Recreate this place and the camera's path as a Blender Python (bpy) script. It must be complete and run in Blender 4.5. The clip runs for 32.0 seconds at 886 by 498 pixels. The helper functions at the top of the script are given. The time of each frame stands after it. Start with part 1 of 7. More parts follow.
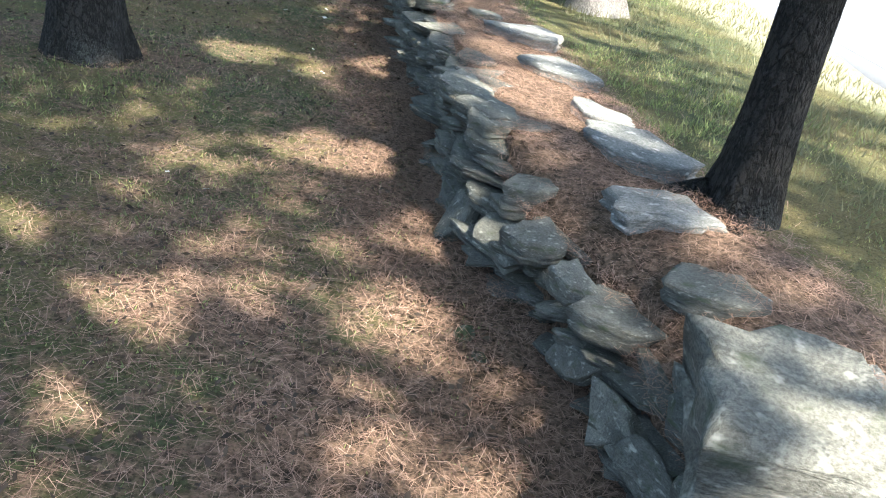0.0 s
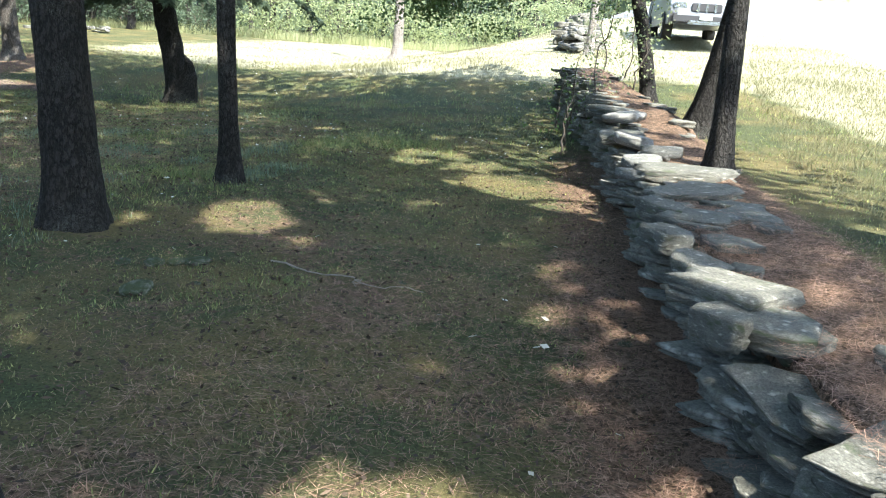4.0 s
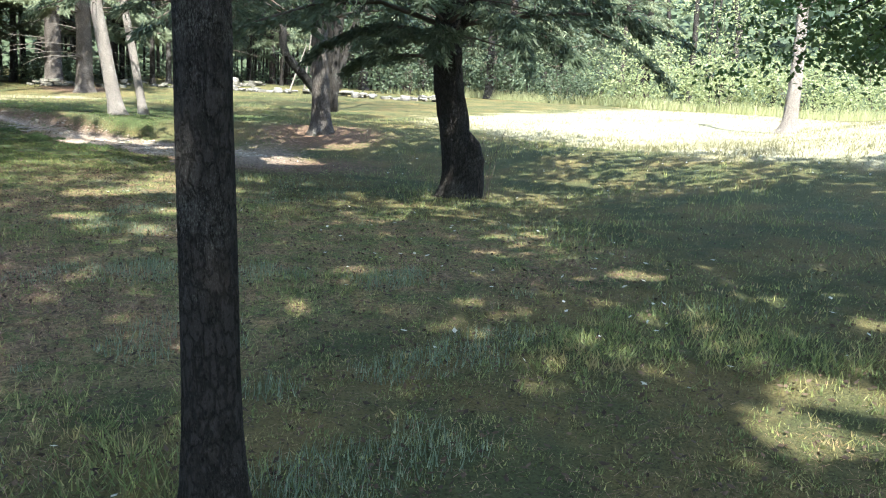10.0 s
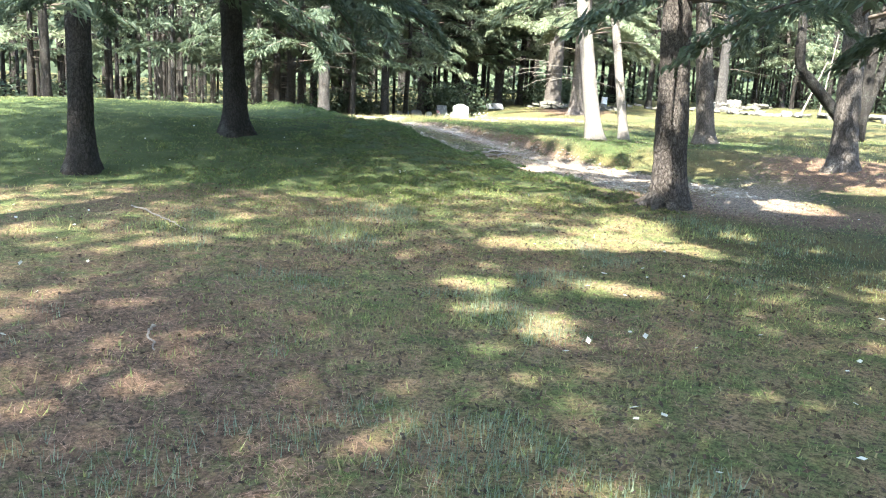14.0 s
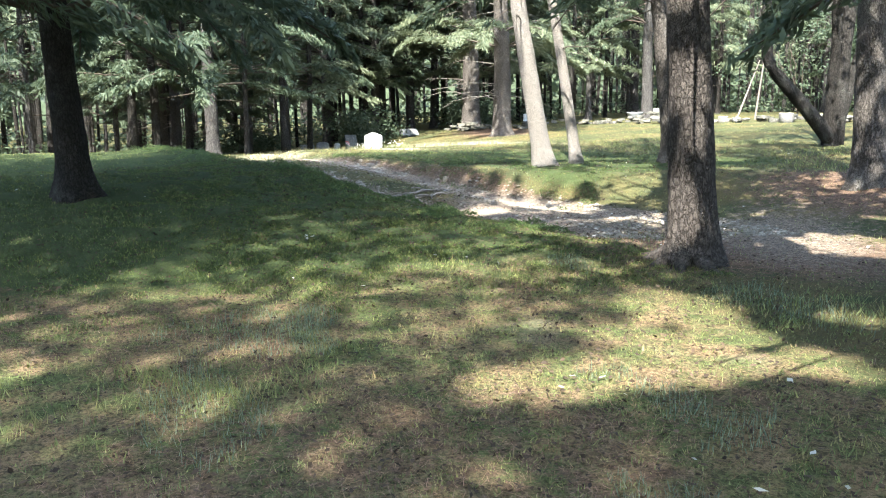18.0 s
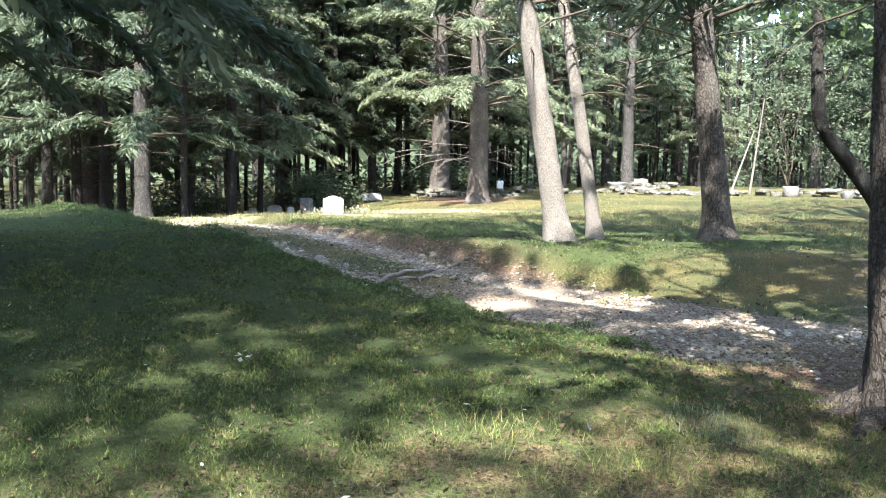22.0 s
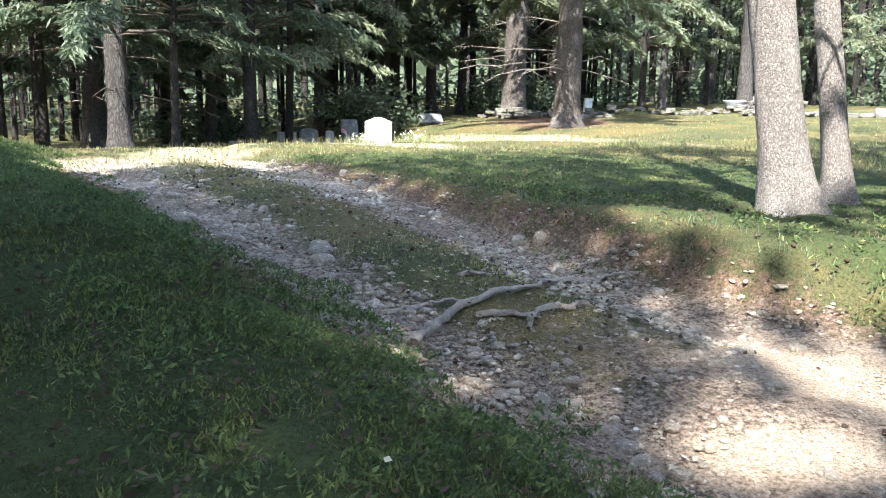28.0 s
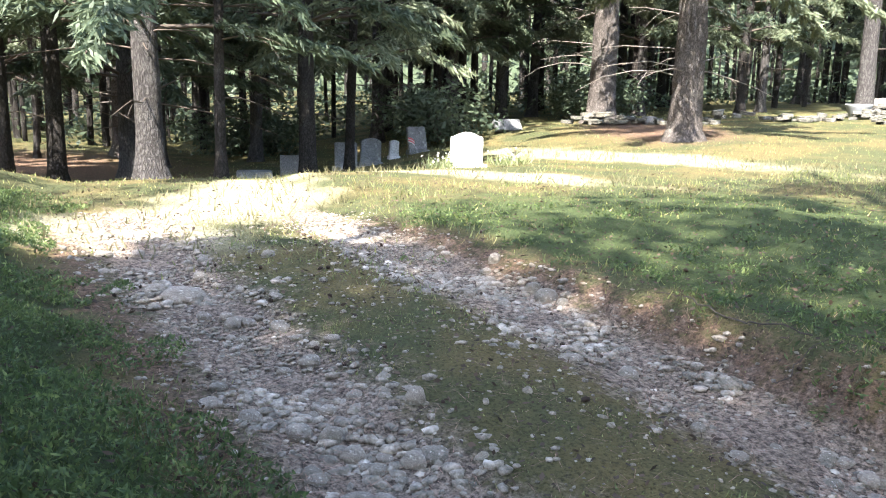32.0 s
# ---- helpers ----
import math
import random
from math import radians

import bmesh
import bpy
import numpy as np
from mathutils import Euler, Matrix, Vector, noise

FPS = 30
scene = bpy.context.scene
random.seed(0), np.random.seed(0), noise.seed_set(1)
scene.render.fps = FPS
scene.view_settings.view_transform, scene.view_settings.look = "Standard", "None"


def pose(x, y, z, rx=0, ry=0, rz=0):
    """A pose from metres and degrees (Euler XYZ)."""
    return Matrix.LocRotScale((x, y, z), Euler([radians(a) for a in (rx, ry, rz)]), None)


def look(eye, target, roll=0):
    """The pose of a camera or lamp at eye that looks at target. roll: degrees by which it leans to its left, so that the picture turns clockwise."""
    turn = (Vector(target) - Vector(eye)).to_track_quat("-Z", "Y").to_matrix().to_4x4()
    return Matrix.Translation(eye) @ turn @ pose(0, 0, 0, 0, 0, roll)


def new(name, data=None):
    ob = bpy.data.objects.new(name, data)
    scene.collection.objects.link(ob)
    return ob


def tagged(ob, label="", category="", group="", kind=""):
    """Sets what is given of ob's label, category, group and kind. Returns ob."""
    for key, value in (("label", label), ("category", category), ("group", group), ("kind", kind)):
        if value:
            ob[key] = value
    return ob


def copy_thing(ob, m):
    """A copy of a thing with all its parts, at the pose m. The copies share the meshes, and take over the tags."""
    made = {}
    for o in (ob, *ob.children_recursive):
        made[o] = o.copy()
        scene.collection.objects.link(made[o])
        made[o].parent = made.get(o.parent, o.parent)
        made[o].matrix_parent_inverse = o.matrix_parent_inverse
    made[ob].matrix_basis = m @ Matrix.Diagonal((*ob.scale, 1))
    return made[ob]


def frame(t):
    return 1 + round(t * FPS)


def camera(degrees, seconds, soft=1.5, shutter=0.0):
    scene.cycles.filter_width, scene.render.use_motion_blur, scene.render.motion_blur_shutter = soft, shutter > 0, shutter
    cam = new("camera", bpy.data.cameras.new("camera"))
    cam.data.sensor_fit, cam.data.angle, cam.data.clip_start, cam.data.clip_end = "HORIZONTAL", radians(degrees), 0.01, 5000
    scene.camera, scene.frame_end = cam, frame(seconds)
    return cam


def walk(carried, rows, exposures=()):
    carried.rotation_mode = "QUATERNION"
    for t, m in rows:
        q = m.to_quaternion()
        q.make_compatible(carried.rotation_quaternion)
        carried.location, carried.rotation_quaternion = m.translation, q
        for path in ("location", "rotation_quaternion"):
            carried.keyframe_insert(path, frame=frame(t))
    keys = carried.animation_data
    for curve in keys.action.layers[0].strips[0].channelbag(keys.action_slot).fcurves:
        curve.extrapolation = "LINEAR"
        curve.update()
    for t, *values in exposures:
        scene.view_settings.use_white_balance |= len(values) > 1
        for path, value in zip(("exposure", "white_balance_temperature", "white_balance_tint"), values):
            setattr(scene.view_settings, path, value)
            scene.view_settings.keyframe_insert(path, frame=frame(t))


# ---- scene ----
cam = camera(56.2, 32.0, soft=1.1)
METRES, EYE = 31.2, 1.5
ROWS = [
    (0.0, 0.0, 0.0, 0.0, 4.94, -24.75, -10.8),
    (0.5, -0.0009, 0.0144, -0.0004, 7.27, -22.47, -9.85),
    (1.0, -0.0035, 0.0284, -0.0003, 9.08, -23.04, -8.97),
    (1.5, -0.0079, 0.0442, 0.0001, 10.95, -20.73, -8.05),
    (2.0, -0.0116, 0.0588, -0.0002, 11.82, -16.53, -6.18),
    (2.5, -0.016, 0.075, 0.0011, 11.8, -15.01, -5.39),
    (4.5, -0.0352, 0.1416, -0.0023, 18.43, -13.43, -4.07),
    (5.0, -0.0398, 0.1566, -0.0019, 18.84, -13.28, -4.45),
    (5.5, -0.0433, 0.1724, -0.0038, 22.32, -14.14, -5.42),
    (6.0, -0.0497, 0.1879, -0.0034, 25.75, -15.41, -5.4),
    (6.5, -0.0579, 0.2036, -0.0034, 26.82, -15.03, -5.72),
    (7.0, -0.0627, 0.2188, -0.004, 27.34, -14.01, -5.34),
    (7.5, -0.0681, 0.2346, -0.0027, 27.37, -13.35, -5.14),
    (8.0, -0.0748, 0.2504, -0.0037, 28.15, -12.66, -4.86),
    (8.5, -0.0798, 0.2643, -0.0019, 28.24, -12.57, -4.9),
    (9.0, -0.0841, 0.2813, -0.001, 31.99, -11.75, -3.77),
    (9.5, -0.0899, 0.2943, -0.0011, 38.03, -11.17, -3.24),
    (10.0, -0.0977, 0.3085, 0.0001, 42.92, -10.85, -3.36),
    (10.5, -0.1029, 0.3222, -0.0007, 49.38, -10.92, -3.32),
    (11.0, -0.1112, 0.3343, 0.0003, 56.77, -12.18, -3.28),
    (11.5, -0.1244, 0.3455, 0.0001, 60.85, -11.66, -3.44),
    (12.0, -0.134, 0.3536, -0.0004, 61.75, -11.44, -3.57),
    (12.5, -0.1462, 0.363, -0.0003, 65.77, -11.57, -2.97),
    (13.0, -0.1606, 0.3689, -0.0033, 70.12, -7.99, -2.29),
    (13.5, -0.1764, 0.3727, -0.0018, 74.39, -9.5, -2.4),
    (15.5, -0.2345, 0.3886, -0.005, 77.04, -12.92, -4.32),
    (16.0, -0.2506, 0.3952, -0.0018, 74.35, -11.42, -0.93),
    (16.5, -0.2648, 0.3977, -0.0019, 72.57, -10.64, 0.65),
    (17.0, -0.2788, 0.4, -0.0025, 71.32, -11.22, 0.98),
    (17.5, -0.2943, 0.402, -0.0015, 69.31, -10.59, -0.01),
    (18.0, -0.3113, 0.4014, -0.0027, 69.72, -9.38, 0.56),
    (18.5, -0.3238, 0.4025, -0.0022, 69.42, -8.86, 0.57),
    (19.0, -0.3385, 0.4056, -0.0022, 68.74, -5.94, -0.83),
    (19.5, -0.3528, 0.4083, -0.0041, 68.86, -5.94, -0.8),
    (20.0, -0.3674, 0.4104, -0.0038, 68.52, -5.58, -1.23),
    (20.5, -0.3822, 0.4148, -0.0054, 68.24, -3.63, -3.0),
    (21.0, -0.3961, 0.4185, -0.0058, 68.57, -3.6, -3.08),
    (21.5, -0.4118, 0.4221, -0.0056, 67.52, -3.96, -1.8),
    (22.0, -0.4258, 0.4265, -0.008, 66.52, -4.7, -1.04),
    (22.5, -0.441, 0.4322, -0.0084, 66.19, -4.54, -1.55),
    (23.0, -0.4546, 0.4369, -0.0103, 65.33, -5.03, -2.87),
    (23.5, -0.469, 0.4431, -0.011, 63.54, -5.84, -4.26),
    (24.0, -0.4837, 0.4505, -0.0108, 63.27, -5.65, -3.78),
    (24.5, -0.4998, 0.4563, -0.0129, 63.01, -6.09, -3.02),
    (26.5, -0.5557, 0.4769, -0.0126, 65.21, -6.46, -1.33),
    (27.0, -0.5713, 0.4828, -0.0136, 65.65, -6.62, -2.17),
    (27.5, -0.586, 0.4862, -0.012, 69.74, -8.9, -0.61),
    (28.0, -0.6027, 0.4883, -0.0102, 70.7, -10.25, -1.11),
    (28.5, -0.6184, 0.4916, -0.0101, 70.89, -8.82, -0.33),
    (29.0, -0.6369, 0.4933, -0.0105, 71.36, -7.55, -0.64),
    (29.5, -0.6542, 0.493, -0.0091, 71.92, -6.33, -0.46),
    (30.0, -0.6677, 0.4938, -0.0082, 71.98, -6.5, -1.63),
    (30.5, -0.6814, 0.4928, -0.0066, 72.79, -8.08, -2.7),
    (31.0, -0.6938, 0.4922, -0.0032, 71.76, -9.71, -3.25),
    (31.5, -0.708, 0.4917, -0.0017, 70.84, -10.31, -2.98),
    (32.0, -0.722, 0.4879, 0.0003, 72.97, -10.98, -1.3),
]
walk(cam, [(t, pose(METRES * x, METRES * y, EYE + METRES * z, 90 + pitch, roll, yaw)) for t, x, y, z, yaw, pitch, roll in ROWS],
     exposures=[(0.0, 2.88, 6300, 5), (2.0, 2.88, 5950, 2), (5.0, 2.6, 6200, 6), (7.0, 2.75, 6200, 7), (9.0, 2.68, 6200, 8), (11.0, 3.0, 6200, 4), (13.0, 3.6, 6400, 6), (16.0, 3.48, 6400, 7), (17.0, 3.12, 6350, 6), (18.0, 3.03, 6300, 7), (21.0, 3.0, 6300, 9), (24.0, 2.85, 6250, 10), (27.0, 2.7, 6250, 11), (28.0, 2.95, 6200, 11), (29.0, 3.2, 6300, 12), (30.0, 3.5, 6550, 13), (31.0, 3.45, 6500, 14), (32.0, 3.25, 6400, 14)])

# ---- sky and sun ----
SUN_ELEVATION, SUN_X, SUN_Y = radians(50), 0.80, -0.60
SUN = Vector((SUN_X * math.cos(SUN_ELEVATION), SUN_Y * math.cos(SUN_ELEVATION), math.sin(SUN_ELEVATION)))
world = bpy.data.worlds.new("sky")
scene.world = world
world.use_nodes = True
sky = world.node_tree.nodes.new("ShaderNodeTexSky")
sky.sky_type, sky.sun_disc = "NISHITA", False
sky.sun_elevation, sky.sun_rotation = SUN_ELEVATION, math.atan2(SUN_X, SUN_Y)
sky.air_density, sky.dust_density = 1.0, 1.5
back = world.node_tree.nodes["Background"]
back.inputs["Strength"].default_value = 0.15
world.node_tree.links.new(sky.outputs[0], back.inputs["Color"])
sun_data = bpy.data.lights.new("sun", "SUN")
sun_data.energy, sun_data.angle, sun_data.color = 3.9, radians(0.6), (1.0, 0.95, 0.87)
sun = new("sun", sun_data)
sun.matrix_world = look(SUN * 60, (0, 0, 0))

# ---- materials ----


def material(name, build, roughness=0.9, spec=0.25):
    """A node material: build(nodes, links, bsdf, coords) fills it in."""
    m = bpy.data.materials.new(name)
    m.use_nodes = True
    nodes, links = m.node_tree.nodes, m.node_tree.links
    bsdf = nodes["Principled BSDF"]
    bsdf.inputs["Roughness"].default_value = roughness
    bsdf.inputs["Specular IOR Level"].default_value = spec
    build(nodes, links, bsdf)
    return m


def coords(nodes, links, kind="Object", scale=(1, 1, 1)):
    tc, mp = nodes.new("ShaderNodeTexCoord"), nodes.new("ShaderNodeMapping")
    mp.inputs["Scale"].default_value = scale
    links.new(tc.outputs[kind], mp.inputs["Vector"])
    return mp.outputs[0]


def noise_tex(nodes, links, vec, scale, detail=4.0, rough=0.6):
    n = nodes.new("ShaderNodeTexNoise")
    n.inputs["Scale"].default_value, n.inputs["Detail"].default_value, n.inputs["Roughness"].default_value = scale, detail, rough
    links.new(vec, n.inputs["Vector"])
    return n.outputs["Fac"]


def ramp(nodes, links, fac, stops):
    r = nodes.new("ShaderNodeValToRGB")
    el = r.color_ramp.elements
    while len(el) < len(stops):
        el.new(0.5)
    for e, (p, c) in zip(el, stops):
        e.position, e.color = p, (*c, 1) if len(c) == 3 else c
    links.new(fac, r.inputs["Fac"])
    return r.outputs["Color"]


def mix(nodes, links, fac, a, b, blend="MIX"):
    m = nodes.new("ShaderNodeMix")
    m.data_type, m.blend_type = "RGBA", blend
    for sock, v in ((m.inputs["Factor"], fac), (m.inputs["A"], a), (m.inputs["B"], b)):
        if hasattr(v, "links"):
            links.new(v, sock)
        elif isinstance(v, tuple):
            sock.default_value = (*v, 1)
        else:
            sock.default_value = v
    return m.outputs["Result"]


def maths(nodes, links, op, a, b):
    m = nodes.new("ShaderNodeMath")
    m.operation = op
    m.use_clamp = op == "MULTIPLY_ADD"
    for k, v in enumerate((a, b)):
        if hasattr(v, "links"):
            links.new(v, m.inputs[k])
        else:
            m.inputs[k].default_value = v
    return m.outputs[0]


def bump(nodes, links, bsdf, height, strength, distance):
    b = nodes.new("ShaderNodeBump")
    b.inputs["Strength"].default_value, b.inputs["Distance"].default_value = strength, distance
    links.new(height, b.inputs["Height"])
    links.new(b.outputs[0], bsdf.inputs["Normal"])


def attribute(nodes, name):
    a = nodes.new("ShaderNodeAttribute")
    a.attribute_name = name
    return a.outputs["Fac"]


def ground_look(nodes, links, bsdf):
    vec = coords(nodes, links)
    fine, mid, big = noise_tex(nodes, links, vec, 60, 5, 0.75), noise_tex(nodes, links, vec, 9, 5, 0.7), noise_tex(nodes, links, vec, 0.9, 4)
    sod = mix(nodes, links, mid, (0.040, 0.050, 0.022), (0.105, 0.112, 0.050))
    sod = mix(nodes, links, ramp(nodes, links, big, [(0.42, (0, 0, 0)), (0.62, (1, 1, 1))]), sod, (0.14, 0.115, 0.05))
    needles = mix(nodes, links, ramp(nodes, links, noise_tex(nodes, links, vec, 24, 5, 0.8), [(0.36, (0, 0, 0)), (0.64, (1, 1, 1))]), (0.045, 0.030, 0.020), (0.265, 0.172, 0.116))
    soil = mix(nodes, links, ramp(nodes, links, noise_tex(nodes, links, vec, 28, 5, 0.8), [(0.38, (0, 0, 0)), (0.62, (1, 1, 1))]), (0.055, 0.042, 0.032), (0.40, 0.315, 0.24))
    # pale sand, with some of the sunlight on it put into the colour
    sunlit_sand = mix(nodes, links, mid, (0.25, 0.193, 0.136), (0.47, 0.38, 0.285))
    moss = mix(nodes, links, mid, (0.026, 0.046, 0.016), (0.085, 0.105, 0.040))
    straw = mix(nodes, links, mid, (0.24, 0.228, 0.135), (0.41, 0.38, 0.25))

    def edge(name, noise_socket, soft=0.9):
        s = maths(nodes, links, "ADD", attribute(nodes, name), maths(nodes, links, "MULTIPLY", maths(nodes, links, "SUBTRACT", noise_socket, 0.5), soft))
        return ramp(nodes, links, s, [(0.35, (0, 0, 0)), (0.65, (1, 1, 1))])

    patchy = noise_tex(nodes, links, vec, 2.6, 5, 0.7)
    turf = mix(nodes, links, ramp(nodes, links, patchy, [(0.40, (0, 0, 0)), (0.60, (1, 1, 1))]), (0.118, 0.146, 0.054), (0.265, 0.186, 0.106))
    turf = mix(nodes, links, ramp(nodes, links, noise_tex(nodes, links, vec, 26, 5, 0.8), [(0.40, (0, 0, 0)), (0.52, (1, 1, 1))]), mix(nodes, links, 0.78, turf, (0.04, 0.035, 0.02)), turf)
    c = mix(nodes, links, edge("turf", big), sod, turf)
    c = mix(nodes, links, edge("straw", big), c, straw)
    c = mix(nodes, links, edge("moss", mid), c, moss)
    c = mix(nodes, links, edge("needle", mid, 1.5), c, needles)
    c = mix(nodes, links, edge("dirt", mid, 1.1), c, soil)
    c = mix(nodes, links, edge("sunlit_sand", mid, 1.0), c, sunlit_sand)
    c = mix(nodes, links, ramp(nodes, links, fine, [(0.36, (0, 0, 0)), (0.54, (1, 1, 1))]), mix(nodes, links, 0.72, c, (0.02, 0.018, 0.012)), c)
    links.new(c, bsdf.inputs["Base Color"])
    bump(nodes, links, bsdf, maths(nodes, links, "ADD", fine, maths(nodes, links, "MULTIPLY", mid, 2.0)), 0.9, 0.03)


def bark_look(dark, light, lichen, plate=(17, 17, 5), crack=0.35):
    def build(nodes, links, bsdf):
        vec = coords(nodes, links, scale=plate)
        v = nodes.new("ShaderNodeTexVoronoi")
        v.feature = "DISTANCE_TO_EDGE"
        v.inputs["Scale"].default_value = 2.2
        warp = nodes.new("ShaderNodeMixRGB")
        warp.inputs["Fac"].default_value = 0.62
        links.new(vec, warp.inputs[1])
        wn = nodes.new("ShaderNodeTexNoise")
        wn.inputs["Scale"].default_value = 1.5
        links.new(vec, wn.inputs["Vector"])
        links.new(wn.outputs["Color"], warp.inputs[2])
        links.new(warp.outputs[0], v.inputs["Vector"])
        plates = ramp(nodes, links, v.outputs["Distance"], [(0.0, (0.35, 0.35, 0.35)), (0.22, (1, 1, 1))])
        grain, patch = noise_tex(nodes, links, vec, 7, 6, 0.75), noise_tex(nodes, links, coords(nodes, links), 2.1, 4)
        c = mix(nodes, links, plates, tuple(k * crack for k in dark), mix(nodes, links, grain, dark, light))
        c = mix(nodes, links, ramp(nodes, links, maths(nodes, links, "MULTIPLY", patch, grain), [(0.29, (0, 0, 0)), (0.42, (1, 1, 1))]), c, lichen)
        fleck = ramp(nodes, links, noise_tex(nodes, links, coords(nodes, links, scale=(1, 1, 0.55)), 62, 3, 0.7), [(0.56, (0, 0, 0)), (0.64, (0.6, 0.6, 0.6))])
        c = mix(nodes, links, fleck, c, tuple(k * 0.4 for k in dark))
        tone = nodes.new("ShaderNodeObjectInfo").outputs["Random"]
        c = mix(nodes, links, maths(nodes, links, "MULTIPLY", tone, 0.35), c, mix(nodes, links, 1.0, c, (0.62, 0.58, 0.55), "MULTIPLY"))
        links.new(c, bsdf.inputs["Base Color"])
        bump(nodes, links, bsdf, mix(nodes, links, 0.4, plates, grain), 1.0, 0.05)
    return build


def leaf_look(low, high, transmit=0.35, mottle=None, grain=4.5, clumps=0.0):
    def build(nodes, links, bsdf):
        g = nodes.new("ShaderNodeNewGeometry").outputs["Random Per Island"]
        c = mix(nodes, links, g, low, high)
        big = noise_tex(nodes, links, coords(nodes, links), 0.8, 3)
        c = mix(nodes, links, maths(nodes, links, "MULTIPLY", big, 0.6), c, tuple(k * 0.6 for k in low))
        if mottle:
            spots = noise_tex(nodes, links, coords(nodes, links), grain, 4, 0.7)
            c = mix(nodes, links, ramp(nodes, links, spots, [(0.51, (0, 0, 0)), (0.63, (1, 1, 1))]), c, mix(nodes, links, g, tuple(k * 0.5 for k in mottle), mottle))
        if clumps:
            tuft = noise_tex(nodes, links, coords(nodes, links), clumps, 3, 0.75)
            c = mix(nodes, links, ramp(nodes, links, tuft, [(0.36, (1, 1, 1)), (0.50, (0, 0, 0))]), c, mix(nodes, links, 1.0, c, (0.30, 0.32, 0.28), "MULTIPLY"))
            c = mix(nodes, links, ramp(nodes, links, tuft, [(0.53, (0, 0, 0)), (0.68, (0.8, 0.8, 0.8))]), c, tuple(min(1, k * q) for k, q in zip(high, (1.9, 1.7, 1.5))))
        links.new(c, bsdf.inputs["Base Color"])
        tr = nodes.new("ShaderNodeBsdfTranslucent")
        links.new(mix(nodes, links, 0.5, c, tuple(min(1, k * 1.6) for k in high)), tr.inputs["Color"])
        ms = nodes.new("ShaderNodeMixShader")
        ms.inputs[0].default_value = transmit
        links.new(bsdf.outputs[0], ms.inputs[1])
        links.new(tr.outputs[0], ms.inputs[2])
        links.new(ms.outputs[0], nodes["Material Output"].inputs["Surface"])
    return build


def stone_look(low, high, spot, moss=0.0, island=False):
    def build(nodes, links, bsdf):
        vec = coords(nodes, links)
        coarse, fine = noise_tex(nodes, links, vec, 3.2, 5, 0.65), noise_tex(nodes, links, vec, 38, 6, 0.8)
        tone = nodes.new("ShaderNodeObjectInfo").outputs["Random"]
        if island:
            tone = maths(nodes, links, "FRACT", maths(nodes, links, "ADD", tone, nodes.new("ShaderNodeNewGeometry").outputs["Random Per Island"]), 0.0)
        c = mix(nodes, links, coarse, low, high)
        c = mix(nodes, links, maths(nodes, links, "MULTIPLY", tone, 0.7), c, mix(nodes, links, 1.0, c, (0.55, 0.58, 0.6), "MULTIPLY"))
        c = mix(nodes, links, ramp(nodes, links, fine, [(0.4, (0, 0, 0)), (0.62, (1, 1, 1))]), mix(nodes, links, 1.0, c, (0.42, 0.43, 0.42), "MULTIPLY"), c)
        c = mix(nodes, links, ramp(nodes, links, noise_tex(nodes, links, vec, 7.5, 3), [(0.57, (0, 0, 0)), (0.72, (0.8, 0.8, 0.8))]), c, spot)
        if moss:
            c = mix(nodes, links, ramp(nodes, links, noise_tex(nodes, links, vec, 2.3, 4), [(0.62 - moss, (0, 0, 0)), (0.74 - moss, (1, 1, 1))]), c, (0.05, 0.06, 0.03))
        strata = noise_tex(nodes, links, coords(nodes, links, scale=(1.2, 2.4, 5.0)), 2.4, 5, 0.7)
        seam = ramp(nodes, links, strata, [(0.36, (0, 0, 0)), (0.46, (1, 1, 1))])
        c = mix(nodes, links, seam, mix(nodes, links, 0.4, c, (0.07, 0.07, 0.06)), c)
        links.new(c, bsdf.inputs["Base Color"])
        bump(nodes, links, bsdf, mix(nodes, links, 0.35, mix(nodes, links, 0.5, coarse, fine), seam), 0.9, 0.016)
    return build


def plain_look(colour, vary=0.25, scale=14.0, bumpy=0.0):
    def build(nodes, links, bsdf):
        n = noise_tex(nodes, links, coords(nodes, links), scale, 5, 0.7)
        links.new(mix(nodes, links, n, tuple(k * (1 - vary) for k in colour), tuple(min(1, k * (1 + vary)) for k in colour)), bsdf.inputs["Base Color"])
        if bumpy:
            bump(nodes, links, bsdf, n, bumpy, 0.02)
    return build


GROUND = material("ground", ground_look, 0.95, 0.1)
BARK_DARK = material("bark_dark", bark_look((0.020, 0.018, 0.016), (0.085, 0.078, 0.070), (0.16, 0.16, 0.14), (30, 30, 13), 0.35), 0.95, 0.1)
BARK_GREY = material("bark_grey", bark_look((0.28, 0.25, 0.225), (0.56, 0.51, 0.455), (0.58, 0.55, 0.49), (58, 58, 34), 0.42), 0.95, 0.1)
BARK_MID = material("bark_brown", bark_look((0.048, 0.045, 0.043), (0.14, 0.132, 0.123), (0.20, 0.20, 0.18), (24, 24, 8)), 0.95, 0.1)
BARK_TAN = material("bark_tan", bark_look((0.070, 0.061, 0.054), (0.225, 0.20, 0.178), (0.30, 0.285, 0.25), (30, 30, 13), 0.3), 0.95, 0.1)
BARK_RED = material("bark_red", bark_look((0.036, 0.031, 0.028), (0.165, 0.142, 0.125), (0.26, 0.23, 0.20), (24, 24, 12)), 0.95, 0.1)
DEAD_WOOD = material("dead_wood", plain_look((0.17, 0.15, 0.128), 0.7, 45, 1.0), 0.9, 0.15)
ROOT_WOOD = material("root_wood", plain_look((0.26, 0.23, 0.195), 0.65, 45, 1.0), 0.9, 0.15)
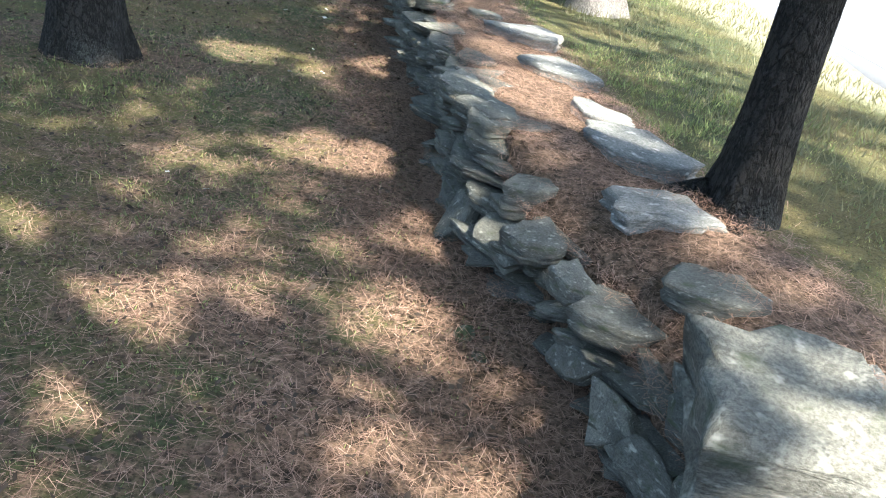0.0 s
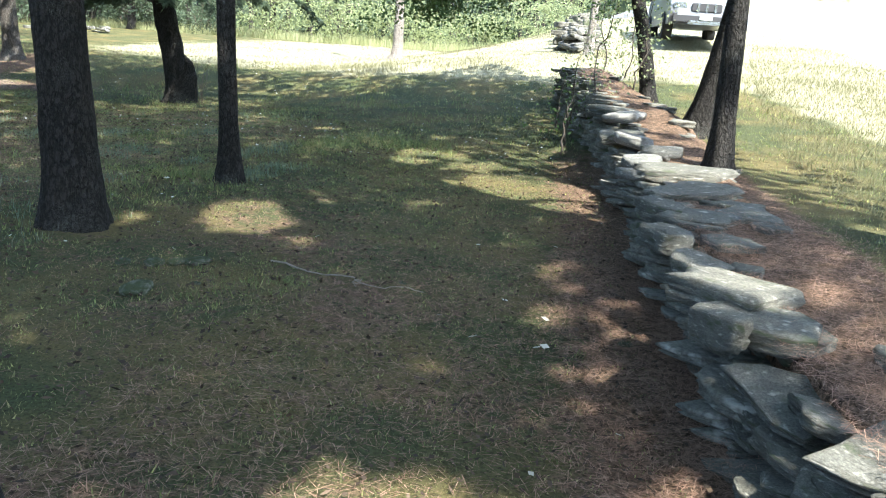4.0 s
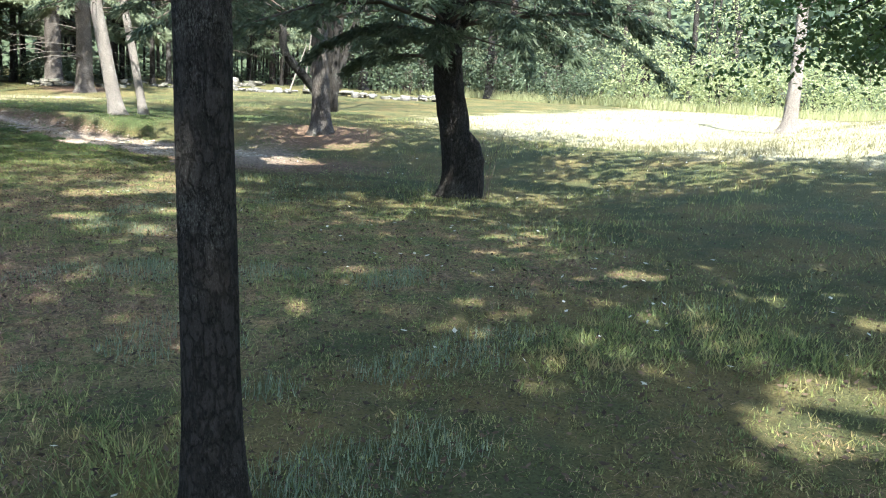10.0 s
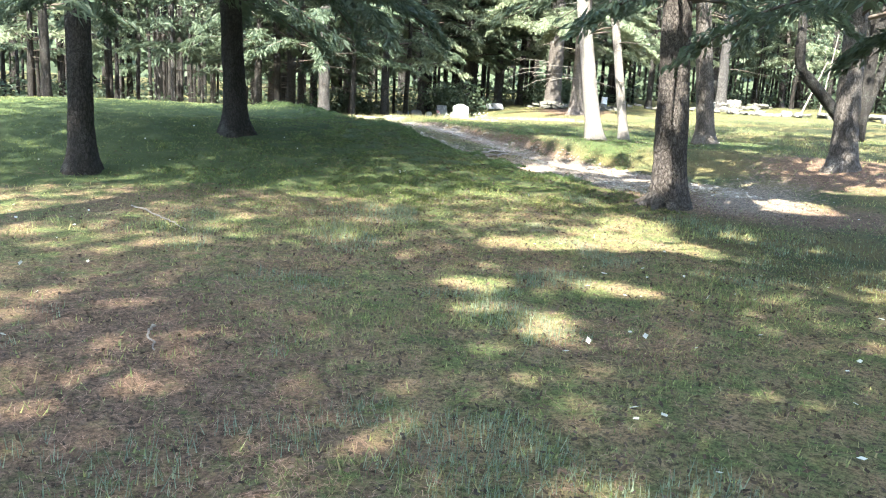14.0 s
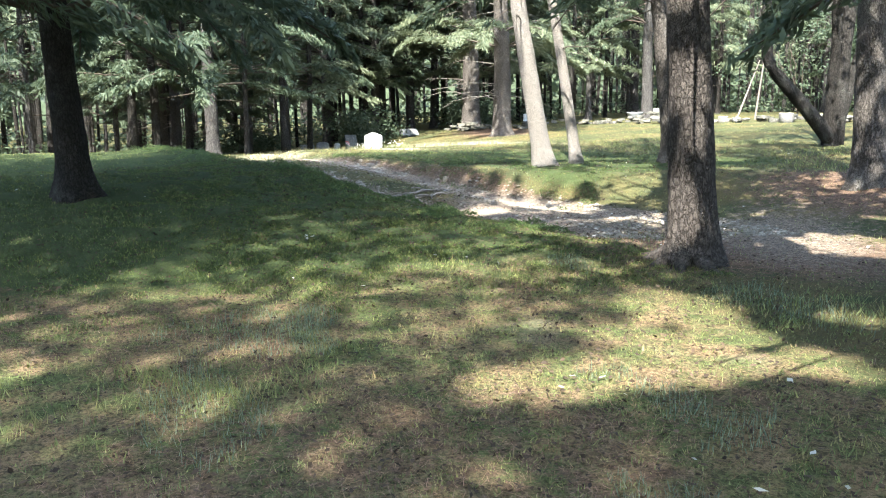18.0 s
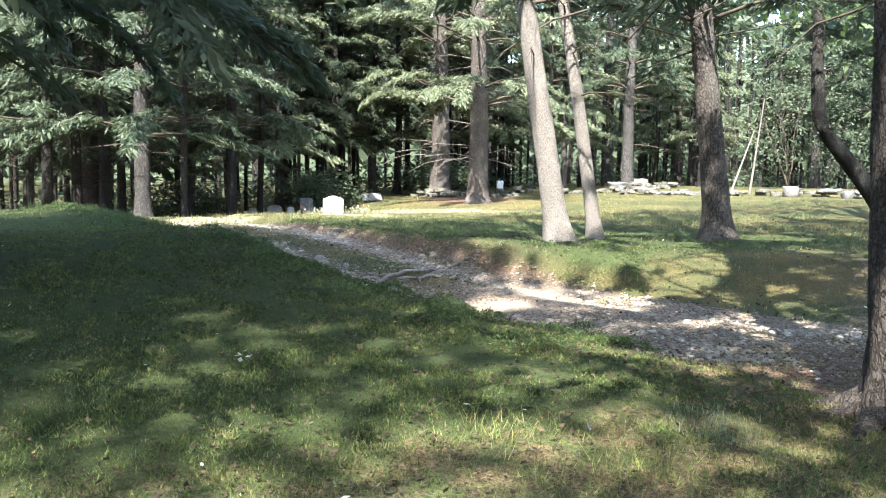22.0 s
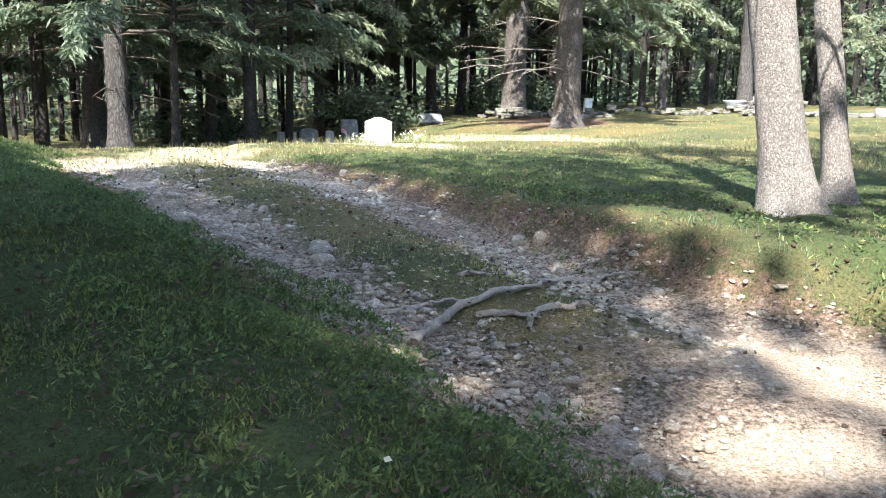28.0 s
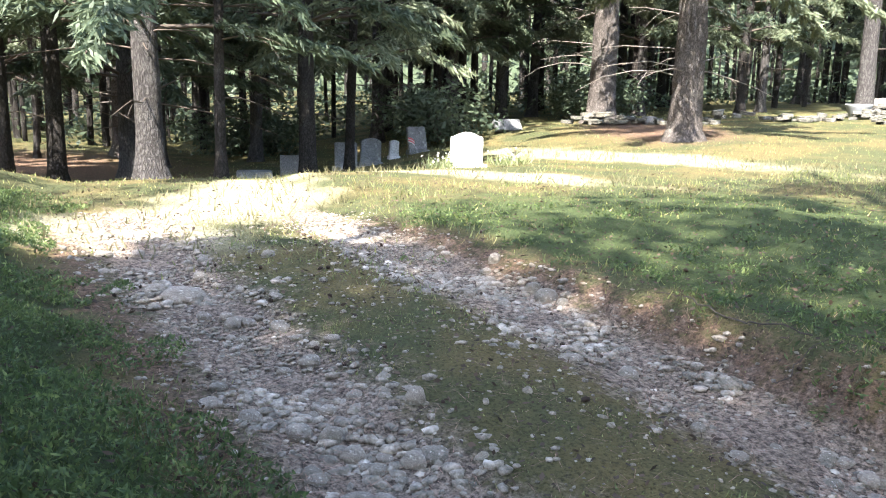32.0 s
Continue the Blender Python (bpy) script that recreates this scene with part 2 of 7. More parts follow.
TWIG = material("twig", plain_look((0.075, 0.062, 0.05), 0.4, 12), 0.9, 0.1)
NEEDLE_LEAF = material("needle_leaf", leaf_look((0.036, 0.058, 0.035), (0.112, 0.142, 0.082), 0.3), 0.6, 0.3)
PINE_LEAF = material("pine_leaf", leaf_look((0.085, 0.112, 0.064), (0.215, 0.24, 0.145), 0.3), 0.6, 0.3)
BROAD_LEAF = material("broad_leaf", leaf_look((0.040, 0.075, 0.022), (0.10, 0.145, 0.045), 0.5), 0.5, 0.35)
SHRUB_LEAF = material("shrub_leaf", leaf_look((0.14, 0.18, 0.075), (0.32, 0.345, 0.18), 0.4), 0.6, 0.3)
GRASS = material("grass_blade", leaf_look((0.072, 0.112, 0.040), (0.255, 0.285, 0.108), 0.35, (0.42, 0.30, 0.15), clumps=16), 0.6, 0.3)
MEADOW = material("meadow_blade", leaf_look((0.20, 0.22, 0.10), (0.42, 0.42, 0.24), 0.4), 0.7, 0.2)
STRAW = material("straw_blade", leaf_look((0.115, 0.112, 0.055), (0.235, 0.215, 0.12), 0.35), 0.7, 0.2)
MOSS = material("moss_blade", leaf_look((0.040, 0.074, 0.022), (0.145, 0.180, 0.060), 0.3, (0.20, 0.17, 0.075), 9.0, clumps=18), 0.7, 0.2)
FALLEN_NEEDLE = material("fallen_needle", leaf_look((0.12, 0.067, 0.046), (0.49, 0.318, 0.228), 0.15), 0.7, 0.2)
PETAL = material("pale_leaf", leaf_look((0.45, 0.43, 0.34), (0.75, 0.74, 0.66), 0.2), 0.7, 0.2)
BLUE_GRASS = material("blue_grass_blade", leaf_look((0.085, 0.120, 0.075), (0.22, 0.27, 0.18), 0.35, clumps=16), 0.6, 0.3)
THATCH = material("dry_thatch", leaf_look((0.13, 0.085, 0.045), (0.45, 0.315, 0.180), 0.15), 0.8, 0.2)
MOSS_LEAF = material("moss_leaf", leaf_look((0.036, 0.070, 0.024), (0.130, 0.175, 0.062), 0.35, clumps=15), 0.6, 0.25)
MOSSY = material("mossy_stone", stone_look((0.11, 0.115, 0.09), (0.24, 0.25, 0.19), (0.2, 0.22, 0.14), 0.2), 0.95, 0.1)
LITTER = material("leaf_litter", leaf_look((0.03, 0.022, 0.016), (0.13, 0.09, 0.06), 0.1), 0.8, 0.2)
STONE = material("field_stone", stone_look((0.068, 0.062, 0.049), (0.30, 0.28, 0.232), (0.38, 0.36, 0.305), 0.05), 0.85, 0.25)
PEBBLE = material("pebble", stone_look((0.23, 0.193, 0.147), (0.62, 0.535, 0.425), (0.65, 0.585, 0.485), island=True), 0.9, 0.2)
BOULDER = material("pale_boulder", stone_look((0.20, 0.188, 0.168), (0.37, 0.35, 0.315), (0.48, 0.46, 0.42)), 0.9, 0.2)
MARBLE = material("white_marble", stone_look((0.68, 0.67, 0.64), (0.84, 0.83, 0.8), (0.6, 0.6, 0.56)), 0.7, 0.3)
SLATE = material("grey_slate", stone_look((0.16, 0.165, 0.165), (0.30, 0.30, 0.29), (0.36, 0.37, 0.34)), 0.8, 0.3)
ASPHALT = material("asphalt", plain_look((0.17, 0.17, 0.175), 0.25, 30, 0.4), 0.9, 0.2)
LINE_PAINT = material("line_paint", plain_look((0.42, 0.42, 0.41), 0.3, 8), 0.7, 0.2)
CAR_PAINT = material("car_paint", plain_look((0.15, 0.155, 0.165), 0.04, 4), 0.3, 0.6)
CAR_DARK = material("car_plastic", plain_look((0.03, 0.03, 0.033), 0.2, 8), 0.6, 0.4)
CAR_GLASS = material("car_glass", plain_look((0.05, 0.06, 0.065), 0.1, 3), 0.08, 0.8)
CHROME = material("chrome", plain_look((0.6, 0.6, 0.6), 0.1, 6), 0.25, 0.8)
CHROME.node_tree.nodes["Principled BSDF"].inputs["Metallic"].default_value = 1.0
RUBBER = material("rubber", plain_look((0.02, 0.02, 0.02), 0.2, 10), 0.85, 0.2)
PLATE = material("number_plate", plain_look((0.7, 0.72, 0.7), 0.1, 6), 0.5, 0.4)
FLAG_RED = material("flag_cloth", plain_look((0.5, 0.10, 0.10), 0.2, 9), 0.8, 0.1)
CONE = material("pine_cone", plain_look((0.045, 0.032, 0.024), 0.4, 40), 0.9, 0.1)
FAR_WOOD = material("far_wood", plain_look((0.050, 0.066, 0.040), 0.8, 0.7, 1.0), 0.95, 0.05)
POT = material("grey_pot", plain_look((0.20, 0.21, 0.21), 0.2, 10), 0.7, 0.2)

# ---- mesh helpers ----
rng = np.random.default_rng(7)


def np_mesh(name, verts, faces, mat=None, smooth=False, masks=None):
    """A mesh from arrays: faces are all triangles or all quads."""
    verts, faces = np.asarray(verts, np.float32), np.asarray(faces, np.int32)
    me = bpy.data.meshes.new(name)
    n, k = faces.shape
    me.vertices.add(len(verts))
    me.vertices.foreach_set("co", verts.ravel())
    me.loops.add(n * k)
    me.loops.foreach_set("vertex_index", faces.ravel())
    me.polygons.add(n)
    me.polygons.foreach_set("loop_start", np.arange(0, n * k, k, dtype=np.int32))
    if smooth:
        me.polygons.foreach_set("use_smooth", np.ones(n, bool))
    for key, values in (masks or {}).items():
        me.attributes.new(key, "FLOAT", "POINT").data.foreach_set("value", np.asarray(values, np.float32))
    me.update(calc_edges=True)
    me.validate()
    if mat:
        me.materials.append(mat)
    return me


def bm_mesh(name, bm, mat, smooth=False):
    me = bpy.data.meshes.new(name)
    bm.to_mesh(me)
    bm.free()
    if smooth:
        for p in me.polygons:
            p.use_smooth = True
    me.materials.append(mat)
    return me


def thing(name, place, label, category, group="", kind="", turn=0.0):
    """An Empty at the base of a thing."""
    ob = new(name)
    ob.empty_display_size = 0.1
    ob.matrix_basis = pose(*place, 0, 0, turn)
    return tagged(ob, label, category, group, kind)


def part(name, me, parent, label="", m=None, kind=""):
    """One mesh object under a thing or a part. me: a mesh, in the parent's own coordinates."""
    ob = new(name, me)
    ob.parent = parent
    if m is not None:
        ob.matrix_basis = m
    return tagged(ob, label, kind=kind)


def box_bm(sx, sy, sz, at=(0, 0, 0), bevel=0.0, bm=None, turn=None):
    made = bm or bmesh.new()
    m = Matrix.Translation(at) @ (turn or Matrix.Identity(4)) @ Matrix.Diagonal((sx, sy, sz, 1))
    got = bmesh.ops.create_cube(made, size=1, matrix=m)
    if bevel:
        edges = {e for v in got["verts"] for e in v.link_edges}
        bmesh.ops.bevel(made, geom=list(edges), offset=bevel, segments=2, affect="EDGES")
    return made


def value_noise(x, y, size, seed):
    """Smooth noise in -1..1 on arrays."""
    x, y = np.asarray(x, float) / size, np.asarray(y, float) / size
    i, j = np.floor(x).astype(np.int64), np.floor(y).astype(np.int64)
    u, v = x - i, y - j
    u, v = u * u * (3 - 2 * u), v * v * (3 - 2 * v)

    def h(a, b):
        k = (a * 374761393 + b * 668265263 + seed * 974711) & 0x7FFFFFFF
        k = ((k ^ (k >> 13)) * 1274126177) & 0x7FFFFFFF
        return ((k ^ (k >> 16)) % 65536) / 32768.0 - 1.0

    return (h(i, j) * (1 - u) + h(i + 1, j) * u) * (1 - v) + (h(i, j + 1) * (1 - u) + h(i + 1, j + 1) * u) * v


def step(a, b, v):
    t = np.clip((np.asarray(v, float) - a) / (b - a), 0, 1)
    return t * t * (3 - 2 * t)


# ---- the lie of the land ----


def wall_x(y):
    """The near face of the dry stone wall."""
    y = np.asarray(y, float)
    return 0.74 - 0.2 * y - 0.0045 * np.clip(y - 10, 0, 15) ** 2 + 0.21 * step(3.4, 2.5, y) + 0.13 * step(9.0, 12.0, y)


def wall_top(y):
    """The height of the wall, which stands free of the verge from about 12 m on."""
    return verge(y) + 0.26 * step(11.5, 15.5, y)


def slump(x, y):
    """How far the wall's top has sunk towards its near face, where the walk begins."""
    y = np.asarray(y, float)
    return (0.15 * step(3.7, 3.2, y) + 0.08 * step(2.6, 2.2, y)) * (1 - step(0.10, 0.62, x - wall_x(y)))


def verge(y):
    y = np.asarray(y, float)
    q = np.clip(y - 8, 0, 22)
    return 0.42 + 0.0035 * q * q + 0.12 * np.clip(y - 30, 0, 60) - 0.004 * np.clip(-y, 0, 60)


def road_x(y):
    """The near edge of the road."""
    return 3.9 - 0.022 * np.clip(np.asarray(y, float) - 22, 0, 20) ** 2 - 0.88 * np.clip(np.asarray(y, float) - 42, 0, 60)


def track_y(x):
    """The middle of the cart track."""
    return np.interp(x, [-32, -29, -26.5, -24, -22, -19.5, -17], [15.3, 15.65, 16.3, 16.9, 17.4, 18.4, 19.0])


def bank_off(x):
    """How far the mossy bank stands back where the track bends."""
    return 0.42 * step(-23.8, -26.2, x)


def land(x, y):
    """The height of the ground, without its fine relief."""
    x, y = np.asarray(x, float), np.asarray(y, float)
    d = y - track_y(x)
    bed = -0.08 + 0.40 * step(-19.5, -29, x)
    right = 0.40 + 0.045 * np.clip(y - 22, 0, 18)
    mound = 0.56 * step(-15.5, -26.5, x) * (1 - 0.9 * step(-30, -38, x)) * (0.5 + 0.5 * step(2, 10, y))
    mound = mound * (1 - 0.34 * step(-22.5, -26.5, x)) * (1 - 0.45 * step(-22.5, -27, x) * step(1.4, 4.0, -d))
    wide = 0.40 + 3.05 * step(-23.0, -19.5, x)
    z = bed + (right - bed) * step(0, 1, (d - 1.12 - 0.10 * value_noise(x, y, 0.7, 83)) / wide) + mound * step(1.0, 2.1, -d - bank_off(x))
    ruts = step(-18.5, -20.5, x) * step(-31, -28.5, x)
    z = z - 0.055 * ruts * (np.exp(-((d - 0.85) / 0.32) ** 2) + np.exp(-((d + 0.8) / 0.32) ** 2)) + 0.03 * ruts * np.exp(-(d / 0.4) ** 2)
    z = z - 0.92 * step(-32.5, -41, x) * step(25, 17, y)
    v = verge(y)
    lower = v - 0.42 * (1 - step(19, 26, y))
    z = z + np.maximum(lower - z, 0) * step(-13, -2.5, x)
    w = wall_x(y)
    z = z + (v - z) * step(w + 0.25, w + 0.55, x) * step(24, 20, y) + (v - z) * step(-4.5, -1, x) * step(20, 24, y)
    return z


def relief(x, y):
    return 0.03 * value_noise(x, y, 1.7, 1) + 0.014 * value_noise(x, y, 0.45, 2)


def ground_z(x, y):
    return land(x, y) + relief(x, y)


def gz(x, y):
    return float(ground_z(x, y))


def blob(x, y, cx, cy, rx, ry, turn=0.0):
    c, s = math.cos(radians(turn)), math.sin(radians(turn))
    u, v = (x - cx) * c + (y - cy) * s, -(x - cx) * s + (y - cy) * c
    return np.exp(-(u / rx) ** 2 - (v / ry) ** 2)


def masks_at(x, y):
    """How much of each ground cover lies at a place."""
    d, w = y - track_y(x), wall_x(y)
    n = value_noise(x, y, 2.6, 5)
    dirt = step(-17.5, -19.5, x) * step(-32, -29.5, x) * step(1.75, 1.2, np.abs(d + 0.05 * n))
    rut = np.exp(-((d - 0.85) / 0.33) ** 2) + np.exp(-((d + 0.8) / 0.36) ** 2)
    dirt = dirt * (0.22 + 0.72 * rut + 0.4 * step(-23, -20.5, x))
    dirt = np.maximum(dirt, 1.1 * blob(x, y, -20.2, 18.2, 2.6, 1.0, 20))
    dirt = np.maximum(dirt, 0.75 * blob(x, y, -17.4, 19.7, 2.6, 1.2, -35))
    needle = (0.33 + 0.19 * step(7.5, 3.0, y)) * step(14.5, 9, y) * step(-7.5, -3, x) * step(1.2, 0.6, x - w)
    needle = needle * np.clip(1.0 + 0.75 * value_noise(x, y, 0.9, 81) + 0.35 * value_noise(x, y, 0.3, 82), 0.25, 1.7)
    needle = np.maximum(needle, 0.9 * step(w - 1.1, w - 0.2, x) * step(w + 1.30, w + 0.95, x) * step(17, 13, y))
    needle = np.maximum(needle, 0.70 * blob(x, y, -10.5, 11.2, 3.6, 1.6, 10))
    needle = np.maximum(needle, 0.95 * blob(x, y, -16.6, 18.9, 3.0, 1.6, 40))
    needle = np.maximum(needle, 0.9 * blob(x, y, -18.6, 22.2, 2.2, 1.6))
    needle = np.maximum(needle, 0.9 * blob(x, y, -41, 26.4, 5.0, 2.0, -20))
    needle = np.maximum(needle, 0.66 * step(-19, -21, x) * step(-31, -29, x) * (np.exp(-((d - 1.22) / 0.25) ** 2) + 0.9 * np.exp(-((d + 1.3) / 0.3) ** 2)))
    needle = np.maximum(needle, 0.95 * blob(x, y, -43, 9.5, 8.0, 6.5))
    bare = value_noise(x, y, 1.3, 63) + 0.5 * value_noise(x, y, 0.4, 64) + 0.5 * blob(x, y, -10.5, 11.8, 4.0, 1.8, 10)
    needle = np.maximum(needle, 0.45 * step(0.05, 0.5, bare) * step(-4, -7, x) * step(-20, -17, x) * step(17.5, 15, y))
    moss = step(-15.5, -18.5, x) * step(0.9, 1.6, -d - bank_off(x)) * step(-34, -30, x)
    moss = np.maximum(moss, 0.85 * step(-20.5, -22.5, x) * step(1.2, 1.9, d) * step(8.5, 5, d) * step(-33, -29, x))
    straw = np.maximum(step(22, 26, y + 0.25 * (x + 11)) * step(-24, -17, x), 0.95 * step(w + 3.0, w + 4.6, x) * step(1, 7, y))
    # dry grass that also paints the sun patch in the hollow paler
    straw = np.maximum(straw, 0.34 * blob(x, y, -13.9, 15.3, 2.2, 0.8, 25))
    straw = np.maximum(straw, 0.85 * blob(x, y, -31.6, 15.8, 2.6, 1.1, -15))
    straw = np.maximum(straw, 0.85 * blob(x, y, -29.5, 14.6, 1.7, 0.8, 60))
    straw = np.maximum(straw, 0.8 * blob(x, y, -33.2, 18.8, 3.0, 0.8, 45))
    straw = np.maximum(straw, 0.8 * blob(x, y, -36, 22.8, 6.0, 0.8, 12))
    turf = step(-5.0, -8.5, x) * step(-20.5, -17.5, x) * step(18.0, 15.5, y + 0.5 * n)
    # sandy ground, painted paler where two sun patches fall on the track
    sunlit_sand = np.maximum(0.9 * blob(x, y, -21.5, 18.25, 1.3, 0.6, 25), 0.8 * blob(x, y, -21.0, 17.45, 0.8, 0.3, 60))
    return {"sunlit_sand": sunlit_sand, "turf": turf, "dirt": np.clip(dirt, 0, 1), "needle": np.clip(needle, 0, 1), "moss": np.clip(moss, 0, 1), "straw": np.clip(straw, 0, 1)}


def grid_line(near0, near1, fine, far):
    inner = np.arange(near0, near1, fine)
    grow = fine * np.cumsum(1.13 ** np.arange(1, 60))
    grow = grow[grow < far]
    return np.concatenate((near0 - grow[::-1] - fine, inner, near1 + grow))


def build_ground():
    gx, gy = grid_line(-32.0, 3.0, 0.12, 420), grid_line(-1.0, 24.0, 0.12, 420)
    X, Y = np.meshgrid(gx, gy)
    X, Y = X.ravel(), Y.ravel()
    Z = ground_z(X, Y)
    cover = masks_at(X, Y)
    Z = Z + 0.03 * cover["moss"] * value_noise(X, Y, 0.26, 9) + 0.02 * cover["dirt"] * value_noise(X, Y, 0.3, 11)
    far = step(60, 140, np.hypot(X + 12, Y - 14))
    Z = Z * (1 - far) + 1.0 * far
    onroad = step(road_x(Y) + 0.05, road_x(Y) + 0.8, X) * step(road_x(Y) + 9.5, road_x(Y) + 7.0, X)
    Z = Z - 0.10 * onroad
    n, m = len(gx), len(gy)
    i = np.arange(n * m).reshape(m, n)
    F = np.stack((i[:-1, :-1], i[:-1, 1:], i[1:, 1:], i[1:, :-1]), -1).reshape(-1, 4)
    ob = new("ground", np_mesh("ground", np.stack((X, Y, Z), 1), F, GROUND, True, cover))
    tagged(ob, "rolling ground of thin grass, moss, pine needles and gravel", "ground", kind="structure")


build_ground()


def build_road():
    ys = np.arange(-60, 75, 1.5)
    edge = road_x(ys)
    across = np.array([-0.12, 0.0, 3.2, 6.4, 6.52])
    X = edge[:, None] + across[None, :]
    Y = np.repeat(ys[:, None], 5, 1)
    Z = land(X, Y) + np.array([-0.08, 0.035, 0.035, 0.035, -0.08])[None, :]
    n = len(ys)
    i = np.arange(n * 5).reshape(n, 5)
    F = np.stack((i[:-1, :-1], i[:-1, 1:], i[1:, 1:], i[1:, :-1]), -1).reshape(-1, 4)
    road = new("road", np_mesh("road", np.stack((X, Y, Z), -1).reshape(-1, 3), F, ASPHALT, True))
    tagged(road, "worn grey asphalt country road beside the grass verge", "road", kind="structure")
    for name, at, wide in (("edge_line", 0.30, 0.12), ("centre_line", 3.1, 0.12), ("far_line", 6.0, 0.12)):
        X = edge[:, None] + np.array([at, at + wide])[None, :]
        Y = np.repeat(ys[:, None], 2, 1)
        Z = land(X, Y) + 0.041
        i = np.arange(n * 2).reshape(n, 2)
        F = np.stack((i[:-1, 0], i[:-1, 1], i[1:, 1], i[1:, 0]), -1)
        part(name, np_mesh(name, np.stack((X, Y, Z), -1).reshape(-1, 3), F, LINE_PAINT), road, "white painted road line")


build_road()


# ---- stones ----


def stone_mesh(name, seed, mat, sides=12, flat=0.3, ragged=0.34, ledges=True):
    """An irregular split fieldstone about 1 wide, 1 deep and 1 high, resting at z = 0: few corners, layered sides and a tilted, worn top."""
    r = np.random.default_rng(seed)
    m = int(r.integers(4, 7))
    ca = (np.arange(m) + r.uniform(-0.3, 0.3, m)) * 2 * np.pi / m + r.uniform(0, 6)
    cr = 0.56 * (1 + r.uniform(-ragged, ragged, m))
    cx, cy = cr * np.cos(ca), cr * np.sin(ca)
    u = np.linspace(0, m, sides, endpoint=False) + r.uniform(0, 0.25)
    px, py = np.interp(u, np.arange(m + 1), np.append(cx, cx[0])), np.interp(u, np.arange(m + 1), np.append(cy, cy[0]))
    jag = 1 + r.uniform(-0.15, 0.12, sides)
    px, py = px * jag, py * jag
    tilt = r.uniform(-0.12, 0.12, 2)
    layers = ((0.0, 0.86), (0.30, 1.0), (0.36, 0.92), (0.72, 1.02), (0.93, 0.99), (1.0, 0.90)) if ledges else ((0.0, 0.80), (0.2, 0.98), (0.6, 1.02), (0.86, 0.99), (0.97, 0.93), (1.0, 0.80))
    rings = []
    for z, k in layers:
        kk = k * (1 + r.uniform(-0.05, 0.05, sides))
        pz = z + (tilt[0] * px + tilt[1] * py) * z + r.uniform(-0.05, 0.05, sides) * (z > 0)
        rings.append(np.stack((px * kk, py * kk, pz), 1))
    V = np.concatenate(rings + [[[r.uniform(-0.1, 0.1), r.uniform(-0.1, 0.1), 1.0 + r.uniform(-0.10, 0.03)]]])
    F, n = [], len(layers)
    for k in range(n - 1):
        for q in range(sides):
            a, b = k * sides + q, k * sides + (q + 1) % sides
            F += [(a, b, b + sides), (a, b + sides, a + sides)]
    F += [((n - 1) * sides + q, (n - 1) * sides + (q + 1) % sides, n * sides) for q in range(sides)]
    return np_mesh(name, V, F, mat)


def round_stone_mesh(name, seed, mat, sides=9):
    """A water-worn stone about 1 wide, 1 deep and 1 high."""
    r = np.random.default_rng(seed)
    ang = np.linspace(0, 2 * np.pi, sides, endpoint=False) + r.uniform(-0.2, 0.2, sides)
    rad = 0.5 * (1 + r.uniform(-0.16, 0.16, sides))
    V = np.concatenate([np.stack((rad * k * np.cos(ang), rad * k * np.sin(ang), z + r.uniform(-0.03, 0.03, sides)), 1) for z, k in ((0, 0.7), (0.3, 0.98), (0.62, 0.97), (0.88, 0.7))] + [[[0, 0, 1.0]]])
    F = []
    for k in range(3):
        for s in range(sides):
            a, b = k * sides + s, k * sides + (s + 1) % sides
            F += [(a, b, b + sides), (a, b + sides, a + sides)]
    F += [(3 * sides + s, 3 * sides + (s + 1) % sides, 4 * sides) for s in range(sides)]
    return np_mesh(name, V, F, mat, True)


SLABS = [stone_mesh("slab", 100 + k, STONE) for k in range(24)]
TOP_SLABS = [stone_mesh("top_slab", 140 + k, STONE, 15, ragged=0.2) for k in range(12)]
PALE_SLABS = [stone_mesh("pale_slab", 160 + k, BOULDER, 15, ragged=0.22) for k in range(8)]
COBBLES = [round_stone_mesh("cobble", 200 + k, PEBBLE) for k in range(10)]
PALE_ROCKS = [stone_mesh("pale_rock", 300 + k, BOULDER, 11, ragged=0.14, ledges=False) for k in range(6)]


def place_stone(parent, pool, x, y, z, sx, sy, sz, turn=0.0, tip=0.0, roll=0.0, name="stone", label=""):
    """One stone, given in the world, under a thing that stands unturned."""
    o = parent.matrix_basis.translation
    m = pose(x - o.x, y - o.y, z - o.z, tip, roll, turn) @ Matrix.Diagonal((sx, sy, sz, 1))
    return part(name, pool[int(rng.integers(len(pool)))], parent, label, m)


def joined_stones(name, pool, rows, parent=None, mat=STONE):
    """Many stones joined into one mesh. rows: x, y, z, sx, sy, sz, turn in degrees."""
    V, F, base = [], [], 0
    cache = {}
    for k, (x, y, z, sx, sy, sz, turn) in enumerate(rows):
        me = pool[k % len(pool)]
        if me.name not in cache:
            v, f = np.zeros(len(me.vertices) * 3, np.float32), np.zeros(len(me.polygons) * 3, np.int32)
            me.vertices.foreach_get("co", v)
            me.loops.foreach_get("vertex_index", f)
            cache[me.name] = (v.reshape(-1, 3), f.reshape(-1, 3))
        v, f = cache[me.name]
        c, s = math.cos(radians(turn)), math.sin(radians(turn))
        q = v * (sx, sy, sz)
        V.append(np.stack((q[:, 0] * c - q[:, 1] * s + x, q[:, 0] * s + q[:, 1] * c + y, q[:, 2] + z), 1))
        F.append(f + base)
        base += len(v)
    return np_mesh(name, np.concatenate(V), np.concatenate(F), mat)


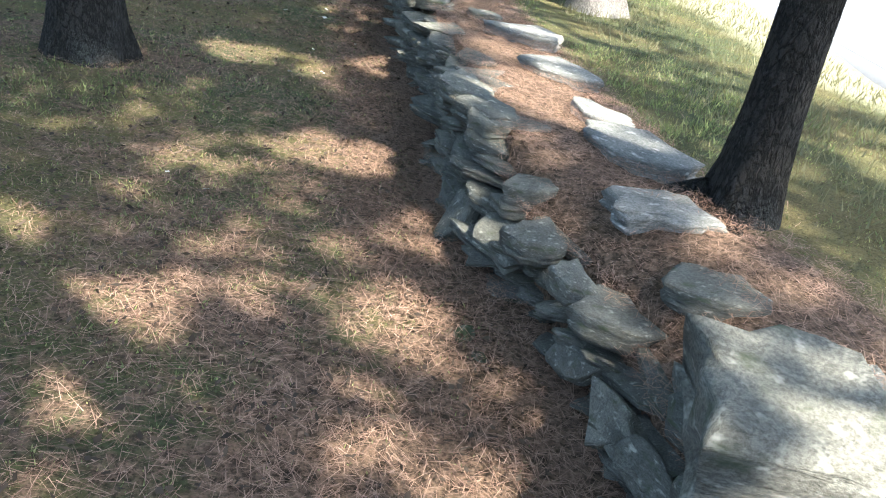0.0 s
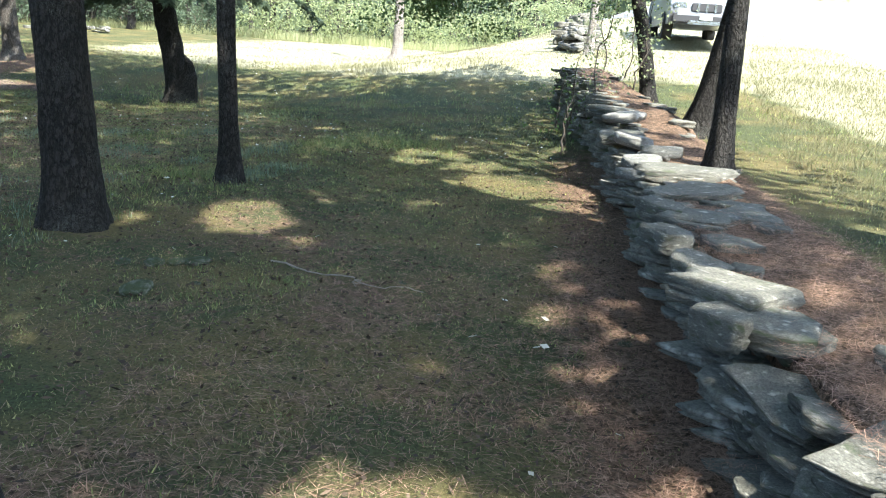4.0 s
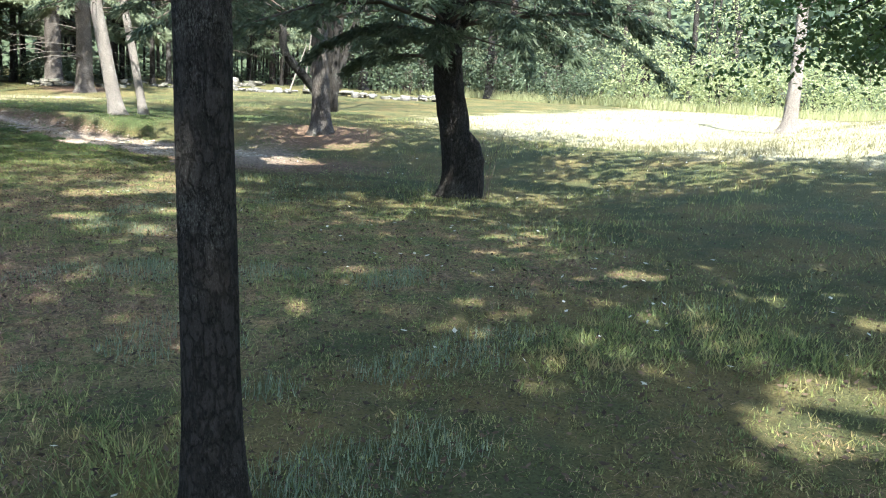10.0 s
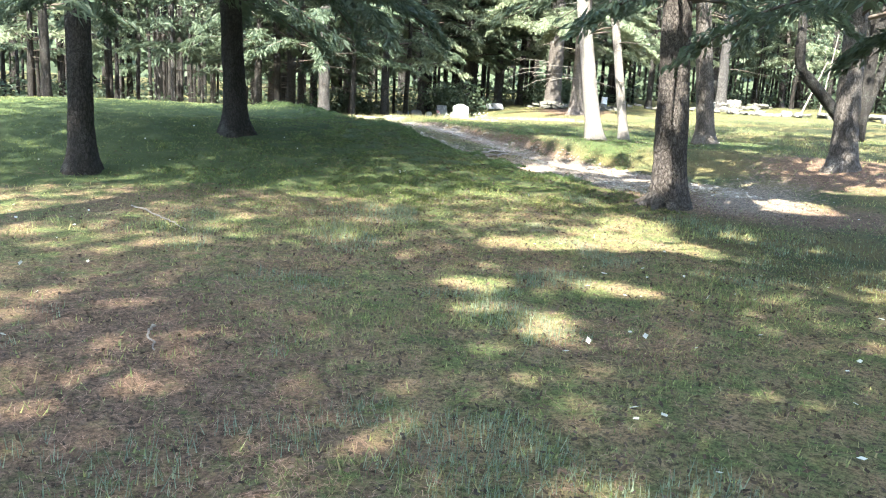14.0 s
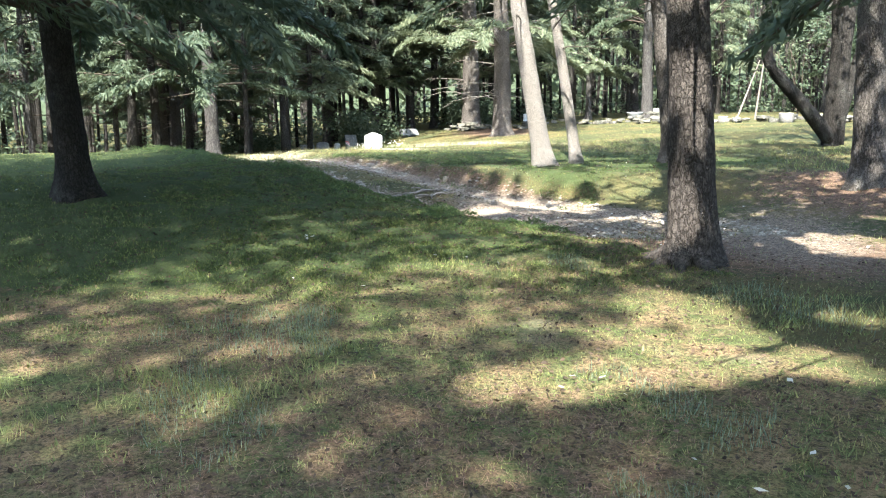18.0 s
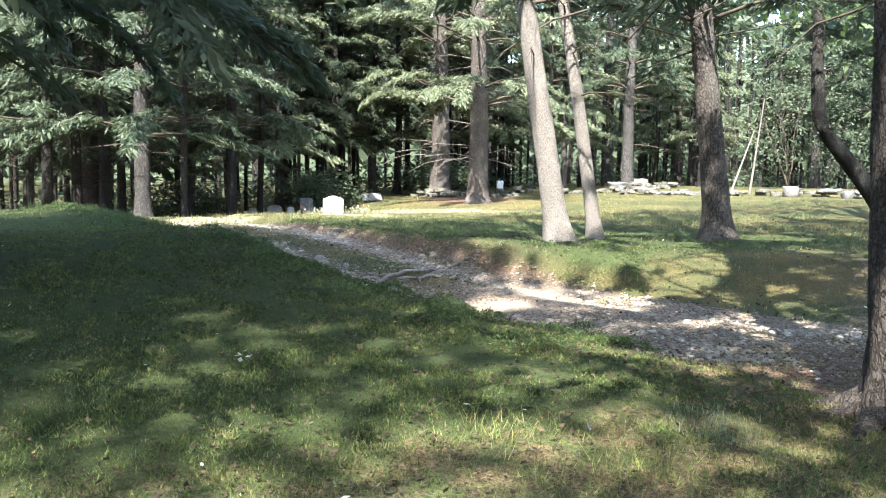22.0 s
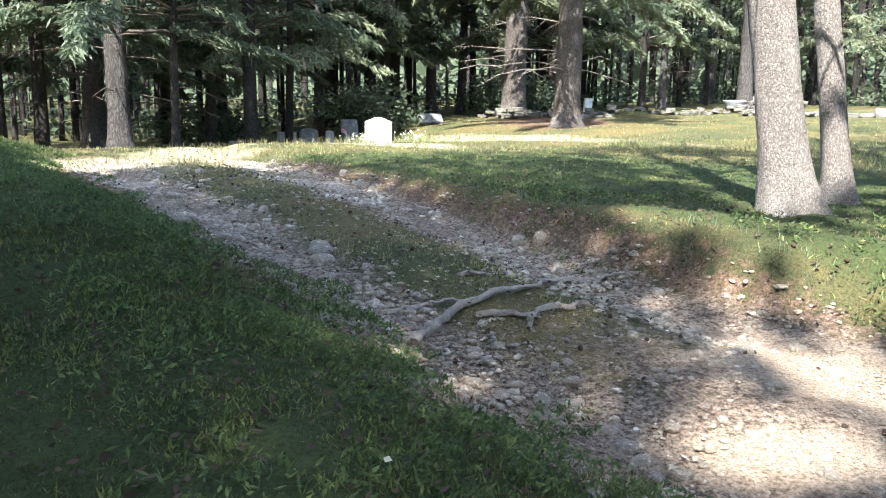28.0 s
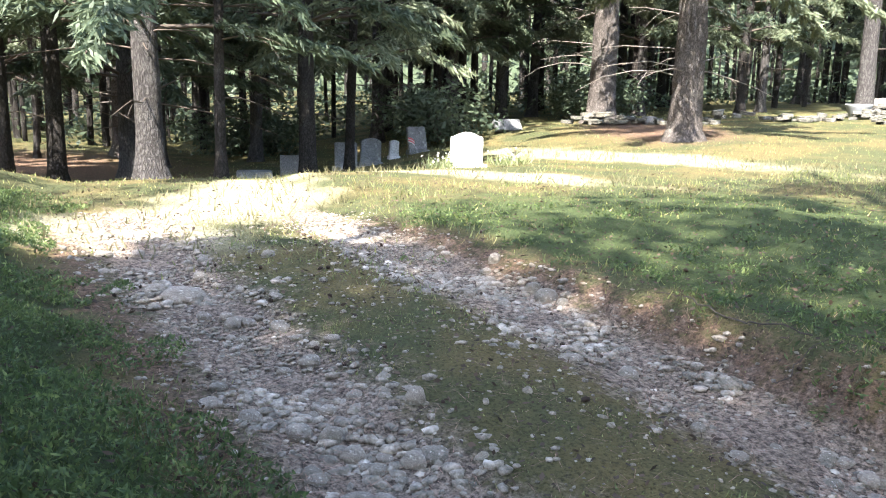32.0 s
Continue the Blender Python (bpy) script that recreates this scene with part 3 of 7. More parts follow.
def small_pebbles(name, xs, ys, sizes, mat, flat=0.5, sink=0.38):
    """Twenty-sided pebbles joined into one mesh."""
    bm = bmesh.new()
    bmesh.ops.create_icosphere(bm, subdivisions=1, radius=0.5)
    base_v = np.array([v.co[:] for v in bm.verts])
    base_f = np.array([[v.index for v in f.verts] for f in bm.faces])
    bm.free()
    n, k = len(xs), len(base_v)
    V = np.repeat(base_v[None], n, 0) * (1 + rng.uniform(-0.30, 0.30, (n, k, 1)))
    V = V * (sizes[:, None] * np.stack((rng.uniform(0.8, 1.3, n), rng.uniform(0.6, 1.0, n), rng.uniform(0.7, 1.2, n) * flat), 1))[:, None, :]
    a = rng.uniform(0, 6.28, n)[:, None]
    X, Y = V[..., 0] * np.cos(a) - V[..., 1] * np.sin(a), V[..., 0] * np.sin(a) + V[..., 1] * np.cos(a)
    z = ground_z(xs, ys) + sizes * flat * (0.5 - sink)
    V = np.stack((X + xs[:, None], Y + ys[:, None], V[..., 2] + z[:, None]), -1).reshape(-1, 3)
    F = (base_f[None] + (np.arange(n) * k)[:, None, None]).reshape(-1, 3)
    return np_mesh(name, V, F, mat)


# ---- trees ----


def tube(points, radii, sides=8, rough=0.0, seed=0, lobes=0.0):
    """A tapered, uneven tube along points: vertices and quads."""
    P, R = np.asarray(points, float), np.asarray(radii, float)
    T = np.gradient(P, axis=0)
    T /= np.linalg.norm(T, axis=1)[:, None] + 1e-9
    ref = np.where(np.abs(T[:, 2:3]) > 0.8, np.array([[1.0, 0, 0]]), np.array([[0, 0, 1.0]]))
    A = np.cross(ref, T)
    A /= np.linalg.norm(A, axis=1)[:, None] + 1e-9
    B = np.cross(T, A)
    ang = np.linspace(0, 2 * np.pi, sides, endpoint=False)
    r = np.repeat(R[:, None], sides, 1)
    if rough:
        along = np.concatenate(([0], np.cumsum(np.linalg.norm(np.diff(P, axis=0), axis=1))))
        U = np.repeat(ang[None] * 1.0, len(P), 0)
        k = max(3, round(R.max() * 36))
        ridges = value_noise(np.cos(U) * k * 0.5 + 31 * np.sin(U) * k * 0.03, np.sin(U) * k * 0.5 + along[:, None] * 0.9, 0.5, seed)
        fine = value_noise(np.cos(U) * k, np.sin(U) * k + along[:, None] * 7, 0.8, seed + 3)
        r = r * (1 + rough * ridges + 0.9 * rough * fine)
    if lobes:
        h = np.clip(1 - (P[:, 2] - P[0, 2]) / 0.75, 0, 1)[:, None] ** 2.2
        ph = (seed % 7) * 0.9
        r = r * (1 + lobes * h * (0.75 + 0.55 * np.cos(4 * ang[None] + ph) + 0.4 * np.cos(3 * ang[None] - 2 * ph)))
    V = P[:, None] + r[..., None] * (np.cos(ang)[None, :, None] * A[:, None] + np.sin(ang)[None, :, None] * B[:, None])
    n, i = len(P), np.arange(len(P) * sides).reshape(len(P), sides)
    j = np.roll(i, -1, 1)
    F = np.stack((i[:-1], j[:-1], j[1:], i[1:]), -1).reshape(-1, 4)
    cap = V[-1].mean(0)[None]
    top = np.stack((i[-1], j[-1], np.full(sides, n * sides), np.full(sides, n * sides)), -1)
    return np.concatenate((V.reshape(-1, 3), cap)), F, top


def tubes_mesh(name, tubes, mat):
    V, F, base = [], [], 0
    for v, f, _ in tubes:
        V.append(v)
        F.append(f + base)
        base += len(v)
    return np_mesh(name, np.concatenate(V), np.concatenate(F), mat, True)


def leaves_mesh(name, C, A, length, width, mat, twist=None):
    """Pointed leaves: centres, axes, lengths and widths, two triangles each."""
    n = len(C)
    if n == 0:
        C, A, n = np.zeros((1, 3)), np.array([[0, 0, 1.0]]), 1
        length, width = np.array([0.01]), np.array([0.01])
    A = A / (np.linalg.norm(A, axis=1)[:, None] + 1e-9)
    S = np.cross(A, rng.normal(size=(n, 3)) if twist is None else twist)
    S /= np.linalg.norm(S, axis=1)[:, None] + 1e-9
    L, W = np.broadcast_to(length, n)[:, None] / 2, np.broadcast_to(width, n)[:, None] / 2
    V = np.stack((C - A * L, C + S * W - A * L * 0.15, C + A * L, C - S * W - A * L * 0.15), 1).reshape(-1, 3)
    q = np.arange(n * 4).reshape(n, 4)
    return np_mesh(name, V, q, mat)


# Sun spots on the ground, kept lit by cutting crown leaves: x, y, half length, half width, turn.
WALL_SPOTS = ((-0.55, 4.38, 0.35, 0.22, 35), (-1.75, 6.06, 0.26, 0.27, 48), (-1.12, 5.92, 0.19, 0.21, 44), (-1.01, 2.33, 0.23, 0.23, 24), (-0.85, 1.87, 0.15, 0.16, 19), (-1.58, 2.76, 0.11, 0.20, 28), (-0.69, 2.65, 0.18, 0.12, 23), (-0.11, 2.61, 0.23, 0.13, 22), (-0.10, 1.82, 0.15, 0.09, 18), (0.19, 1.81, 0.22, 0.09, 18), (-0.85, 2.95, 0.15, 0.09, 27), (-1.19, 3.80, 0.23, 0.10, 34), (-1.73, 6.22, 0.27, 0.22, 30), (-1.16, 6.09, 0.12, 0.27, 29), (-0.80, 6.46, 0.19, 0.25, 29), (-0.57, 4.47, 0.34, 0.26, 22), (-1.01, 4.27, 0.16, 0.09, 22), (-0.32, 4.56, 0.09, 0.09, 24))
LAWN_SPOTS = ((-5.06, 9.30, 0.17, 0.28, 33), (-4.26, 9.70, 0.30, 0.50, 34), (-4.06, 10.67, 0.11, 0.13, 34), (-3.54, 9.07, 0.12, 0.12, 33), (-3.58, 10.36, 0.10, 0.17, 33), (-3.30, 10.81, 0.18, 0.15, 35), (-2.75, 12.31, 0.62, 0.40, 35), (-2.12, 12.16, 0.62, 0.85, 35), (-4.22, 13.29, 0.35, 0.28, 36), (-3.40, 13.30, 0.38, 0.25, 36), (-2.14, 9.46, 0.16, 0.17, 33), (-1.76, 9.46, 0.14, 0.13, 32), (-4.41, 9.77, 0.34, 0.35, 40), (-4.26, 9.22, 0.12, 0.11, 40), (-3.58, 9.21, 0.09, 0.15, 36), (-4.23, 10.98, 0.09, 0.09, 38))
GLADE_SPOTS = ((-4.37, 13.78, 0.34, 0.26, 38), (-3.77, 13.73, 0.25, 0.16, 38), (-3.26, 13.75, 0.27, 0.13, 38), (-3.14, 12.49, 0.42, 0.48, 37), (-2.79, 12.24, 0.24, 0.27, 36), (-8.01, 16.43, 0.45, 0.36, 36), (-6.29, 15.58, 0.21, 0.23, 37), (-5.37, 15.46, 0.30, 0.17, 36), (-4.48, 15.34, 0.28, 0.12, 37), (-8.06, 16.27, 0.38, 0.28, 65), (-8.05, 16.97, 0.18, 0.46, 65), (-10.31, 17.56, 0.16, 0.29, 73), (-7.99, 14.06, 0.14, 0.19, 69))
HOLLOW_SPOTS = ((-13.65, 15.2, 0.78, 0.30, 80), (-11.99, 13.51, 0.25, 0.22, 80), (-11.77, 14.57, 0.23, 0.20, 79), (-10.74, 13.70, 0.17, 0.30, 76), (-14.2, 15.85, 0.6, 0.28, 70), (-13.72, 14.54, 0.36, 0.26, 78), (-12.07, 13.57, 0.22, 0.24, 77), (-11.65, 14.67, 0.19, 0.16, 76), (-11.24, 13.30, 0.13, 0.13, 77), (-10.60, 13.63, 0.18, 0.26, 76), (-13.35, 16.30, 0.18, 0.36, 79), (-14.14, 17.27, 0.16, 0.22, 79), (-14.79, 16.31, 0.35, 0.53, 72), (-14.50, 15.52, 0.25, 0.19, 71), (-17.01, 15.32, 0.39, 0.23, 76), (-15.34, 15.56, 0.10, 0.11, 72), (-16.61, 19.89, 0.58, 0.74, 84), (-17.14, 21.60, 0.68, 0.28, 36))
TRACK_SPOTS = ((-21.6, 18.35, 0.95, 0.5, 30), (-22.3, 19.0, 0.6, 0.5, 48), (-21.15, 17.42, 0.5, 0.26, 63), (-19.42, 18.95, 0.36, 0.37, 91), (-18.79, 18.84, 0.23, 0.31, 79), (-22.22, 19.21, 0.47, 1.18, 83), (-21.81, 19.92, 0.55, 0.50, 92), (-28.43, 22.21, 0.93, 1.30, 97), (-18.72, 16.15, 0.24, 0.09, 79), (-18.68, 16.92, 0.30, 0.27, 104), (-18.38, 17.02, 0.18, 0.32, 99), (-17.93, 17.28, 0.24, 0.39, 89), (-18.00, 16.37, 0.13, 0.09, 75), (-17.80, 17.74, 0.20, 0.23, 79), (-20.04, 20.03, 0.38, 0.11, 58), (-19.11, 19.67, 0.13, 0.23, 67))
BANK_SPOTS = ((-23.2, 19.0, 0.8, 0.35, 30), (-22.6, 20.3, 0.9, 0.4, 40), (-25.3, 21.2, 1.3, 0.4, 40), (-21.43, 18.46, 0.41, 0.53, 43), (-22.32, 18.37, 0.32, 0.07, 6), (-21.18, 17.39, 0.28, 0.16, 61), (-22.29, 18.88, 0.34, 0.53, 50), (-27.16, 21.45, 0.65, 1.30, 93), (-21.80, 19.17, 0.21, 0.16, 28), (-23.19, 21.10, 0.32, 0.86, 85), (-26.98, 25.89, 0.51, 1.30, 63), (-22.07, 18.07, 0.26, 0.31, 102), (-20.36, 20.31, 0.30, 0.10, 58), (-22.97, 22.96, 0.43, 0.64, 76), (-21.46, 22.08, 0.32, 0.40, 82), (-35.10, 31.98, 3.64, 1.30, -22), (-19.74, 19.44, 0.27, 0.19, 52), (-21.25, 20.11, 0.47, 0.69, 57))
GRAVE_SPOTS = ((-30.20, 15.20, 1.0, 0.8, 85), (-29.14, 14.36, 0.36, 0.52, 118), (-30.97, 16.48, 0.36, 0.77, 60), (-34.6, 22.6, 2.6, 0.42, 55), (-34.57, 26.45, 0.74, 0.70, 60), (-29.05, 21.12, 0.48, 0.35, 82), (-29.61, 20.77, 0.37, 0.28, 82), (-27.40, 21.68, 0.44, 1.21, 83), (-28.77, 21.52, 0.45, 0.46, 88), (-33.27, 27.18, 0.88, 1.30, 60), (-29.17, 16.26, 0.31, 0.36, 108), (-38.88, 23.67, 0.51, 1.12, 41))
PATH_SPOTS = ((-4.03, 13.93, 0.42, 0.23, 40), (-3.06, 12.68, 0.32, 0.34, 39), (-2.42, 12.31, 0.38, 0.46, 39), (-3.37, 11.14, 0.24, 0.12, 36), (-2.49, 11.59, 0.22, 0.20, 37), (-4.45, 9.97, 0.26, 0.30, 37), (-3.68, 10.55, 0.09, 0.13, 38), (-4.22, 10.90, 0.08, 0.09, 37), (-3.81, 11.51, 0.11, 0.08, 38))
# Sunlit places on trunks and stones, kept lit by the same cutting: x, y, z, radius.
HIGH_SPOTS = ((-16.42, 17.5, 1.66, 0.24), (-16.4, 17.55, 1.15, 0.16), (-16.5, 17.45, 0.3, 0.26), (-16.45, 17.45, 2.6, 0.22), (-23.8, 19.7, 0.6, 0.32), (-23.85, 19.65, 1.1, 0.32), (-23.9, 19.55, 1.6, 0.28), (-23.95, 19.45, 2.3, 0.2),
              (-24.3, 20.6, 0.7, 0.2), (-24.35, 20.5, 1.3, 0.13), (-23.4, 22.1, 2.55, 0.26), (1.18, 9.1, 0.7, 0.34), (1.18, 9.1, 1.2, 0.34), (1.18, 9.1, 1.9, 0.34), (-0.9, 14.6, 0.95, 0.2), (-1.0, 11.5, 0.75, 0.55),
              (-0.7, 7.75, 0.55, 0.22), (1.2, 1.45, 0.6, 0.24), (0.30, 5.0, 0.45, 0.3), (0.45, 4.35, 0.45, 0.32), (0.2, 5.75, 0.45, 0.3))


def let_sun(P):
    """True for the leaves that stay. Cut are those that shade a sun spot, the field or the verge, and some at random.
    """
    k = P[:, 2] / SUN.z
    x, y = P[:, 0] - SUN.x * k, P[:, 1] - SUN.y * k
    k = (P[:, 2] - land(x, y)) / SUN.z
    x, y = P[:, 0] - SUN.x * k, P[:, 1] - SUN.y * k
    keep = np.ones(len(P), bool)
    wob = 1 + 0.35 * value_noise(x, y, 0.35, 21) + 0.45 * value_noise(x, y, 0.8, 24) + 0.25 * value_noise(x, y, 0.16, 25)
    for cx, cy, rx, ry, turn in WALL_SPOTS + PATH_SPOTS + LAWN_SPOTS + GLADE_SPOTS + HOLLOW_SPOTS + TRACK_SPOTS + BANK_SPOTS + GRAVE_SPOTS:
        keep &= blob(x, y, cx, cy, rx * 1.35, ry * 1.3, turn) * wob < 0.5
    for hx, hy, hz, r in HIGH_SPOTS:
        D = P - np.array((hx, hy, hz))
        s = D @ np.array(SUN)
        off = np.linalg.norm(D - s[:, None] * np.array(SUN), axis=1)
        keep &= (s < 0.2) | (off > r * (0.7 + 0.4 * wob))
    # leaves dropped at random, to brighten the hollow, mound and track
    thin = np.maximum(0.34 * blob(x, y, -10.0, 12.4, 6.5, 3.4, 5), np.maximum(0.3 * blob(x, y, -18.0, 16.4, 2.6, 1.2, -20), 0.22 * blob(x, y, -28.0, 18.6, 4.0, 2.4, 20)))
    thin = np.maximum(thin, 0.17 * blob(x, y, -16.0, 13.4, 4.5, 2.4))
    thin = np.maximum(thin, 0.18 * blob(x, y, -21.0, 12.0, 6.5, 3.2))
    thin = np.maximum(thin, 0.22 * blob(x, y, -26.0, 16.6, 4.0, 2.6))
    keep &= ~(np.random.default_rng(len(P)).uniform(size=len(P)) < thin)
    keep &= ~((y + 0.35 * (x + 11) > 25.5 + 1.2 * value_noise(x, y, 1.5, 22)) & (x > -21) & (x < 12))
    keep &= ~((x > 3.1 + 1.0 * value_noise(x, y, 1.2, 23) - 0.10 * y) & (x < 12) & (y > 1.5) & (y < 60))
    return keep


def crown_broad(centre, radii, n_clumps, per, leaf, seed, mat, name, origin, hollow=0.35, sun=True, clump=1.0):
    """A leafy crown of clumps inside an ellipsoid, thinner in the middle. centre in the world."""
    r = np.random.default_rng(seed)
    D = r.normal(size=(n_clumps, 3))
    D /= np.linalg.norm(D, axis=1)[:, None]
    rad = hollow + (1 - hollow) * r.uniform(0, 1, n_clumps) ** 0.6
    middle = np.asarray(centre) + D * rad[:, None] * np.asarray(radii) * (1 + 0.18 * r.normal(size=(n_clumps, 1)))
    C = np.repeat(middle, per, 0) + r.normal(size=(n_clumps * per, 3)) * np.array([0.42, 0.42, 0.20]) * clump
    A = np.repeat(D, per, 0) * 0.5 + r.normal(size=(n_clumps * per, 3)) * np.array([1, 1, 0.45])
    A[:, 2] -= 0.35
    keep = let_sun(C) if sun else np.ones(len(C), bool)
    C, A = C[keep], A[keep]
    n = len(C)
    return leaves_mesh(name, C - np.asarray(origin), A, leaf * r.uniform(0.7, 1.3, n), leaf * r.uniform(0.4, 0.65, n), mat)


def bough(start, way, length, droop, seed, rise=0.15, n=9):
    """The line of a bough that rises a little and then droops."""
    r = np.random.default_rng(seed)
    u = np.linspace(0, 1, n)
    way = np.asarray(way, float) / np.linalg.norm(way)
    P = np.asarray(start)[None] + u[:, None] * length * way[None]
    P[:, 2] += length * (rise * np.sin(u * 2.2) - droop * u ** 2)
    P[1:] += np.cumsum(r.normal(size=(n - 1, 3)) * 0.018 * length, 0)
    return P


def sprays(P, density, leaf, width, spread, seed, start=0.25, hang=0.35):
    """Needle sprays along a bough: side twigs with needles along them. Returns centres, axes, lengths, widths."""
    r = np.random.default_rng(seed)
    L = np.linalg.norm(P[-1] - P[0])
    n = max(4, int(density * L))
    u = r.uniform(start, 1, n) ** 0.85
    idx = u * (len(P) - 1)
    i = np.minimum(idx.astype(int), len(P) - 2)
    base = P[i] + (idx - i)[:, None] * (P[i + 1] - P[i])
    along = P[i + 1] - P[i]
    along /= np.linalg.norm(along, axis=1)[:, None]
    side = np.cross(along, [0, 0, 1.0]) * r.choice([-1, 1], n)[:, None]
    tw = side * r.uniform(0.5, 1, n)[:, None] + along * 0.7
    tw[:, 2] -= hang * r.uniform(0.2, 1.2, n)
    tw /= np.linalg.norm(tw, axis=1)[:, None]
    tl = spread * (1.15 - u) * r.uniform(0.5, 1.2, n) + 0.12
    m = 7
    f = np.tile(np.linspace(0.08, 1, m), n)
    b, t, l = np.repeat(base, m, 0), np.repeat(tw, m, 0), np.repeat(tl, m)
    C = b + t * (f * l)[:, None] + r.normal(size=(n * m, 3)) * 0.03
    A = t + r.normal(size=(n * m, 3)) * 0.38
    A[:, 2] -= 0.12
    return C, A, leaf * r.uniform(0.7, 1.3, n * m), width * r.uniform(0.7, 1.3, n * m)


def trunk_line(height, lean_x, lean_y, bend=0.0, seed=0, steps=46):
    r = np.random.default_rng(seed)
    u = np.linspace(0, 1, steps) ** 1.25
    z = u * height - 0.12
    wob = np.stack((np.sin(u * 7 + seed), np.cos(u * 5 + seed * 1.7)), 1) * bend * np.clip(u * 3, 0, 1)[:, None]
    return np.stack((lean_x * z + wob[:, 0], lean_y * z + wob[:, 1], z), 1)


def add_trunk(tree, height, radius, lean=(0, 0), bend=0.05, flare=0.55, bark=None, seed=0, sides=30, top=0.35, rough=0.055):
    P = trunk_line(height, *lean, bend, seed)
    z = np.clip(P[:, 2], 0, None)
    R = radius * (1 - (1 - top) * (z / height)) * (1 + flare * np.exp(-z / 0.22))
    v, f, t = tube(P, R, sides, rough, seed, lobes=0.28)
    part("trunk", tubes_mesh("trunk", [(v, f, t)], bark or BARK_DARK), tree)
    return P


def at_height(P, z):
    return np.array([np.interp(z, P[:, 2], P[:, k]) for k in range(3)])


def conifer_crown(tree, P, z0, z1, reach, whorls, per, seed, mat, leaf=0.17, width=0.028, density=26, spread=0.5, droop=0.28, dead=6, sun=True, dead_from=1.4, wood=TWIG):
    """Boughs in whorls with needle sprays, and bare dead sticks below them."""
    r = np.random.default_rng(seed)
    o = np.array(tree.matrix_basis.translation)
    lines, Cs, As, Ls, Ws = [], [], [], [], []
    for w in range(whorls):
        z = z0 + (z1 - z0) * (w + r.uniform(0, 0.6)) / whorls
        ln = reach * (1 - 0.75 * (z - z0) / max(z1 - z0, 0.1)) * r.uniform(0.75, 1.15)
        for b in range(per):
            a = 6.283 * (b + r.uniform(-0.3, 0.3)) / per + w * 1.1
            B = bough(at_height(P, z), (math.cos(a), math.sin(a), 0.05), ln, droop * r.uniform(0.6, 1.3), int(r.integers(1e6)))
            lines.append(tube(B[::2], np.linspace(0.028, 0.006, 5) * (0.6 + reach / 5), 4))
            got = sprays(B, density, leaf, width, spread, int(r.integers(1e6)))
            for acc, g in zip((Cs, As, Ls, Ws), got):
                acc.append(g)
    if Cs:
        C, A, L, W = (np.concatenate(q) for q in (Cs, As, Ls, Ws))
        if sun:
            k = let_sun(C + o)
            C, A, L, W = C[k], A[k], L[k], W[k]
        part("crown", leaves_mesh("crown", C, A, L, W, mat), tree)
        part("branchwork", tubes_mesh("branchwork", lines, TWIG), tree, kind="stuff")
    sticks = []
    for _ in range(dead):
        z, a = r.uniform(dead_from, z0 + 0.6 * (z1 - z0)), r.uniform(0, 6.283)
        B = bough(at_height(P, z), (math.cos(a), math.sin(a), r.uniform(-0.25, 0.2)), r.uniform(0.5, 0.5 * reach + 0.6), 0.1, int(r.integers(1e6)), 0.05)
        sticks.append(tube(B[::2], np.linspace(0.016, 0.004, 5), 4))
        for _ in range(2):
            q = B[int(r.integers(3, 8))]
            s = bough(q, (math.cos(a + r.uniform(-1, 1)), math.sin(a + r.uniform(-1, 1)), r.uniform(-0.5, 0.1)), r.uniform(0.2, 0.6), 0.2, int(r.integers(1e6)), 0.0, 5)
            sticks.append(tube(s, np.linspace(0.007, 0.003, 5), 3))
    if sticks:
        part("deadwood", tubes_mesh("deadwood", sticks, wood), tree, "bare grey dead sticks", kind="stuff")

# ---- the dry stone wall ----


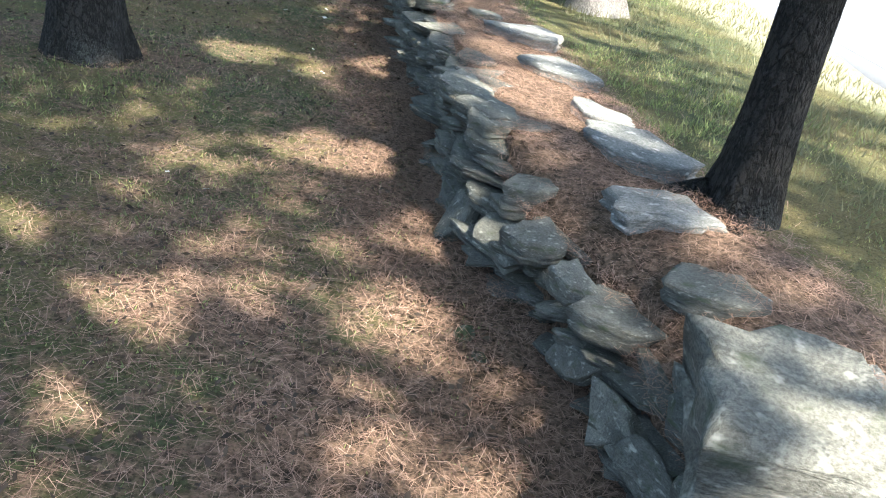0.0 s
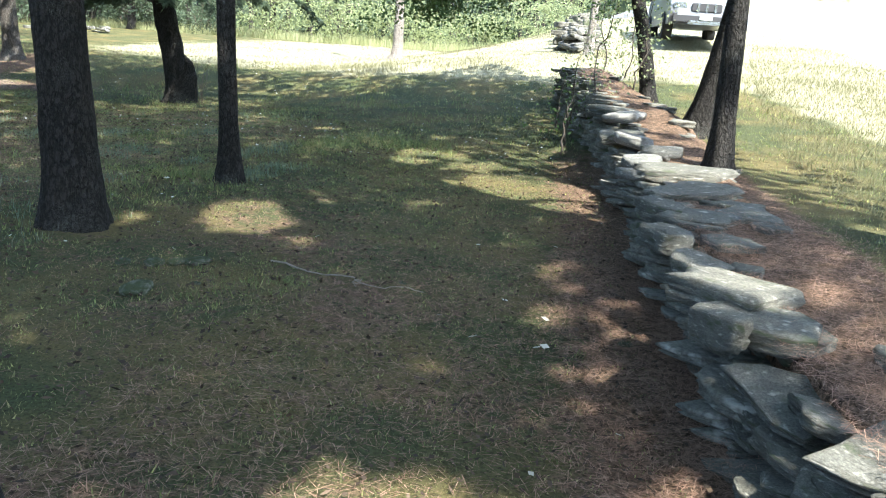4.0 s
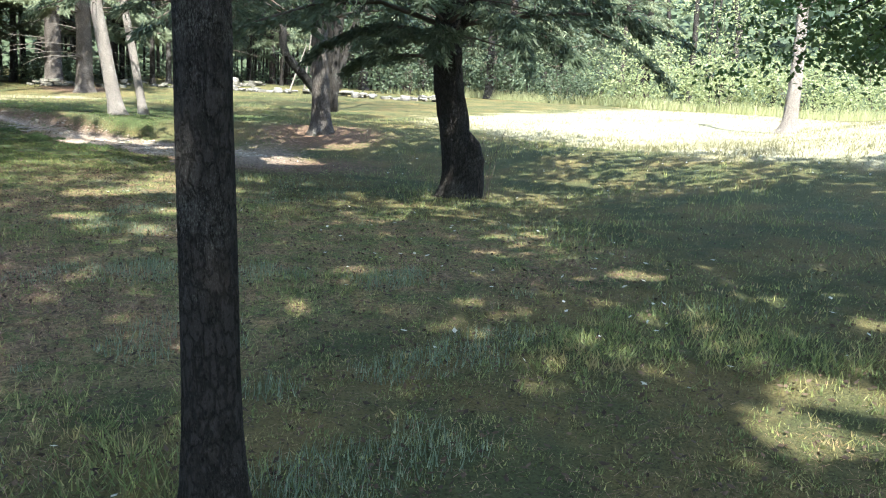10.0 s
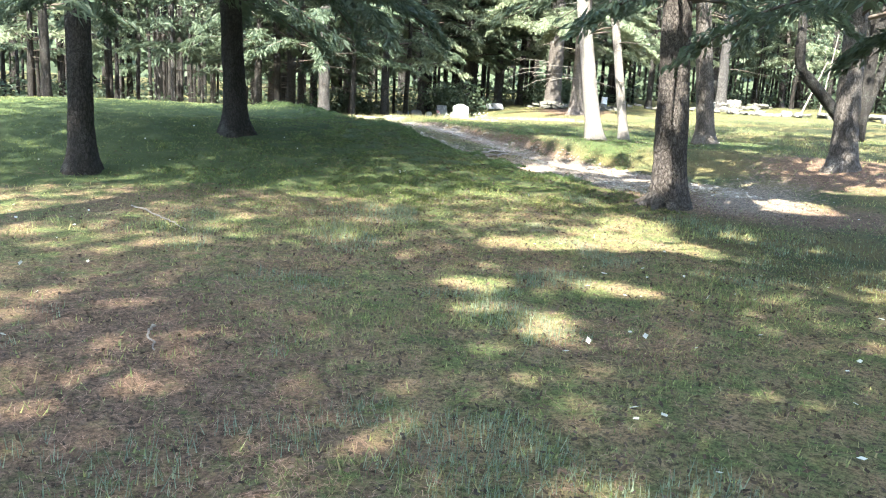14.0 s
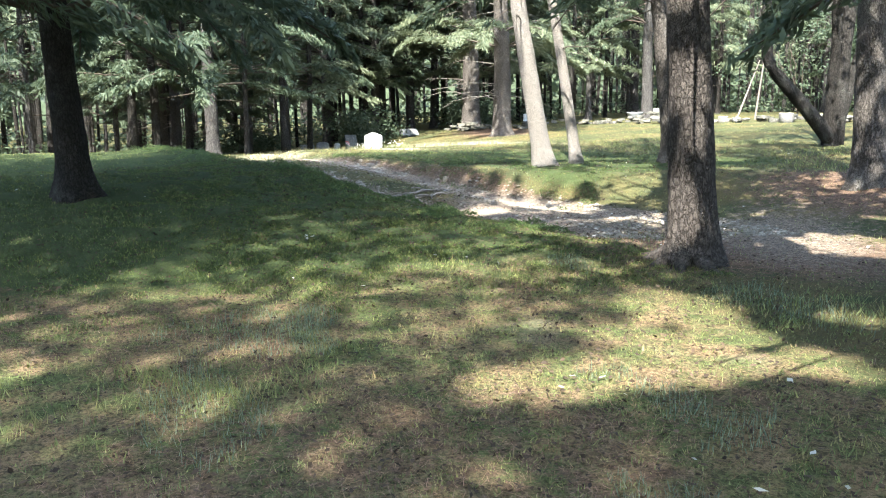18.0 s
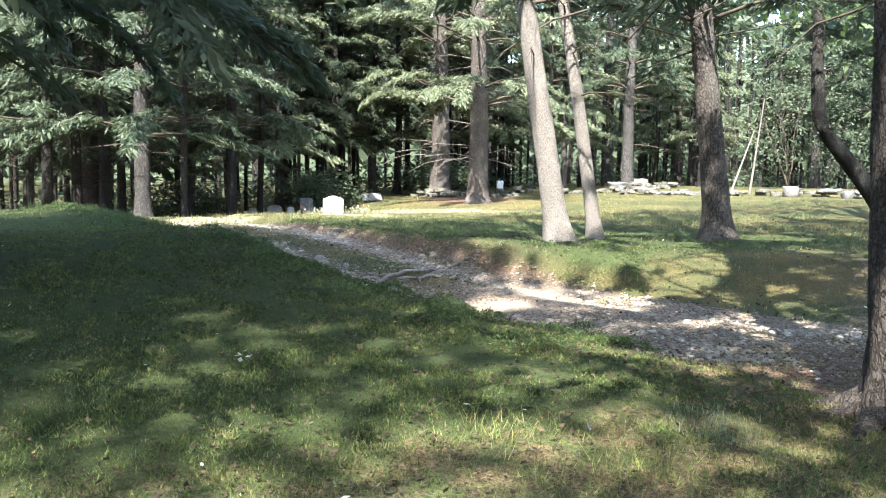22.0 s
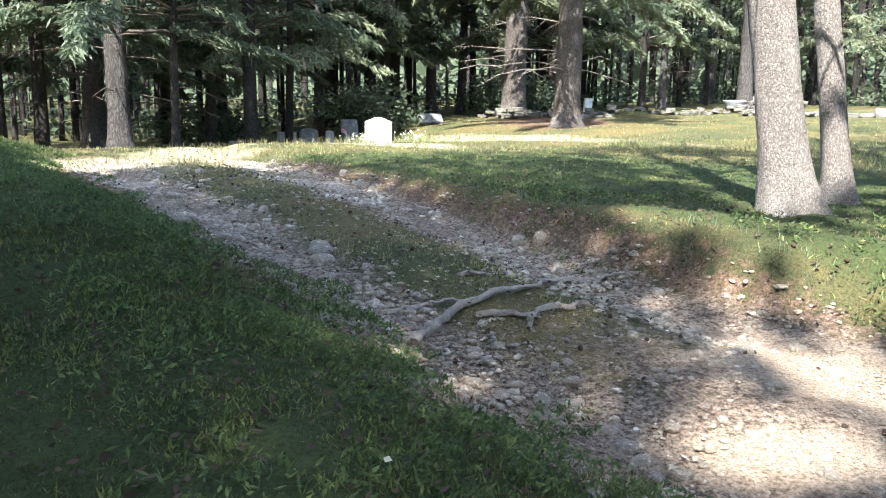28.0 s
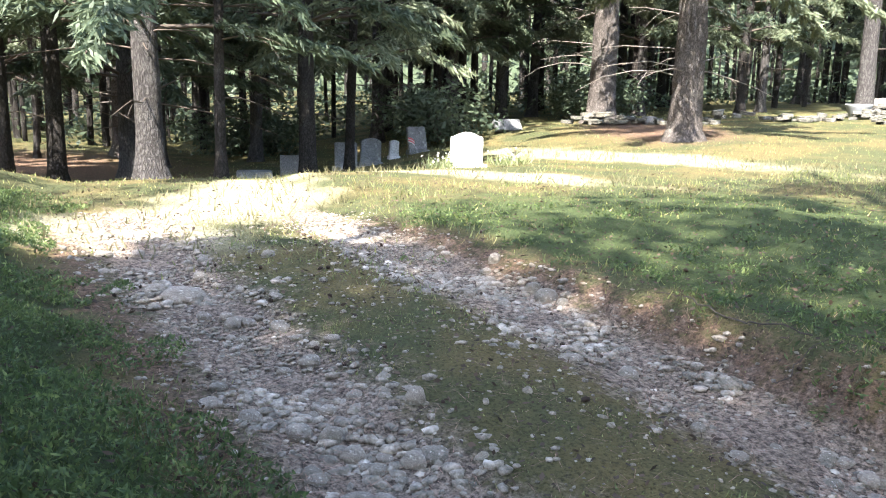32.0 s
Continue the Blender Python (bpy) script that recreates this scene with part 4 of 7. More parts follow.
def build_wall():
    wall = thing("stone_wall", (0.3, 2.0, 0.0), "low dry stone wall of flat grey fieldstones filled with pine needles", "wall")
    o = wall.matrix_basis.translation
    # the needle-covered core between the two faces
    ys = np.arange(-3.0, 20.6, 0.16)
    us = np.linspace(0, 1, 9)
    Y, U = np.meshgrid(ys, us, indexing="ij")
    X = wall_x(Y) + 0.10 + 0.98 * U
    face = land(wall_x(Y) - 0.3, Y)
    top = wall_top(Y) + 0.02 - 0.10 * step(0.75, 1.0, U) + 0.03 * value_noise(X, Y, 0.5, 31) + 0.02 * value_noise(X, Y, 0.15, 32) - slump(X, Y)
    Z = np.where(U == 0, face - 0.05, top)
    X = np.where(U == 0, wall_x(Y) + 0.13, X)
    i = np.arange(X.size).reshape(X.shape)
    F = np.stack((i[:-1, :-1], i[:-1, 1:], i[1:, 1:], i[1:, :-1]), -1).reshape(-1, 4)
    V = np.stack((X, Y, Z), -1).reshape(-1, 3) - np.array(o)
    core = np_mesh("core", V, F, GROUND, True, {"needle": np.full(len(V), 0.9), "dirt": np.zeros(len(V)), "moss": np.zeros(len(V)), "straw": np.zeros(len(V))})
    part("core", core, wall, "packed earth covered with brown pine needles")
    # the near face, course by course, and the caps on both edges
    far_rows, count = [], 0
    for course in range(11):
        y = -1.8 + rng.uniform(0, 0.3)
        while y < 20.6:
            ln = rng.uniform(0.12, 0.46) * (0.62 if y < 3.1 else 1.0 if y < 8 else 0.75)
            base = float(land(wall_x(y) - 0.3, y))
            height = float(wall_top(y) - slump(wall_x(y), y)) - base
            n_courses = 7 + 2 * (y > 8) + (y > 10) + (y > 13)
            if course < n_courses:
                th = height / n_courses
                z = base + th * course - 0.03 + rng.uniform(-0.015, 0.015)
                x = float(wall_x(y)) + 0.17 + 0.05 * course / n_courses + rng.uniform(-0.10, 0.10)
                size = (rng.uniform(0.26, 0.44) * (0.72 if y < 3.1 else 1.0), ln * 1.18, th * rng.uniform(0.5, 1.5))
                turn = 11 + rng.uniform(-14, 14)
                if y < 7.2 and y > 0.6 and count < 290:
                    place_stone(wall, SLABS, x, y, z, *size, turn + rng.uniform(-25, 25), rng.uniform(-10, 10), rng.uniform(-12, 16))
                    count += 1
                else:
                    far_rows.append((x - o.x, y - o.y, z - o.z, *size, turn))
            y += ln
    for edge, lo, hi in ((0.25, 0.10, 0.34), (0.86, 0.22, 0.62)):
        y = -1.5
        while y < 20.4:
            ln = rng.uniform(0.26, 0.62)
            skip = (edge > 0.5 and (y < 12 or rng.uniform() < 0.35)) or (edge < 0.5 and y < 13 and rng.uniform() < 0.3)
            if not skip:
                x, z = float(wall_x(y)) + edge + rng.uniform(-0.06, 0.06), float(wall_top(y) - slump(wall_x(y) + edge, y)) - 0.03
                size = (rng.uniform(0.20, 0.40), ln * 1.0, rng.uniform(0.04, 0.08))
                turn = 11 + rng.uniform(-35, 35)
                if y < 13 and y > 0.3:
                    place_stone(wall, SLABS, x, y, z, *size, turn, rng.uniform(-5, 5), rng.uniform(-12, 8), "cap_stone")
                else:
                    far_rows.append((x - o.x, y - o.y, z - o.z, *size, turn))
            y += ln * (0.95 if edge < 0.5 else 1.5)
    # big flat slabs that can be told apart on the top: x, y, width, length, thickness, turn
    near = ((0.62, 2.44, 0.36, 0.34, 0.07, 26), (0.90, 2.50, 0.38, 0.34, 0.07, 24), (0.80, 3.09, 0.42, 0.36, 0.07, 28), (0.79, 3.90, 0.36, 0.62, 0.10, 35), (0.65, 4.42, 0.26, 0.42, 0.08, 40), (0.49, 5.36, 0.42, 0.55, 0.10, 43), (0.33, 6.5, 0.46, 0.6, 0.12, 50),
            (0.31, 3.32, 0.27, 0.20, 0.08, 30), (0.34, 2.92, 0.32, 0.27, 0.08, 27), (0.46, 2.62, 0.18, 0.26, 0.07, 24), (0.10, 3.93, 0.30, 0.40, 0.07, 38), (-0.08, 4.5, 0.32, 0.42, 0.08, 42))
    far = ((-0.62, 7.36, 0.42, 0.6, 0.08, 37), (-0.07, 7.12, 0.36, 0.42, 0.07, 36), (-0.06, 4.43, 0.34, 0.5, 0.08, 24), (0.08, 4.03, 0.3, 0.5, 0.08, 22), (-0.52, 9.91, 0.5, 0.6, 0.07, 33), (-1.01, 11.47, 0.9, 0.8, 0.14, 29), (-0.91, 10.62, 0.85, 0.5, 0.08, 28),
           (-1.12, 9.73, 0.26, 0.5, 0.12, 30), (-0.88, 9.49, 0.50, 0.48, 0.09, 29), (-1.03, 8.8, 0.30, 0.46, 0.12, 31), (-0.68, 8.9, 0.3, 0.4, 0.06, 29), (-0.86, 8.25, 0.28, 0.4, 0.08, 31), (-0.70, 7.71, 0.44, 0.62, 0.14, 29))
    heap = ((-0.61, 8.21, 0.15, 0.2, 0.07, 34), (-0.75, 7.22, 0.2, 0.3, 0.12, 30), (-1.73, 13.1, 0.7, 0.6, 0.12, 39), (-1.95, 14.4, 0.7, 0.7, 0.13, 45), (-0.4, 9.56, 0.26, 0.3, 0.05, 28), (-0.63, 10.23, 0.4, 0.26, 0.06, 28), (1.19, 2.04, 0.17, 0.14, 0.05, 18), (0.74, 1.55, 0.13, 0.30, 0.10, 18))
    for x, y, sx, sy, sz, turn in near + far + heap:
        place_stone(wall, PALE_SLABS if x > float(wall_x(y)) + 0.55 and y < 7 else TOP_SLABS, x, y, float(wall_top(y) - slump(x, y)) - 0.025, sx, sy, sz * 0.62 + 0.05, turn + rng.uniform(-8, 8), rng.uniform(-3, 3), rng.uniform(-4, 3), "flat_slab", "large flat grey slab")
    # a thick boulder slab and the sunlit stones heaped by the dark tree
    place_stone(wall, TOP_SLABS, 0.99, 1.86, float(wall_top(1.8)) - 0.22, 0.62, 0.84, 0.30, -20, 2, 2, "boulder_slab", "thick flat-topped grey boulder")
    for x, y, z, sx, sy, sz, turn in ((-1.38, 11.75, 0.02, 0.42, 0.34, 0.13, 20), (-1.42, 11.3, 0.0, 0.34, 0.34, 0.10, 50), (-1.3, 12.2, 0.02, 0.46, 0.4, 0.11, 80), (-1.22, 11.95, 0.12, 0.44, 0.26, 0.11, 10), (-1.55, 12.7, 0.05, 0.5, 0.4, 0.12, 35), (-1.8, 13.7, 0.1, 0.5, 0.5, 0.1, 15)):
        place_stone(wall, PALE_ROCKS, x, y, float(wall_top(y)) + z - 0.02, sx, sy, sz, turn, rng.uniform(-8, 8), rng.uniform(-8, 8), "heaped_stone", "pale rounded stone")
    # slabs set on edge along the near face, where it has slumped
    for x, y, ln, turn, roll in ((0.54, 2.40, 0.24, 24, 48), (0.62, 2.14, 0.28, 26, 52), (0.70, 1.88, 0.42, 28, 56), (0.74, 1.45, 0.34, 20, 60)):
        place_stone(wall, SLABS, x, y, 0.09, 0.15, ln, 0.07, turn, 0, -roll, "edge_slab", "grey slab standing on edge")
    # a toppled slab that leans against the near face
    place_stone(wall, SLABS, 0.06, 3.50, 0.06, 0.36, 0.22, 0.08, 25, 0, -54, "leaning_slab", "dark toppled slab")
    part("rubble", joined_stones("rubble", SLABS, far_rows), wall, kind="stuff")


build_wall()


def build_pile():
    pile = thing("stone_heap", (-4.4, 26.6, gz(-4.4, 26.6)), "heap of pale fieldstones where the wall begins again", "stones")
    for k in range(64):
        u, v = rng.uniform(-1, 1), rng.uniform(0, 1)
        h = 0.5 * v
        x, y = -4.3 + 0.62 * u * (1 - 0.45 * v) - 0.1, 26.9 + rng.uniform(-0.5, 0.7) * (1 - 0.5 * v) + 0.9 * abs(u)
        place_stone(pile, SLABS if k % 3 else PALE_ROCKS, x, y, gz(x, y) + h - 0.05, rng.uniform(0.22, 0.5), rng.uniform(0.2, 0.4), rng.uniform(0.07, 0.18), rng.uniform(0, 180), rng.uniform(-16, 16), rng.uniform(-16, 16))
    rows = []
    for k in range(120):
        y = 27.5 + 12 * rng.uniform()
        x = -4.6 - 0.12 * (y - 27) + rng.uniform(-0.4, 0.4)
        rows.append((x + 4.4, y - 26.6, float(land(x, y)) + rng.uniform(-0.05, 0.4) - pile.matrix_basis.translation.z, rng.uniform(0.3, 0.55), rng.uniform(0.25, 0.45), rng.uniform(0.12, 0.2), rng.uniform(0, 180)))
    part("rubble", joined_stones("rubble", SLABS, rows), pile, kind="stuff")


build_pile()


# ---- the trees that stand near the walk ----


def tree_at(name, x, y, label, z=None):
    return thing(name, (x, y, gz(x, y) - 0.02 if z is None else z), label, "tree")


def high_crown(tree, dx, dy, z, radii, clumps, seed, mat=None, leaf=0.34, per=46):
    o = np.array(tree.matrix_basis.translation)
    part("crown", crown_broad((o[0] + dx, o[1] + dy, o[2] + z), radii, clumps, per, leaf, seed, mat or BROAD_LEAF, "crown", o, 0.3, clump=2.0), tree)


def limbs(tree, P, z0, z1, n, length, seed, bark, up=0.6):
    r = np.random.default_rng(seed)
    for k in range(n):
        z, a = z0 + (z1 - z0) * k / max(n - 1, 1), k * 2.4 + r.uniform(-0.4, 0.4)
        B = bough(at_height(P, z), (math.cos(a), math.sin(a), up), length * r.uniform(0.7, 1.2), 0.05, int(r.integers(1e6)), 0.1)
        part("limb", tubes_mesh("limb", [tube(B, np.linspace(0.075, 0.02, len(B)), 8, 0.04, k)], bark), tree)


def shade_tree(name, x, y, h, radius, label, seed, bark, crown, lean=(0, 0), bend=0.04, flare=0.55, limbs_at=None):
    t = tree_at(name, x, y, label)
    P = add_trunk(t, h, radius, lean, bend, flare, bark, seed)
    if limbs_at:
        limbs(t, P, *limbs_at, seed, bark)
    for dx, dy, z, radii, clumps in crown:
        high_crown(t, dx, dy, z, radii, clumps, seed + len(t.children))
    return t, P


# the two lower crowns are added above view, to shade the path
wall_pine, _ = shade_tree("pine_tree", 1.19, 3.38, 17, 0.115, "slender dark-barked tree growing beside the stone wall", 3, BARK_DARK, [(0, 0, 16, (4.2, 4.2, 2.4), 75), (0.3, 1.6, 9.5, (3.4, 3.4, 1.5), 95), (1.7, -0.9, 9.6, (3.0, 3.0, 1.4), 75)], flare=0.45, limbs_at=(13, 16, 4, 2.0))
for a, ln in ((2.9, 0.42), (4.4, 0.3), (0.6, 0.32)):
    R = np.array([[0.06 * math.cos(a), 0.06 * math.sin(a), 0.22], [0.15 * math.cos(a), 0.15 * math.sin(a), 0.09], [0.7 * ln * math.cos(a), 0.7 * ln * math.sin(a), 0.03], [ln * math.cos(a + 0.2), ln * math.sin(a + 0.2), -0.04]])
    part("root", tubes_mesh("root", [tube(R, [0.06, 0.055, 0.04, 0.02], 9, 0.08, int(a * 10))], BARK_DARK), wall_pine, "dark surface root")
shade_tree("oak_tree", -2.46, 5.12, 17, 0.198, "thick dark tree with rough furrowed bark and flared roots", 4, BARK_DARK, [(0.9, 0, 16, (4.6, 4.6, 2.4), 110)], lean=(-0.055, 0), flare=0.3, limbs_at=(13, 16, 4, 2.2))
shade_tree("oak_tree", -5.2, 8.85, 9, 0.195, "thick dark tree with scaly bark and a wide foot", 44, BARK_DARK, [(0, 0, 8.8, (3.4, 3.4, 1.8), 34)], lean=(-0.07, -0.024), flare=0.25, limbs_at=(7, 8, 3, 1.4))
shade_tree("slim_tree", -5.225, 11.0, 15, 0.090, "slim dark tree with a straight trunk on the lawn", 5, BARK_DARK, [(0.4, 0.2, 14, (3.8, 3.8, 1.9), 75)], lean=(-0.03, -0.012), bend=0.02, flare=0.5, limbs_at=(12, 14, 3, 1.4))
# the second crown is unseen, added to shade the strip along the wall
shade_tree("birch_tree", 1.06, 9.2, 9, 0.25, "pale grey tree with sunlit bark beside the wall", 6, BARK_GREY, [(-0.8, 0.4, 8.2, (3.4, 4.0, 2.0), 70), (2.6, -3.5, 8.6, (2.6, 2.8, 1.4), 60)], lean=(-0.10, 0), flare=0.22, limbs_at=(4.5, 7, 4, 2.2))
shade_tree("wall_tree", -0.72, 12.05, 8, 0.105, "dark straight tree rising behind the stone wall", 7, BARK_DARK, [(-1.0, 0.5, 7.4, (3.4, 3.8, 1.8), 70)], lean=(-0.03, 0), bend=0.03, limbs_at=(4.5, 6.5, 3, 1.6))
shade_tree("leaning_tree", -1.0, 14.7, 6, 0.14, "leaning tree with a sunlit patch low on its trunk", 8, BARK_DARK, [(-0.6, 0.2, 6.0, (2.6, 2.8, 1.4), 40)], lean=(0.19, -0.1), flare=0.5)


def low_boughs(tree, P, rows, seed, density=60, droop=0.22, leaf=0.19, width=0.034, spread=0.75):
    """Single boughs at a height, toward a direction, thick with needle sprays."""
    lines = [bough(at_height(P, z), (dx, dy, 0.03), ln, droop, seed + k) for k, (z, dx, dy, ln) in enumerate(rows)]
    got = [sprays(B, density, leaf, width, spread, seed + 20 + k) for k, B in enumerate(lines)]
    C, A, L, W = (np.concatenate(q) for q in zip(*got))
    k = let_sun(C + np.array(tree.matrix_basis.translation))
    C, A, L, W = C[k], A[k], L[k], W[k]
    part("boughwork", tubes_mesh("boughwork", [tube(B[::2], np.linspace(0.035, 0.008, 5), 5) for B in lines], TWIG), tree, "dark drooping boughs", kind="stuff")
    part("bough_needles", leaves_mesh("bough_needles", C, A, L, W, NEEDLE_LEAF), tree, "dense dark needle sprays")


def crooked_tree():
    t = tree_at("crooked_tree", -11.2, 18.9, "old crooked tree with a burl and thin side shoots")
    P = add_trunk(t, 8, 0.235, (-0.02, -0.02), 0.28, 0.25, BARK_DARK, 9, rough=0.11)
    B = np.array([[0.16, -0.02, -0.1], [0.20, 0.0, 0.25], [0.19, 0.02, 0.55], [0.14, 0.02, 0.8], [0.06, 0.0, 0.95]])
    part("burl", tubes_mesh("burl", [tube(B, [0.2, 0.19, 0.17, 0.13, 0.05], 12, 0.14, 4)], BARK_DARK), t, "swollen dark burl")
    shoots = []
    for k in range(7):
        q = np.array([0.34 + 0.03 * k, 0.10 * math.sin(k * 2), -0.05])
        shoots.append(tube(bough(q, (rng.uniform(-0.15, 0.25), rng.uniform(-0.2, 0.2), 1), rng.uniform(0.6, 1.25), 0.0, 40 + k, 0.0), np.linspace(0.008, 0.003, 9), 4))
    part("side_growth", tubes_mesh("side_growth", shoots, TWIG), t, "thin upright side shoots", kind="stuff")
    limbs(t, P, 2.2, 6, 6, 2.6, 12, BARK_DARK, 0.5)
    conifer_crown(t, P, 2.3, 6.5, 3.6, 7, 6, 33, NEEDLE_LEAF, 0.12, 0.035, 30, 0.6, 0.30, 14, dead_from=2.3)
    low_boughs(t, P, ((1.9, -0.9, -0.5, 1.5), (2.5, 0.9, -0.4, 2.4), (2.8, 0.6, -0.8, 2.6), (3.0, -0.9, -0.3, 2.4), (3.2, 0.2, -1, 2.8), (2.9, 1, 0.3, 3.0), (3.3, -0.5, -0.9, 2.6), (2.7, -0.1, -1, 4.2), (2.9, 0.25, -1, 4.0), (2.8, -0.4, -1, 4.0), (3.1, 0.0, -1, 4.6), (2.2, 0.8, -0.8, 1.8), (2.3, -0.8, -0.8, 2.0), (2.4, 1, -0.1, 2.2), (2.2, 0.2, -1, 1.7)), 740, 84, 0.30, 0.13, 0.026, 0.5)
    high_crown(t, 0, 0, 7.2, (4.0, 4.0, 1.8), 70, 13)
    # another crown, added out of view to shade the spruce further on
    high_crown(t, -0.4, -3.4, 7.6, (3.4, 2.6, 1.5), 48, 17)


crooked_tree()


def broad_bough(tree, P, z, way, length, droop, seed, leaf=0.075, n=1500, spread=0.5):
    """A low leafy bough with real leaf-sized leaves."""
    r = np.random.default_rng(seed)
    B = bough(at_height(P, z), way, length, droop, seed, 0.25, 12)
    part("limb", tubes_mesh("limb", [tube(B, np.linspace(0.05, 0.008, 12), 7, 0.04, seed)], BARK_DARK), tree)
    u = r.uniform(0.25, 1.05, 46)
    i = np.minimum((u * 11).astype(int), 10)
    c = B[i] + (u * 11 - i)[:, None] * (B[i + 1] - B[i]) + r.normal(size=(46, 3)) * np.array([spread, spread, spread * 0.45])
    C = np.repeat(c, n // 46, 0) + r.normal(size=(46 * (n // 46), 3)) * np.array([0.2, 0.2, 0.09])
    A = r.normal(size=C.shape) * np.array([1, 1, 0.4])
    A[:, 2] -= 0.5
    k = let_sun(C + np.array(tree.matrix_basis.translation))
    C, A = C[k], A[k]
    part("foliage", leaves_mesh("foliage", C, A, leaf * r.uniform(0.7, 1.3, len(C)), leaf * r.uniform(0.45, 0.7, len(C)), BROAD_LEAF), tree, "hanging spray of dark green leaves")
    return B


def apple_tree():
    t = tree_at("bent_tree", -1.8, 18.5, "bent dark tree with low leafy boughs above the wall", float(verge(18.5)) - 0.15)
    P = add_trunk(t, 6.5, 0.13, (-0.20, 0.0), 0.10, 0.3, BARK_DARK, 14)
    for k, (z, way, ln, dr) in enumerate(((1.8, (-1, -0.5, 0.02), 3.2, 0.31), (2.0, (-1, -0.8, 0.0), 3.6, 0.31), (2.0, (-0.6, -1, 0.02), 3.0, 0.31), (2.15, (-1, -0.2, 0.03), 3.3, 0.31), (2.35, (-1, -0.65, 0.05), 4.0, 0.31), (2.3, (-0.8, -1, 0.05), 3.4, 0.3), (2.1, (-1, -0.35, 0.0), 3.6, 0.31),
                                          (3.4, (-0.8, -0.5, 0.4), 4.2, 0.3), (3.3, (0.3, -1, 0.3), 2.4, 0.3), (3.8, (0.7, -0.4, 0.4), 2.6, 0.2))):
        broad_bough(t, P, z, way, ln, dr, 50 + k, 0.066, 4600, 0.55)
    high_crown(t, -1.5, -0.5, 6.0, (4.2, 3.8, 1.6), 85, 15)


apple_tree()


def spruce(name, x, y, h, radius, label, seed, z0, z1, reach, whorls, per, bark=None, mat=None, lean=(0, 0), dead=10, density=24, droop=0.28, leaf=0.17, width=0.03, flare=0.55, dead_from=1.4, spread=0.5):
    t = tree_at(name, x, y, label)
    P = add_trunk(t, h, radius, lean, 0.03, flare, bark or BARK_DARK, seed)
    conifer_crown(t, P, z0, z1, reach, whorls, per, seed + 60, mat or NEEDLE_LEAF, leaf, width, density, spread, droop, dead, dead_from=dead_from)
    return t, P


t5, P5 = spruce("spruce_tree", -16.5, 17.68, 10, 0.235, "spruce with dark flaking bark, reddish roots and dappled light", 21, 2.6, 9.5, 3.0, 9, 6, BARK_RED, lean=(-0.02, -0.058), flare=0.34, dead=8, dead_from=2.4)
low_boughs(t5, P5, ((2.9, 0.9, -0.5, 2.2), (3.0, -0.2, -1, 2.0), (3.1, -1, 0.2, 2.2), (3.3, 0.5, 0.9, 2.4), (3.4, 1, 0.4, 2.6), (3.5, 0.6, -0.9, 2.6)), 780, 46, 0.24, 0.15, 0.028, 0.5)
high_crown(t5, 0, 0, 8.5, (3.2, 3.2, 2.0), 40, 22)
for k in range(7):
    a = 2.6 + 0.55 * k
    R = np.array([[0.22 * math.cos(a), 0.22 * math.sin(a), 0.12], [0.42 * math.cos(a), 0.42 * math.sin(a), 0.03], [0.72 * math.cos(a + 0.15), 0.72 * math.sin(a + 0.15), -0.03], [1.0 * math.cos(a + 0.2), 1.0 * math.sin(a + 0.2), -0.08]])
    part("root", tubes_mesh("root", [tube(R, [0.09, 0.06, 0.045, 0.02], 7, 0.08, k)], BARK_RED), t5, "reddish surface root")
t6, P6 = spruce("spruce_tree", -22.0, 11.75, 11, 0.215, "dark spruce with long drooping boughs on the mossy mound", 23, 2.3, 9, 5.2, 10, 8, lean=(-0.012, -0.045), dead=22, density=34, droop=0.30, width=0.046, leaf=0.20, spread=0.7, dead_from=1.7)
low_boughs(t6, P6, ((2.9, 0.3, 1, 3.6), (3.2, -0.4, 1, 3.9), (3.5, 0.9, 0.7, 3.8), (3.9, 0.0, 1, 4.4), (4.2, -0.8, 0.7, 4.2), (4.6, 0.5, 1, 4.6), (3.4, 1, 0.1, 4.0), (4.9, -0.2, 1, 4.6), (3.0, 1, -0.5, 3.8), (4.4, 1, 0.5, 4.4)), 640)
t6b, _ = spruce("spruce_tree", -18.2, 9.7, 16, 0.17, "dark spruce standing below the mossy mound", 24, 2.2, 9, 3.4, 9, 6, dead=16, dead_from=1.6)
# an unseen broad crown, added to shade the bank beyond the track
high_crown(t6b, 1.4, 2.7, 14.6, (4.2, 4.2, 2.0), 85, 29)
t7, P7 = spruce("pine_tree", -23.77, 19.74, 11, 0.172, "pale-barked pine leaning slightly in full sun", 25, 3.4, 10, 2.6, 7, 5, BARK_GREY, PINE_LEAF, (-0.073, -0.165), dead=26, flare=0.28, dead_from=2.4)
t8, P8 = spruce("pine_tree", -24.29, 20.72, 10, 0.108, "slender pale pine standing close behind a larger one", 26, 3.4, 9, 2.0, 6, 5, BARK_GREY, PINE_LEAF, (-0.065, -0.15), dead=18, flare=0.35, dead_from=2.2)
spruce("pine_tree", -23.3, 22.3, 11, 0.205, "grey-barked pine with a band of sun across its trunk", 27, 3.0, 10, 3.2, 8, 6, BARK_TAN, NEEDLE_LEAF, (-0.045, -0.10), dead=18, dead_from=2.3)
spruce("pine_tree", -18.7, 22.3, 10, 0.215, "grey-barked pine with spreading roots", 28, 2.5, 9.5, 3.4, 9, 6, BARK_TAN, NEEDLE_LEAF, (-0.01, -0.05), dead=14, flare=0.5, dead_from=2.0)


